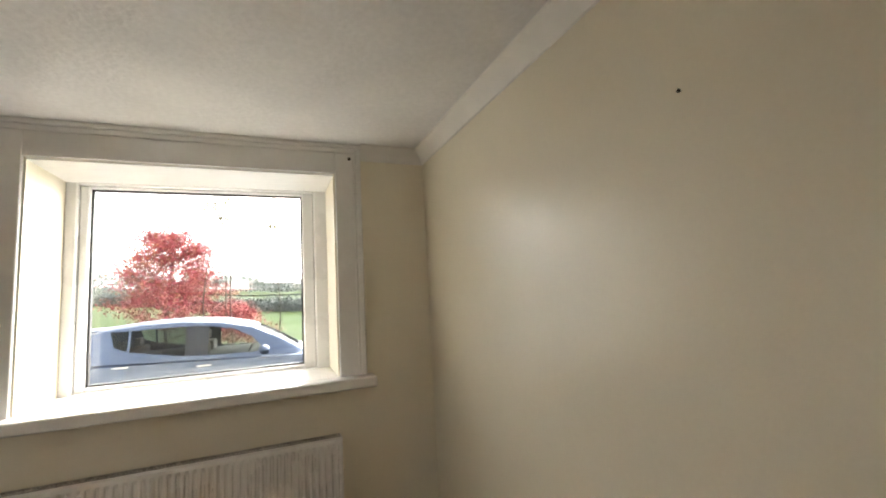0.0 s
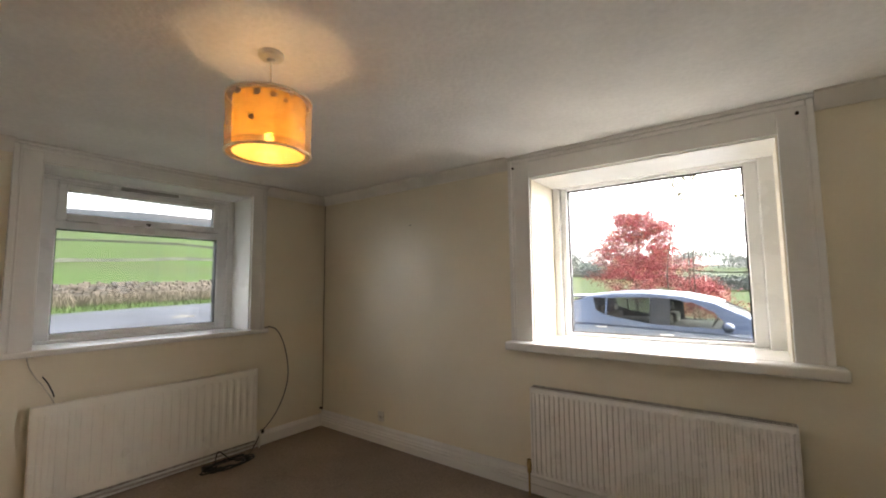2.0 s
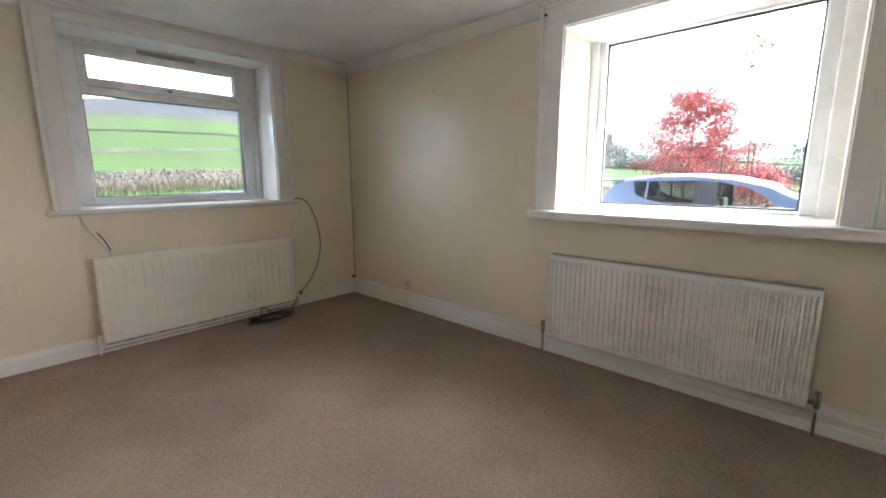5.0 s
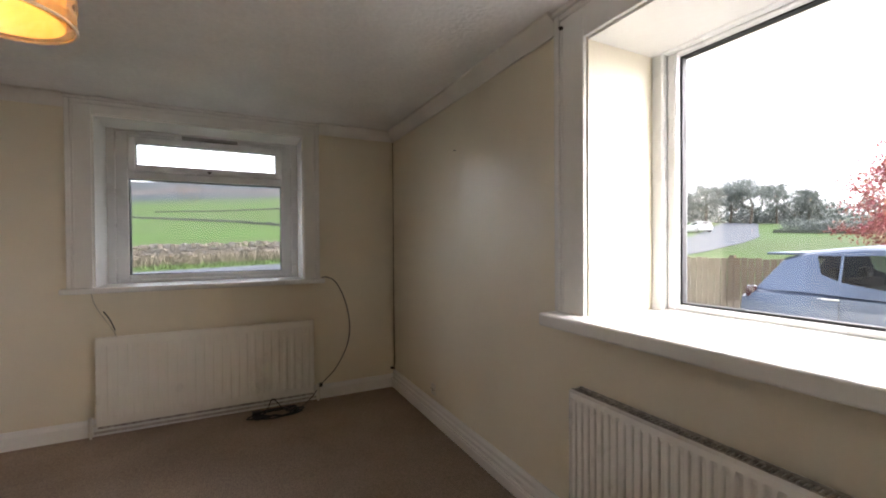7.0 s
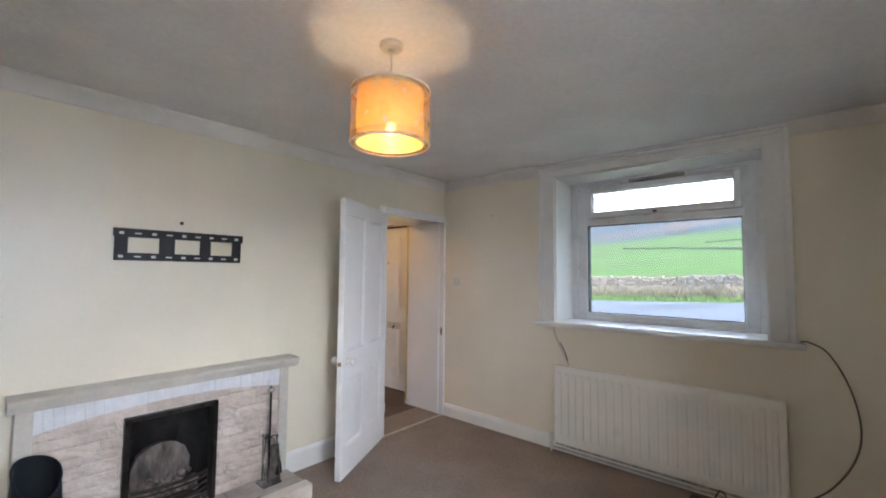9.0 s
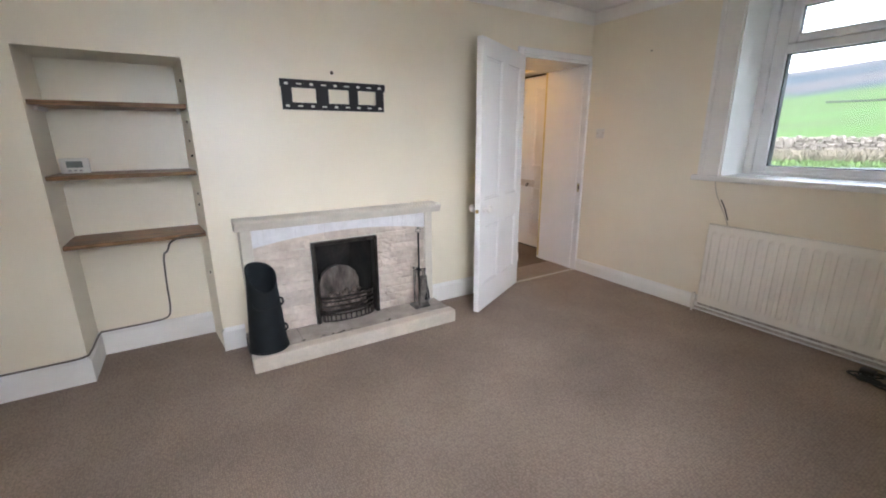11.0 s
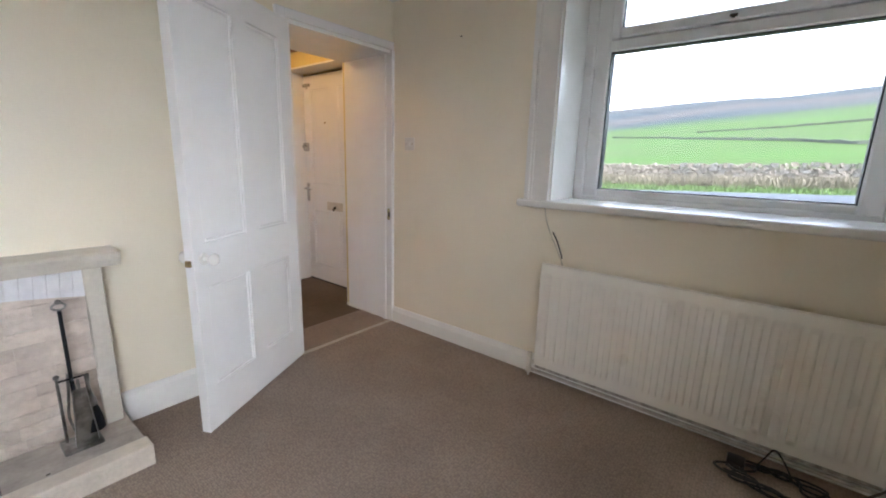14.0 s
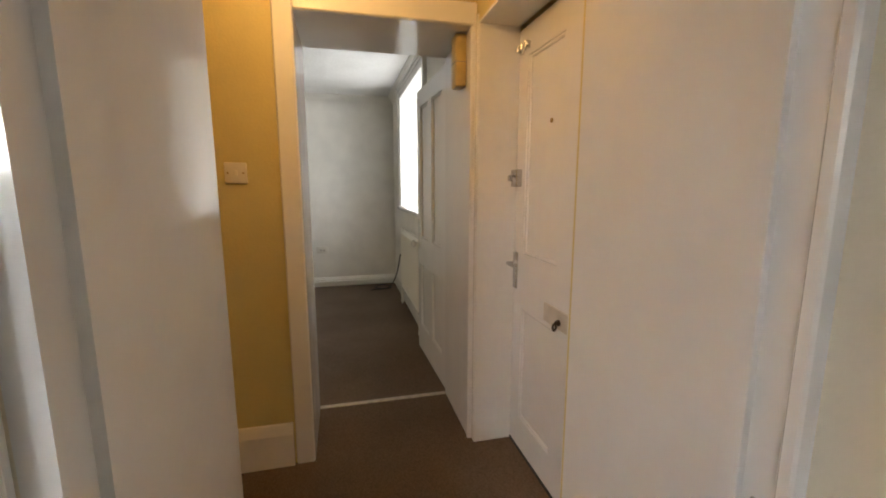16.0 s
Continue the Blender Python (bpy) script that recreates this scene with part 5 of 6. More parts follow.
part("adapter", bm, CABLE, c3, "small black mains adapter", smooth=True)
c4 = thing("cable_stub", (WX + 0.03, 0.43, 0.7), "thin pale cable from the sill with a dark cut end", "cable")
bm = bmesh.new()
tube(bm, [(WX + 0.012, 0.330, 1.004), (WX + 0.016, 0.345, 0.94), (WX + 0.024, 0.376, 0.875), (WX + 0.030, 0.420, 0.80), (WX + 0.034, 0.462, 0.72), (WX + 0.030, 0.480, 0.655)], 0.0036, 8, 6)
part("sheath", bm, mat("grey_cable_sheath", (0.60, 0.55, 0.45), 0.5, 0.1, 20), c4, smooth=True)
bm = bmesh.new()
tube(bm, [(WX + 0.046, 0.404, 0.878), (WX + 0.046, 0.434, 0.828), (WX + 0.044, 0.460, 0.762), (WX + 0.040, 0.466, 0.74)], 0.0040, 8, 5)
part("cut_end", bm, CABLE, c4, "dark cut end", smooth=True)
c5 = thing("corner_cable", (WX, NY, 0), "thin dark cable clipped down the wall corner", "cable")
bm = bmesh.new()
tube(bm, [(WX + 0.008, NY - 0.008, 2.30), (WX + 0.009, NY - 0.007, 1.7), (WX + 0.007, NY - 0.009, 1.1), (WX + 0.009, NY - 0.008, 0.5), (WX + 0.008, NY - 0.009, 0.155)], 0.0038, 6, 6)
part("cable", bm, mat("brown_corner_cable", (0.27, 0.20, 0.13), 0.5, 0.1, 20), c5, smooth=True)
bm = bmesh.new()
box(bm, WX + 0.003, NY - 0.045, 0.165, WX + 0.028, NY - 0.020, 0.185, 0.004)
part("cable_clip", bm, NAIL, c5)


# ---- sockets and switches ----
def switch_plate(name, m, label, category, rocker=True, w=0.086):
    s = thing(name, (0, 0, 0), label, category)
    bm = bmesh.new()
    box(bm, -w / 2, -0.010, -0.043, w / 2, 0, 0.043, 0.003, 2)
    part("plate", bm, SWITCHW, s, smooth=True)
    if rocker:
        bm = bmesh.new()
        box(bm, -0.0075, -0.0145, -0.012, 0.0075, -0.009, 0.012, 0.002, 2)
        part("rocker", bm, SWITCHW, s)
    else:
        # Darker slabs on the plate face mark the holes; nothing is cut.
        bm = bmesh.new()
        for x in (-0.018, 0.018) if w > 0.1 else (0.0,):
            box(bm, x - 0.012, -0.0110, -0.016, x + 0.012, -0.0095, 0.008)
        part("socket_holes", bm, GRILLE, s)
    for x in (-0.030, 0.030):
        bm = bmesh.new()
        cyl(bm, (x, -0.0115, 0), (x, -0.009, 0), 0.0042, n=10)
        part("screw", bm, BRASS, s)
    s.matrix_world = m
    return s


Z90 = Matrix.Rotation(radians(90), 4, "Z")
switch_plate("light_switch", Matrix.Translation((WX, -0.725, 1.355)) @ Z90, "aged white plastic light switch on the cream wall", "light switch")
switch_plate("light_switch", Matrix.Translation((-2.135, HY1, 1.36)) @ Matrix.Rotation(radians(180), 4, "Z"), "aged white light switch on the yellow hall wall", "light switch")
switch_plate("wall_socket", Matrix.Translation((-2.255, NY, 0.235)), "small cream wall socket above the skirting", "wall socket", False, 0.07)
switch_plate("wall_socket", Matrix.Translation((-2.30, FARY, 0.48)) @ Matrix.Rotation(radians(180), 4, "Z"), "white double wall socket in the far room", "wall socket", False, 0.146)
c6 = thing("cable_coil", (FARX + 0.15, FARY + 0.3, 0), "dark loose cables on the far room floor", "cable")
bm = bmesh.new()
tube(bm, [(FARX + 0.03, -5.3, 0.5), (FARX + 0.06, -5.5, 0.2), (FARX + 0.14, -5.65, 0.02), (FARX + 0.30, -5.72, 0.012), (FARX + 0.20, -5.8, 0.03), (FARX + 0.10, -5.68, 0.012), (FARX + 0.36, -5.62, 0.010)], 0.007, 6, 6)
part("cable", bm, CABLE, c6, smooth=True)


def nail_thing(a, b, head=0.0048, label="small rusty old nail in the cream wall"):
    s = thing("nail", a, label, "nail", "wall nails")
    bm = bmesh.new()
    cyl(bm, a, b, 0.002, n=8)
    d = (Vector(b) - Vector(a)).normalized()
    cyl(bm, Vector(b) - d * 0.002, Vector(b) + d * 0.001, head, n=12)
    part("shank", bm, NAIL, s)


nail_thing((EX + 0.002, 0.766, 1.905), (EX - 0.007, 0.766, 1.906))
# wide-headed nail put where a screw hole ring sits in the wall
nail_thing((-0.69, SY - 0.002, 1.722), (-0.69, SY + 0.012, 1.724), 0.011)
nail_thing((-1.885, NY + 0.002, 1.963), (-1.885, NY - 0.012, 1.964))
nail_thing((WX - 0.002, -0.30, 1.985), (WX + 0.010, -0.30, 1.986))

# ---- hall fittings ----
yb = thing("junction_box", (-3.15, -2.56, 1.77), "yellowed plastic bell box on the doorway lining", "junction box")
bm = bmesh.new()
box(bm, -3.157, -2.60, 1.775, -3.105, -2.51, 2.012, 0.008, 2)
part("case", bm, YELLOWBOX, yb, smooth=True)
part("seam", boxes((-3.156, -2.601, 1.885, -3.104, -2.509, 1.888)), GRILLE, yb)
mb = thing("meter_board", (-3.17, -2.3, 2.15), "old wooden meter board with dark pipes above the door", "meter board")
bm = bmesh.new()
box(bm, -3.179, -2.43, 2.155, -3.12, -2.16, 2.175, 0.002)
box(bm, -3.179, -2.43, 2.175, -3.165, -2.16, 2.338, 0.002)
part("board", bm, OLDWOOD, mb)
# Black box stands in for the dark cavity above the board.
bm = bmesh.new()
box(bm, -3.164, -2.42, 2.19, -3.09, -2.22, 2.335, 0.006)
part("meter", bm, GASKET, mb, "black box standing in for a dark cavity")
bm = bmesh.new()
tube(bm, [(-3.14, -2.40, 2.165), (-3.13, -2.2, 2.150), (-3.14, -1.95, 2.160), (-3.15, -1.5, 2.165)], 0.011, 8, 5)
part("pipe", bm, mat("old_copper_pipe", (0.30, 0.16, 0.08), 0.4, 0.25, 20, metal=0.8), mb, "old copper pipe", smooth=True)
bm = bmesh.new()
tube(bm, [(-3.12, -2.42, 2.19), (-3.11, -2.15, 2.178), (-3.13, -1.9, 2.195), (-3.14, -1.5, 2.20)], 0.007, 8, 5)
part("conduit", bm, OLDWOOD, mb, "dark conduit", smooth=True)
bm = bmesh.new()
tube(bm, [(WX + 0.032, -1.06, 0.008), (WX + 0.030, -1.2, 0.010), (WX + 0.034, -1.33, 0.008), (WX + 0.028, -1.425, 0.012), (WX - 0.02, -1.44, 0.012)], 0.006, 6, 6)
hc = thing("floor_cable", (WX, -1.2, 0), "cream cable tucked along the doorway lining", "cable")
part("cable", bm, SWITCHW, hc, smooth=True)


# ---- outdoors ----
def between(x, rows):
    xs, ys = zip(*rows)
    return float(np.interp(x, xs, ys))


GREEN_RISE = [(0, 0.6), (60, 1.0), (95, 1.7), (112, 2.4), (118, 2.7), (140, 4.6), (160, 6.5), (170, 6.3), (177, 5.75), (181, 5.5), (186, 5.2), (191, 4.6), (200, 3.6), (210, 3.0), (240, 1.5), (360, 0.6)]
MOOR_RISE = [(0, 0.8), (60, 1.2), (95, 1.9), (118, 3.0), (140, 5.8), (156, 8.2), (170, 8.4), (177, 7.8), (181, 7.5), (184, 7.6), (191, 7.2), (200, 6.4), (210, 5.6), (240, 3.0), (360, 0.8)]


ROAD_RISE = [(-30, -0.2), (-3.5, 0.30), (2.5, 0.50), (6, 0.62), (12, 0.75), (36, 0.75), (60, 0.8), (110, 1.0)]


def ground_z(x, y):
    """The lie of the land: level round the house, up to the road in the west, then fields and moor."""
    r, az = math.hypot(x, y - 0.8), math.degrees(math.atan2(y - 0.8, x)) % 360
    s = min(max((-x - 5) / 13, 0), 1)
    z = -0.30 + (s * s * (3 - 2 * s)) * (between(y, ROAD_RISE) + 0.30)
    far = 1.35 + 260 * math.tan(radians(between(az, GREEN_RISE)))
    moor = 1.35 + 800 * math.tan(radians(between(az, MOOR_RISE)))
    if r > 29:
        f = min((r - 29) / 231, 1)
        z = z + (far - z) * f**1.12
        z += 0.5 * math.sin(x * 0.045 + 1) * math.sin(y * 0.05) * min(f * 6, 1)
    if r > 260:
        f = min((r - 260) / 540, 1)
        z = far + (moor - far) * f + 6 * noise.noise(Vector((x * 0.006, y * 0.006, 0))) * f
    return z


def land_material():
    m = mat("pasture_and_moor", (0.028, 0.058, 0.008), 0.95, 0.22, 0.045, 0.2, 2.5, fine=0.12, tint=(0.030, 0.043, 0.010), bdist=0.1, spec=0.1)
    n, l = m.node_tree.nodes, m.node_tree.links
    b = n["Principled BSDF"]
    old = b.inputs["Base Color"].links[0].from_socket
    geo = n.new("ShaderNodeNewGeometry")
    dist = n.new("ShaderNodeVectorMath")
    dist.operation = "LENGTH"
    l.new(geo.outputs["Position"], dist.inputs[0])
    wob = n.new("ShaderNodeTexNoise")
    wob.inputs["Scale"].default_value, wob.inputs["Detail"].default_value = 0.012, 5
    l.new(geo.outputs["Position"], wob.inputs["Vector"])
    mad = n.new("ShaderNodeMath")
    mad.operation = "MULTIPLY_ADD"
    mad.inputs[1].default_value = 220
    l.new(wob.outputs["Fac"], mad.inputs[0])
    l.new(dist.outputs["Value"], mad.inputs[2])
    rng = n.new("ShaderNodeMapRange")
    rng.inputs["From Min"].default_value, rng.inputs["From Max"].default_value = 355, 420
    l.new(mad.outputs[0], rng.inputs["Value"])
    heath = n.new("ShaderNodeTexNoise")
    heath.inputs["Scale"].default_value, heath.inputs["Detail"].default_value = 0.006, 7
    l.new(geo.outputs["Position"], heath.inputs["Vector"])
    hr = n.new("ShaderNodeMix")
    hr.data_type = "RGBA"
    # dark heath tone keeps a blue-grey cast for distance haze, beside browner patches
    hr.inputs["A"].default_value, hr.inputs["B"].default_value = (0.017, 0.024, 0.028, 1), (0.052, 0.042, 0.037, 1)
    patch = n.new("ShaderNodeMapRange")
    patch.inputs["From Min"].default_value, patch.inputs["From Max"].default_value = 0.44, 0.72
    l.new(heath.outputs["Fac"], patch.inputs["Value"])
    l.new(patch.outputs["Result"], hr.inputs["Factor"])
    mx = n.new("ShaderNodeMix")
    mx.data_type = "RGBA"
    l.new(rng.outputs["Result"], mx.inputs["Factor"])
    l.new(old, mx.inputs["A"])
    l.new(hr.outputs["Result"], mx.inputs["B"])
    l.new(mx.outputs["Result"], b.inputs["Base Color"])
    return m


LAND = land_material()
ROADM = mat("wet_grey_asphalt", (0.060, 0.066, 0.078), 0.9, 0.15, 0.5, 0.3, 40, fine=0.1, spec=0.12)
GRAVEL = mat("pale_gravel", (0.10, 0.09, 0.075), 0.9, 0.2, 2, 0.6, 50, fine=0.25)
DRYSTONE = mat("lichened_gritstone", (0.105, 0.088, 0.070), 0.9, 0.35, 3.5, 0.7, 14, tint=(0.072, 0.060, 0.047), fine=0.2, bdist=0.02)
COPESTONE = mat("pale_cope_stone", (0.082, 0.074, 0.064), 0.9, 0.3, 3.0, 0.7, 14, tint=(0.05, 0.047, 0.044), fine=0.2, bdist=0.03)
FIELDWALL = mat("far_field_wall", (0.052, 0.058, 0.042), 0.95, 0.3, 0.4, 0.4, 3)
BARK = mat("grey_brown_bark", (0.10, 0.075, 0.055), 0.9, 0.3, 6, 0.6, 30)
FENCEWOOD = mat("weathered_fence_board", (0.13, 0.095, 0.062), 0.8, 0.25, 4, 0.3, 40, stretch=(6, 6, 0.6))
DRYGRASS = mat("dry_bleached_grass", (0.120, 0.101, 0.068), 0.9, 0.3, 3)


def leaf_material(name, a, b, c):
    m = bpy.data.materials.new(name)
    m.use_nodes = True
    n, l = m.node_tree.nodes, m.node_tree.links
    bs = n["Principled BSDF"]
    bs.inputs["Roughness"].default_value = 0.6
    geo = n.new("ShaderNodeNewGeometry")
    ramp = n.new("ShaderNodeValToRGB")
    ramp.color_ramp.elements[0].color, ramp.color_ramp.elements[1].color = (*a, 1), (*c, 1)
    e = ramp.color_ramp.elements.new(0.55)
    e.color = (*b, 1)
    l.new(geo.outputs["Random Per Island"], ramp.inputs["Fac"])
    l.new(ramp.outputs["Color"], bs.inputs["Base Color"])
    return m


REDLEAF = leaf_material("red_autumn_leaf", (0.24, 0.024, 0.042), (0.36, 0.055, 0.075), (0.27, 0.13, 0.045))
# far foliage colour is lightened to put distance haze into it
HAZYLEAF = leaf_material("haze_paled_leaf", (0.085, 0.100, 0.095), (0.105, 0.120, 0.110), (0.120, 0.130, 0.115))
TWIGLEAF = leaf_material("olive_twig_leaf", (0.09, 0.08, 0.03), (0.14, 0.10, 0.04), (0.10, 0.12, 0.04))

# one sheet of ground, rings round the house out to the moor
rings = [0.0] + [2.0 * k for k in range(1, 31)] + [60 * 1.075**k for k in range(1, 44)]
seg = 200
verts, faces = [(0, 0.8, -0.30)], []
for r in rings[1:]:
    for k in range(seg):
        a = 2 * math.pi * k / seg
        x, y = r * math.cos(a), 0.8 + r * math.sin(a)
        verts.append((x, y, ground_z(x, y)))
for k in range(seg):
    faces.append((0, 1 + k, 1 + (k + 1) % seg))
for j in range(len(rings) - 2):
    o, p = 1 + j * seg, 1 + (j + 1) * seg
    for k in range(seg):
        faces.append((o + k, p + k, p + (k + 1) % seg, o + (k + 1) % seg))
gm = bpy.data.meshes.new("ground")
gm.from_pydata(verts, [], faces)
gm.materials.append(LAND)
gm.polygons.foreach_set("use_smooth", [True] * len(gm.polygons))
tagged(new("ground", gm), "green pasture rising to a heather moor", "ground", "", "structure")


def ribbon(name, centre, half, lift, material, label, category, steps):
    """A strip along centre(t), t from 0 to 1, laid on the land."""
    bm = bmesh.new()
    rows = []
    for i in range(steps + 1):
        x, y = centre(i / steps)
        x2, y2 = centre((i + 1) / steps)
        d = Vector((x2 - x, y2 - y)).normalized()
        row = []
        for k in (-1, -0.5, 0, 0.5, 1):
            px, py = x - d.y * half * k, y + d.x * half * k
            row.append(bm.verts.new((px, py, ground_z(px, py) + lift * (1 if abs(k) < 1 else 0.6))))
        rows.append(row)
    for a, b in zip(rows, rows[1:]):
        for k in range(4):
            bm.faces.new((a[k], a[k + 1], b[k + 1], b[k]))
    return setting(name, bm, material, label, category, smooth=True)


ROAD_LINE = [(-45, -13.6), (0, -14.6), (15, -16.0), (27, -18.4), (36, -21.0), (50, -26.5), (62, -32.5), (100, -51.0), (130, -66.0)]
ROAD_C = lambda t: (between(-45 + t * 175, ROAD_LINE), -45 + t * 175)
ribbon("road", ROAD_C, 3.2, 0.07, ROADM, "grey wet country road", "road", 120)
bm = bmesh.new()
box(bm, -9.5, 3.3, -0.5, 7.5, 10.4, -0.268)
setting("driveway", bm, GRAVEL, "pale gravel parking area beside the house", "driveway")


# dry stone wall beyond the road
def dry_stone_wall():
    w = thing("dry_stone_wall", (-24.6, 0, ground_z(-24.6, 0)), "rough grey dry stone wall beyond the road", "stone wall")
    wx = -24.6
    bm = bmesh.new()
    for i in range(52):
        y0, y1 = -26 + i, -25 + i
        z = ground_z(wx, y0 + 0.5)
        box(bm, wx - 0.30, y0, z - 0.3, wx + 0.10, y1, z + 0.86)
    part("core", bm, DRYSTONE, w)
    shapes = []
    for i in range(10):
        b2 = bmesh.new()
        vs = box(b2, -0.16, -0.5, -0.5, 0.16, 0.5, 0.5)
        bmesh.ops.subdivide_edges(b2, edges=b2.edges, cuts=1)
        for v in b2.verts:
            v.co = Vector((v.co.x, v.co.y * random.uniform(0.82, 1.0), v.co.z * random.uniform(0.78, 1.0))) + Vector((random.uniform(-0.035, 0.035), 0, 0))
        me = bpy.data.meshes.new("stone")
        b2.to_mesh(me)
        b2.free()
        me.materials.append(COPESTONE if i % 3 == 0 else DRYSTONE)
        shapes.append(me)
    rest, count = bmesh.new(), 0
    y = -26.0
    for course in range(8):
        y = -26.0 + random.uniform(0, 0.3)
        while y < 25.5:
            l = random.uniform(0.15, 0.42) if course < 7 else random.uniform(0.10, 0.34)
            h = random.uniform(0.10, 0.17) if course < 7 else random.uniform(0.12, 0.28)
            z = ground_z(wx, y) + 0.02 + course * 0.122 + h / 2
            m = Matrix.Translation((wx + 0.11 + random.uniform(-0.04, 0.05), y + l / 2, z)) @ Matrix.Rotation(random.uniform(-0.12, 0.12) + (0.3 * random.uniform(-1, 1) if course == 7 else 0), 4, "X") @ Matrix.Diagonal((1, l, h * random.uniform(0.85, 1.1), 1))
            me = random.choice(shapes)
            if -3 < y < 8 and course > 1 and count < 300:
                ob = new("stone", me)
                ob.parent, ob.matrix_parent_inverse = w, w.matrix_world.inverted()
                ob.matrix_basis = m
                count += 1
            else:
                b2 = bmesh.new()
                b2.from_mesh(me)
                b2.transform(m)
                tmp = bpy.data.meshes.new("tmp")
                b2.to_mesh(tmp)
                b2.free()
                rest.from_mesh(tmp)
                bpy.data.meshes.remove(tmp)
            y += l
    ob = part("stonework", rest, DRYSTONE, w, "rough courses of grey stone")
    tagged(ob, kind="stuff")


dry_stone_wall()


# rough grass along the wall and verge
def blades(name, count, spot, height, width, material, label):
    bm = bmesh.new()
    for i in range(count):
        x, y = spot()
        z = ground_z(x, y)
        a, h = random.uniform(0, 6.28), random.uniform(*height)
        dx, dy = width * math.cos(a), width * math.sin(a)
        bx, by = random.uniform(-0.22, 0.22) * h, random.uniform(-0.22, 0.22) * h
        v = [bm.verts.new(p) for p in ((x - dx, y - dy, z - 0.02), (x + dx, y + dy, z - 0.02), (x + bx + dx * 0.5, y + by, z + h * 0.65), (x + bx * 2, y + by * 2, z + h))]
        bm.faces.new((v[0], v[1], v[2], v[3]))
    me = bpy.data.meshes.new(name)
    bm.to_mesh(me)
    bm.free()
    me.materials.append(material)
    return tagged(new(name, me), label, "grass", "", "stuff")


blades("dry_grass", 34000, lambda: (-24.35 + abs(random.gauss(0, 0.55)), min(random.gauss(0, 9), 24)), (0.12, 0.58), 0.005, DRYGRASS, "tall dry bleached grass along the stone wall")
blades("verge_grass", 9000, lambda: (random.uniform(-24, -18.9), random.uniform(-24, 22)), (0.06, 0.22), 0.03, mat("bright_verge_grass", (0.042, 0.074, 0.012), 0.9, 0.25, 2), "short bright green verge grass")
blades("drive_grass", 1600, lambda: (random.uniform(-9, 8), 10.9 + abs(random.gauss(0, 0.8))), (0.2, 0.7), 0.012, mat("rank_garden_grass", (0.05, 0.07, 0.018), 0.9, 0.3, 2), "rank grass behind the parking area")

# pale boulder on the near verge
bo = thing("boulder", (-10.6, 5.6, ground_z(-10.6, 5.6)), "pale bleached boulder on the grass verge", "boulder")
bm = bmesh.new()
bmesh.ops.create_icosphere(bm, subdivisions=3, radius=1.0)
for v in bm.verts:
    k = 1 + 0.35 * noise.noise(v.co * 1.7) + 0.10 * noise.noise(v.co * 5)
    v.co = Vector((v.co.x * 0.5 * k - 14.3, v.co.y * 0.85 * k + 5.6, v.co.z * 0.30 * k + ground_z(-10.6, 5.6) + 0.16))
part("rock", bm, mat("pale_limestone", (0.11, 0.105, 0.092), 0.9, 0.15, 4, 0.6, 20), bo, smooth=True)


# far field walls
def field_wall(points):
    w = thing("field_wall", (points[0][0], points[0][1], ground_z(*points[0])), "distant dark dry stone field wall", "stone wall", "field walls")
    bm = bmesh.new()
    prev = None
    n = 90
    for i in range(n + 1):
        f = i / n * (len(points) - 1)
        k = min(int(f), len(points) - 2)
        x = points[k][0] + (points[k + 1][0] - points[k][0]) * (f - k)
        y = points[k][1] + (points[k + 1][1] - points[k][1]) * (f - k)
        z, h = ground_z(x, y), 0.42 + random.uniform(-0.10, 0.10)
        run = Vector((points[k + 1][0] - points[k][0], points[k + 1][1] - points[k][1])).normalized()
        d = Vector((-run.y, run.x)) * 0.4
        row = [bm.verts.new((x - d.x, y - d.y, z - 0.5)), bm.verts.new((x - d.x * 0.6, y - d.y * 0.6, z + h)), bm.verts.new((x + d.x * 0.6, y + d.y * 0.6, z + h)), bm.verts.new((x + d.x, y + d.y, z - 0.5))]
        if prev:
            for q in range(4):
                bm.faces.new((prev[q], prev[(q + 1) % 4], row[(q + 1) % 4], row[q]))
        prev = row
    part("stonework", bm, FIELDWALL, w)


def polar(r, az):
    return (r * math.cos(radians(az)), 0.8 + r * math.sin(radians(az)))


field_wall([polar(110, 135), polar(90, 150), polar(72, 168), polar(68, 174), polar(80, 179), polar(95, 185), polar(140, 191), polar(170, 197)])
field_wall([polar(112, 132), polar(118, 150), polar(125, 170), polar(135, 180), polar(150, 188)])
field_wall([polar(60, 88), polar(64, 102), polar(70, 114)])
field_wall([polar(130, 84), polar(140, 104), polar(150, 120)])


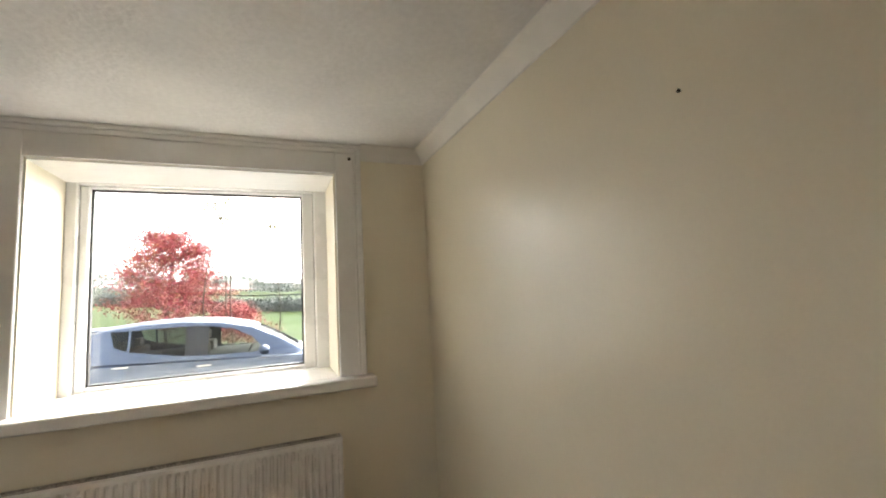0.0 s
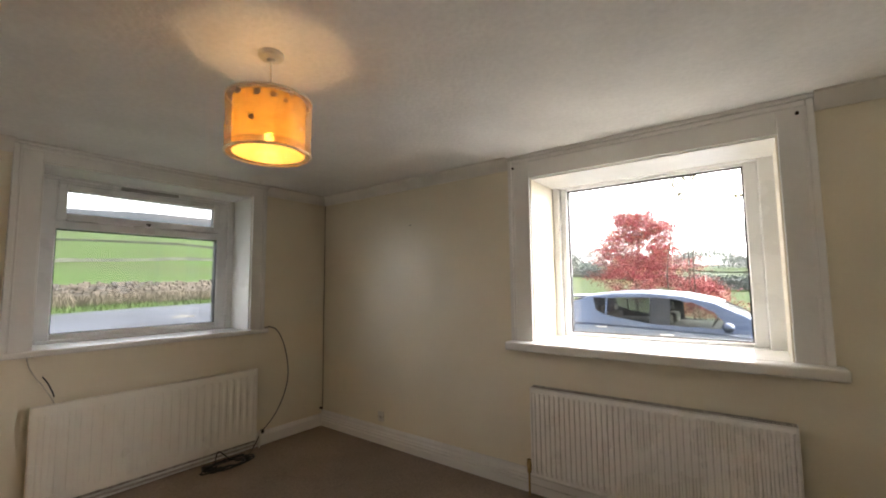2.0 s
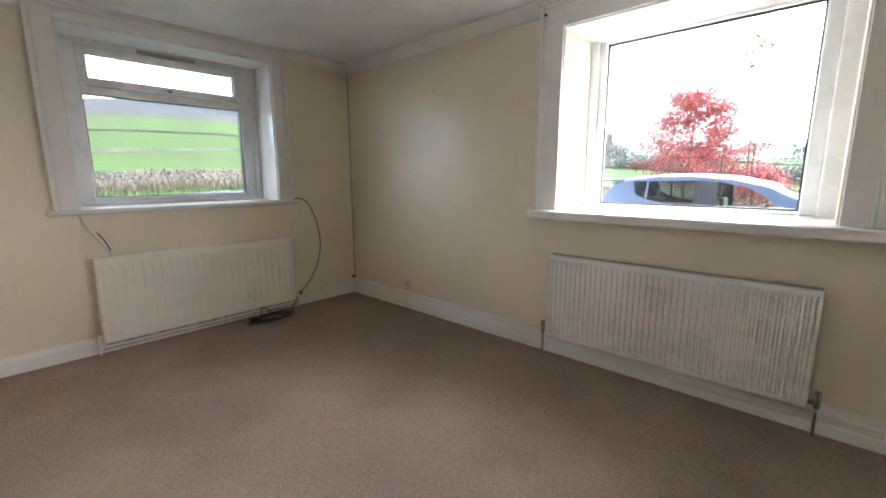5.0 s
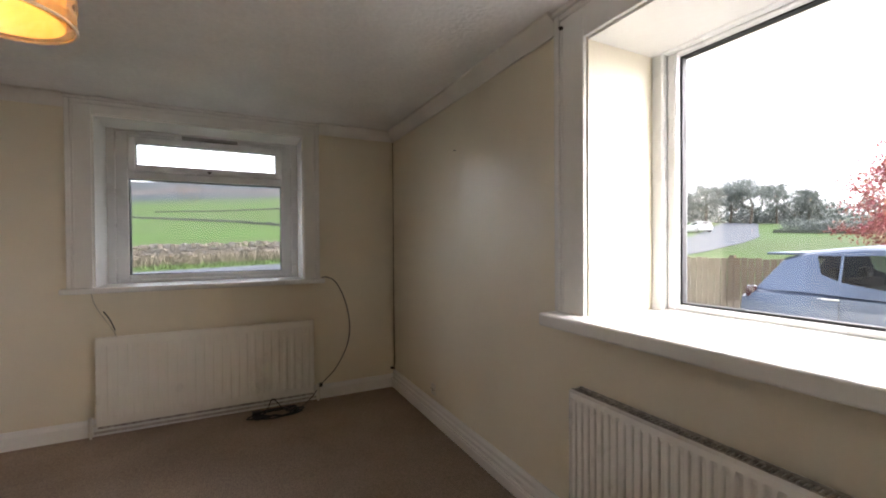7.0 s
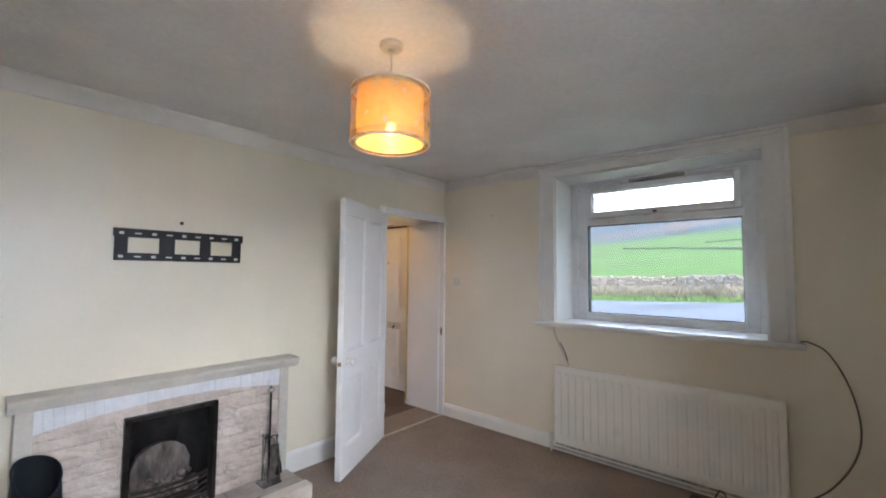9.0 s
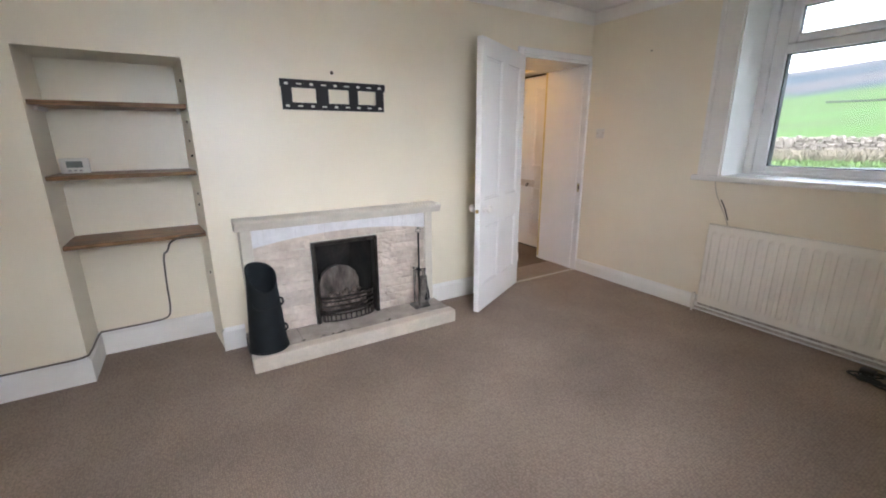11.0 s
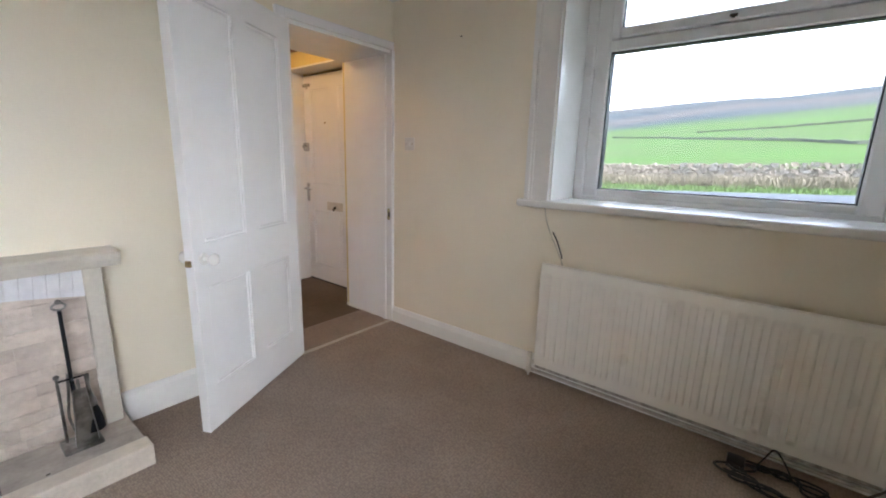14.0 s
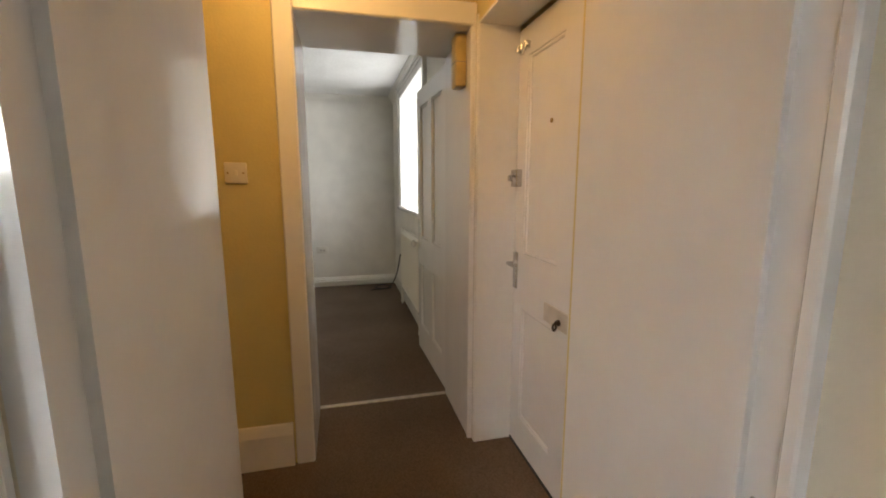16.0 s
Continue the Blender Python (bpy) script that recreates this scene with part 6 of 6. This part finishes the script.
# trees
def limbs(bm, base, height, spread, count, r0, seed):
    rnd = random.Random(seed)
    tips = []
    top = Vector(base) + Vector((rnd.uniform(-0.1, 0.1), rnd.uniform(-0.1, 0.1), height))
    tube(bm, [Vector(base), Vector(base).lerp(top, 0.35) + Vector((0.05 * height * rnd.uniform(-1, 1), 0, 0)), Vector(base).lerp(top, 0.7), top], r0, 8, 4, taper=r0 * 0.2)
    for i in range(count):
        f = 0.25 + 0.65 * i / count
        s = Vector(base).lerp(top, f)
        a = i * 2.4 + rnd.uniform(-0.4, 0.4)
        ln = spread * (1.22 - 0.95 * f) * rnd.uniform(0.8, 1.15)
        e = s + Vector((math.cos(a) * ln, math.sin(a) * ln, ln * rnd.uniform(0.35, 0.8)))
        mid = s.lerp(e, 0.5) + Vector((0, 0, -0.06 * ln))
        tube(bm, [s, mid, e], r0 * 0.4 * (1.1 - f), 5, 4, taper=r0 * 0.08)
        tips += [s.lerp(e, 0.45), s.lerp(e, 0.7), e]
        for q in range(3):
            e2 = mid.lerp(e, rnd.random()) + Vector((rnd.uniform(-1, 1), rnd.uniform(-1, 1), rnd.uniform(0.1, 0.9))) * ln * 0.4
            tube(bm, [mid, mid.lerp(e2, 0.5) + Vector((0, 0, 0.03)), e2], r0 * 0.14, 4, 3, taper=r0 * 0.04)
            tips.append(e2)
    return tips + [top]


def leaf_quads(rnd, spots, per, spread, size, flat=0.6):
    verts, faces = [], []
    for c in spots:
        for i in range(per):
            p = c + Vector((rnd.gauss(0, spread), rnd.gauss(0, spread), rnd.gauss(0, spread * flat)))
            n1 = Vector((rnd.uniform(-1, 1), rnd.uniform(-1, 1), rnd.uniform(-1, 1))).normalized()
            u = n1.orthogonal().normalized()
            v = n1.cross(u)
            s = size * rnd.uniform(0.6, 1.3)
            k = len(verts)
            verts += [p - u * s, p + v * s * 0.55, p + u * s, p - v * s * 0.55 + n1 * s * 0.2]
            faces.append((k, k + 1, k + 2, k + 3))
    me = bpy.data.meshes.new("crown")
    me.from_pydata([tuple(q) for q in verts], [], faces)
    return me


def tree(place, height, spread, count, r0, leaf, per, lspread, lsize, seed, label, cat="tree", low=0.0):
    t = thing("tree", place, label, cat)
    bm = bmesh.new()
    tips = limbs(bm, place, height, spread, count, r0, seed)
    part("trunk", bm, BARK, t, "grey-brown branching trunk", smooth=True)
    me = leaf_quads(random.Random(seed + 1), [p for p in tips if p.z > place[2] + low], per, lspread, lsize)
    me.materials.append(leaf)
    ob = new("crown", me)
    ob.parent, ob.matrix_parent_inverse = t, t.matrix_world.inverted()
    return t


tree((-2.15, 13.0, ground_z(-2.15, 13)), 3.85, 1.52, 34, 0.06, REDLEAF, 150, 0.16, 0.028, 8, "small ornamental tree in bright red autumn leaf", low=0.7)
tree((-0.75, 12.6, ground_z(-0.75, 12.6)), 1.75, 0.85, 12, 0.04, REDLEAF, 110, 0.15, 0.03, 15, "low red-leaved shrub beside the red tree", "shrub")
for i, (x, y, h, s) in enumerate(((-1.06, 12.0, 5.2, 0.30), (-0.72, 12.2, 4.9, 0.22), (-0.55, 11.9, 5.3, 0.30), (0.35, 12.3, 4.6, 0.25))):
    tree((x, y, ground_z(x, y)), h, s, 8, 0.022, TWIGLEAF, 6, 0.10, 0.055, 30 + i, "thin bare sapling with a few last leaves", "sapling", low=h * 0.82)
for i, (r, az, h) in enumerate(((112, 123, 8.6), (108, 120.5, 10.2), (114, 118.2, 11.0), (110, 116.3, 11.4), (116, 114, 10.2), (120, 111.5, 8.8), (112, 125.5, 7.6))):
    x, y = polar(r, az)
    tree((x, y, ground_z(x, y) - 0.2), h * 0.85, h * 0.42, 16, 0.26, HAZYLEAF, 95, h * 0.07, 0.13, 60 + i, "distant spreading field tree, leaf colour paled for haze")
# far woods
rnd = random.Random(9)
spots = []
for i in range(420):
    az = rnd.uniform(76, 134)
    r = rnd.uniform(170, 240)
    x, y = polar(r, az)
    hh = 2.5 + 5.5 * (0.5 + 0.5 * math.sin(az * 0.55)) * rnd.random()
    if 106 < az < 128:
        hh = rnd.uniform(0.5, 7.0)
    spots.append(Vector((x, y, ground_z(x, y) + hh)))
for i in range(70):
    x, y = polar(rnd.uniform(120, 132), rnd.uniform(107, 128))
    spots.append(Vector((x, y, ground_z(x, y) + rnd.uniform(0.6, 2.4))))
me = leaf_quads(rnd, spots, 130, 1.7, 0.32, 0.8)
me.materials.append(HAZYLEAF)
tagged(new("far_woods", me), "line of distant woods, leaf colour paled for haze", "woods", "", "stuff")
spots = []
for i in range(260):
    az = rnd.uniform(82, 113)
    x, y = polar(44 + (az - 82) * 0.9 + rnd.uniform(-0.6, 0.6), az)
    spots.append(Vector((x, y, ground_z(x, y) + rnd.uniform(0.2, 1.1))))
me = leaf_quads(rnd, spots, 120, 0.45, 0.11, 0.8)
me.materials.append(HAZYLEAF)
tagged(new("hedge", me), "clipped hawthorn hedge across the field, leaf colour paled for haze", "hedge", "", "stuff")


# garden fence
def garden_fence():
    f = thing("board_fence", (-5, 10.6, -0.28), "weathered brown vertical-board garden fence", "fence")
    me = None
    for i in range(42):
        x = -8.2 + i * 0.132
        if me is None:
            b2 = bmesh.new()
            box(b2, -0.058, -0.010, 0, 0.058, 0.010, 1.27, 0.004)
            me = bpy.data.meshes.new("board")
            b2.to_mesh(me)
            b2.free()
            me.materials.append(FENCEWOOD)
        ob = new("board", me)
        ob.parent, ob.matrix_parent_inverse = f, f.matrix_world.inverted()
        ob.matrix_basis = Matrix.Translation((x, 10.6, -0.27 + random.uniform(-0.015, 0.015)))
    for z in (0.05, 0.75):
        part("rail", boxes((-8.27, 10.615, z, -2.7, 10.655, z + 0.08), bev=0.004), FENCEWOOD, f)
    for x in (-8.3, -6.4, -4.5, -2.65):
        part("post", boxes((x - 0.05, 10.62, -0.3, x + 0.05, 10.72, 1.06), bev=0.006), FENCEWOOD, f)


garden_fence()


# ---- cars ----
def car_glass(name, tint, gloss):
    """Thin tinted pane: mostly see-through, with a gloss on it."""
    m = bpy.data.materials.new(name)
    m.use_nodes = True
    n, l = m.node_tree.nodes, m.node_tree.links
    b = n["Principled BSDF"]
    b.inputs["Base Color"].default_value, b.inputs["Roughness"].default_value = (0.01, 0.012, 0.014, 1), 0.04
    tr, ms = n.new("ShaderNodeBsdfTransparent"), n.new("ShaderNodeMixShader")
    tr.inputs["Color"].default_value = (*tint, 1)
    ms.inputs["Fac"].default_value = gloss
    l.new(tr.outputs["BSDF"], ms.inputs[1])
    l.new(b.outputs["BSDF"], ms.inputs[2])
    l.new(ms.outputs["Shader"], n["Material Output"].inputs["Surface"])
    return m


CARGLASS = car_glass("dark_car_glass", (0.72, 0.74, 0.76), 0.12)
CLEARGLASS = car_glass("clear_side_glass", (0.93, 0.95, 0.93), 0.06)
PILLAR = mat("dark_door_pillar", (0.014, 0.017, 0.023), 0.65, 0.1, 10, spec=0.25)
SEATCLOTH = mat("dark_seat_cloth", (0.016, 0.017, 0.020), 0.9, 0.15, 12)
TYRE = mat("black_tyre_rubber", (0.018, 0.018, 0.018), 0.8, 0.1, 20)
ALLOY = mat("silver_alloy", (0.5, 0.5, 0.52), 0.3, 0.05, 10, metal=1.0)
LAMPRED = mat("red_lamp_glass", (0.05, 0.022, 0.024), 0.15, 0.05, 10)
LAMPCLEAR = mat("clear_lamp_glass", (0.6, 0.62, 0.65), 0.1, 0.05, 10)


def hatchback(name, label, paint):
    """A five-door hatchback, rear at x = 0, nose at x = 4.4, middle at y = 0, ground at z = 0."""
    car = thing(name, (0, 0, 0), label, "car")
    L = 4.4
    # body sections: x, half width, belt height, lower edge
    secs = [(-0.14, 0.62, 0.78, 0.42), (-0.08, 0.74, 0.90, 0.30), (0.12, 0.84, 0.985, 0.22), (0.7, 0.885, 1.0, 0.20), (1.4, 0.89, 0.985, 0.19), (2.2, 0.89, 0.955, 0.19), (2.9, 0.885, 0.93, 0.19), (3.35, 0.88, 0.915, 0.20), (3.8, 0.84, 0.82, 0.21), (4.15, 0.74, 0.71, 0.24), (4.33, 0.58, 0.60, 0.30), (4.4, 0.42, 0.50, 0.38)]
    bm = bmesh.new()
    rows = []
    for x, w, b, lo in secs:
        crown = 0.03 if x < 3.3 else 0.07
        half = [(0.0, lo), (w * 0.85, lo), (w * 0.97, lo + 0.08), (w, lo + (b - lo) * 0.45), (w * 0.985, lo + (b - lo) * 0.72), (w * 0.955, b - 0.03), (w * 0.90, b), (w * 0.5, b + crown * 0.8), (0.0, b + crown)]
        ring_ = [(-y, z) for y, z in half] + [(y, z) for y, z in half[::-1][1:-1]]
        rows.append([bm.verts.new((x, y, z)) for y, z in ring_])
    k = len(rows[0])
    for a, b in zip(rows, rows[1:]):
        for i in range(k):
            bm.faces.new((a[i], a[(i + 1) % k], b[(i + 1) % k], b[i]))
    bm.faces.new(rows[0])
    bm.faces.new(rows[-1][::-1])
    part("body", bm, paint, car, smooth=True)
    # cabin: one curved shell; the faces inside the window outlines are glass, the rest roof and pillars
    cab = [(0.06, 0.68, 0.975, 0.64, 1.04), (0.20, 0.71, 0.99, 0.62, 1.22), (0.36, 0.75, 1.0, 0.61, 1.42), (0.62, 0.80, 1.005, 0.64, 1.50), (1.1, 0.845, 0.99, 0.66, 1.555), (1.6, 0.85, 0.97, 0.67, 1.565), (2.1, 0.85, 0.95, 0.66, 1.52), (2.54, 0.845, 0.935, 0.63, 1.415), (2.9, 0.83, 0.93, 0.62, 1.23), (3.3, 0.79, 0.91, 0.64, 0.985)]

    def section(x):
        wb, zb, wt, zt = (float(np.interp(x, [c[0] for c in cab], [c[q] for c in cab])) for q in (1, 2, 3, 4))
        steps = 44
        pts = []
        for i in range(steps + 1):
            f = i / steps
            z = zb + (zt - 0.055 - zb) * f
            k = (z - zb) / max(zt - zb, 0.01)
            y = wb - (wb - wt) * 0.55 * k / 0.60 if k < 0.60 else wb - (wb - wt) * 0.55 - ((wb - wt) * 0.45 - 0.02) * (k - 0.60) / 0.36
            pts.append((max(y, wt), z))
        return pts + [(wt - 0.04, zt - 0.018), (wt * 0.5, zt - 0.002), (0, zt)]

    quarter = [(0.715, 1.435), (0.775, 1.225), (0.935, 1.155), (0.935, 1.435)]
    rear = [(0.965, 1.435), (0.965, 1.145), (1.64, 1.03), (1.64, 1.45)]
    frontw = [(1.93, 1.015), (2.60, 0.995), (2.68, 1.06), (2.52, 1.23), (2.27, 1.365), (1.93, 1.435)]

    def inside(poly, x, z):
        hit = False
        for (x0, z0), (x1, z1) in zip(poly, poly[1:] + poly[:1]):
            if (z0 > z) != (z1 > z) and x < x0 + (x1 - x0) * (z - z0) / (z1 - z0):
                hit = not hit
        return hit

    xs = [0.06 + (3.3 - 0.06) * i / 240 for i in range(241)]
    grid = []
    for x in xs:
        half = section(x)
        grid.append([(x, -y, z) for y, z in half] + [(x, y, z) for y, z in half[::-1][1:]])
    n = len(grid[0])
    shells = {}
    for i in range(len(xs) - 1):
        for k in range(n - 1):
            quad = (grid[i][k], grid[i + 1][k], grid[i + 1][k + 1], grid[i][k + 1])
            mx, my, mz = (sum(p[q] for p in quad) / 4 for q in range(3))
            flank_row = k < 44 or k >= n - 45
            name_ = "paint"
            if flank_row:
                for nm, poly in (("quarter_window", quarter), ("rear_side_window", rear), ("front_side_window", frontw)):
                    if inside(poly, mx, mz):
                        name_ = (nm, my > 0)
                if name_ == "paint" and inside([(1.64, 1.03), (1.93, 1.015), (1.93, 1.435), (1.64, 1.45)], mx, mz):
                    name_ = ("door_pillar", my > 0)
            elif abs(my) < 0.56:
                if 2.62 < mx < 3.24:
                    name_ = ("windscreen", False)
                elif 0.13 < mx < 0.33:
                    name_ = ("rear_window", False)
            shells.setdefault(name_, []).append(quad)

    def shell(quads):
        b2 = bmesh.new()
        seen = {}
        for quad in quads:
            for p in quad:
                if p not in seen:
                    seen[p] = b2.verts.new(p)
            b2.faces.new([seen[p] for p in quad])
        bmesh.ops.recalc_face_normals(b2, faces=b2.faces)
        bmesh.ops.solidify(b2, geom=list(b2.faces), thickness=0.006)
        return b2

    for key, quads in shells.items():
        if key == "paint":
            part("roof", shell(quads), paint, car, "smooth painted roof and pillars", smooth=True)
        elif key[0] == "door_pillar":
            part("door_pillar", shell(quads), PILLAR, car, "dark glossy door pillar", smooth=True)
        else:
            dark = key[0] in ("quarter_window", "rear_side_window", "rear_window")
            part(key[0], shell(quads), CARGLASS if dark else CLEARGLASS, car, "dark tinted glass" if dark else "clear glass", smooth=True)
    # what shows through the glass
    for y in (-0.38, 0.38):
        b2 = bmesh.new()
        box(b2, 1.70, y - 0.23, 0.55, 1.90, y + 0.23, 1.16, 0.05, 3)
        box(b2, 1.72, y - 0.13, 1.17, 1.82, y + 0.13, 1.34, 0.04, 3)
        box(b2, 1.85, y - 0.23, 0.50, 2.35, y + 0.23, 0.68, 0.05, 3)
        part("front_seat", b2, SEATCLOTH, car, "dark cloth seat with headrest", smooth=True)
    b2 = bmesh.new()
    box(b2, 0.70, -0.62, 0.55, 0.90, 0.62, 1.15, 0.05, 3)
    for y in (-0.40, 0.40):
        box(b2, 0.74, y - 0.12, 1.15, 0.83, y + 0.12, 1.28, 0.03, 2)
    part("rear_seat", b2, SEATCLOTH, car, "dark cloth rear bench", smooth=True)
    # Dark slabs added over the painted body top, so the cabin reads dark.
    b2 = bmesh.new()
    box(b2, 0.30, -0.72, 0.90, 1.72, 0.72, 1.032, 0.01)
    box(b2, 1.73, -0.74, 0.90, 2.72, 0.74, 0.998, 0.01)
    part("cabin_cover", b2, SEATCLOTH, car, "dark slab added over the body top inside the cabin")
    b2 = bmesh.new()
    box(b2, 2.55, -0.70, 0.70, 3.12, 0.70, 1.005, 0.05, 3)
    part("dashboard", b2, SEATCLOTH, car, "dark dashboard", smooth=True)
    b2 = bmesh.new()
    tube(b2, [(2.46 + 0.08 * math.sin(a), -0.38 + 0.18 * math.cos(a), 0.98 + 0.16 * math.sin(a)) for a in np.linspace(0, 2 * math.pi, 25)], 0.014, 6, 1)
    part("steering_wheel", b2, TYRE, car, "black steering wheel", smooth=True)

    for side in (-1, 1):
        # Bright alloy stands in for the sky's sheen on painted handles.
        for hx, hz in ((0.80, 0.945), (1.80, 0.865)):
            b2 = bmesh.new()
            box(b2, hx, side * 0.900 - 0.012, hz, hx + 0.19, side * 0.900 + 0.010, hz + 0.022, 0.006, 2)
            part("door_handle", b2, ALLOY, car, "door handle, bright metal for the paint's sky sheen", smooth=True)
        b2 = bmesh.new()
        ball(b2, (2.70, side * 0.97, 1.035), 0.105, 16, 0.75, 1.0, 0.68)
        box(b2, 2.70, side * 0.90 - 0.05, 0.975, 2.76, side * 0.90 + 0.03, 1.005, 0.008)
        part("wing_mirror", b2, paint, car, "painted wing mirror", smooth=True)
        b2 = bmesh.new()
        box(b2, -0.01, side * 0.735 - 0.04, 0.88, 0.11, side * 0.735 + 0.04, 1.04, 0.03, 2)
        part("rear_lamp", b2, LAMPRED, car, "red rear lamp", smooth=True)
        b2 = bmesh.new()
        box(b2, 3.95, side * 0.68 - 0.09, 0.64, 4.2, side * 0.68 + 0.06, 0.75, 0.03, 2)
        part("headlight", b2, LAMPCLEAR, car, "clear headlight", smooth=True)
        for seam in (0.98, 1.76, 2.92):
            b2 = bmesh.new()
            box(b2, seam, side * 0.893 - 0.004, 0.30, seam + 0.006, side * 0.893 + 0.003, 0.93)
            part("door_seam", b2, GASKET, car)
        for wx in (0.80, 3.50):
            b2 = bmesh.new()
            y0, y1 = side * 0.70, side * 0.90
            cyl(b2, (wx, y0, 0.315), (wx, y1, 0.315), 0.315, n=28)
            wheel = part("wheel", b2, TYRE, car, "black tyre", smooth=True)
            b2 = bmesh.new()
            cyl(b2, (wx, y1 - side * 0.02, 0.315), (wx, y1 + side * 0.006, 0.315), 0.205, n=28)
            for q in range(5):
                a = q * 1.2566
                box(b2, wx - 0.02, y1 + side * 0.004 - 0.006, 0.315, wx + 0.02, y1 + side * 0.004 + 0.006, 0.315 + 0.19)
                bmesh.ops.rotate(b2, cent=(wx, y1, 0.315), matrix=Matrix.Rotation(a, 3, "Y"), verts=list(b2.verts)[-8:])
            part("rim", b2, ALLOY, wheel, "silver alloy rim")
    b2 = bmesh.new()
    box(b2, 0.16, -0.60, 1.438, 0.62, 0.60, 1.472, 0.012, 2)
    part("roof_spoiler", b2, paint, car, "small roof spoiler", smooth=True)
    return car


SILVER = mat("pale_blue_silver_paint", (0.058, 0.078, 0.122), 0.38, 0.02, 4, metal=0.7, coat=0.2)
WHITEP = mat("white_car_paint", (0.5, 0.5, 0.5), 0.3, 0.02, 4, coat=0.5)
c1 = hatchback("parked_car", "pale blue-silver hatchback parked outside the window", SILVER)
c1.matrix_world = Matrix.Translation((-2.50, 8.02, -0.268))
cw = hatchback("parked_car", "small white car parked along the road", WHITEP)
cw.matrix_world = Matrix.Translation((-33.4, 58.4, ground_z(-35.2, 59.2) + 0.04)) @ Matrix.Rotation(radians(152), 4, "Z")
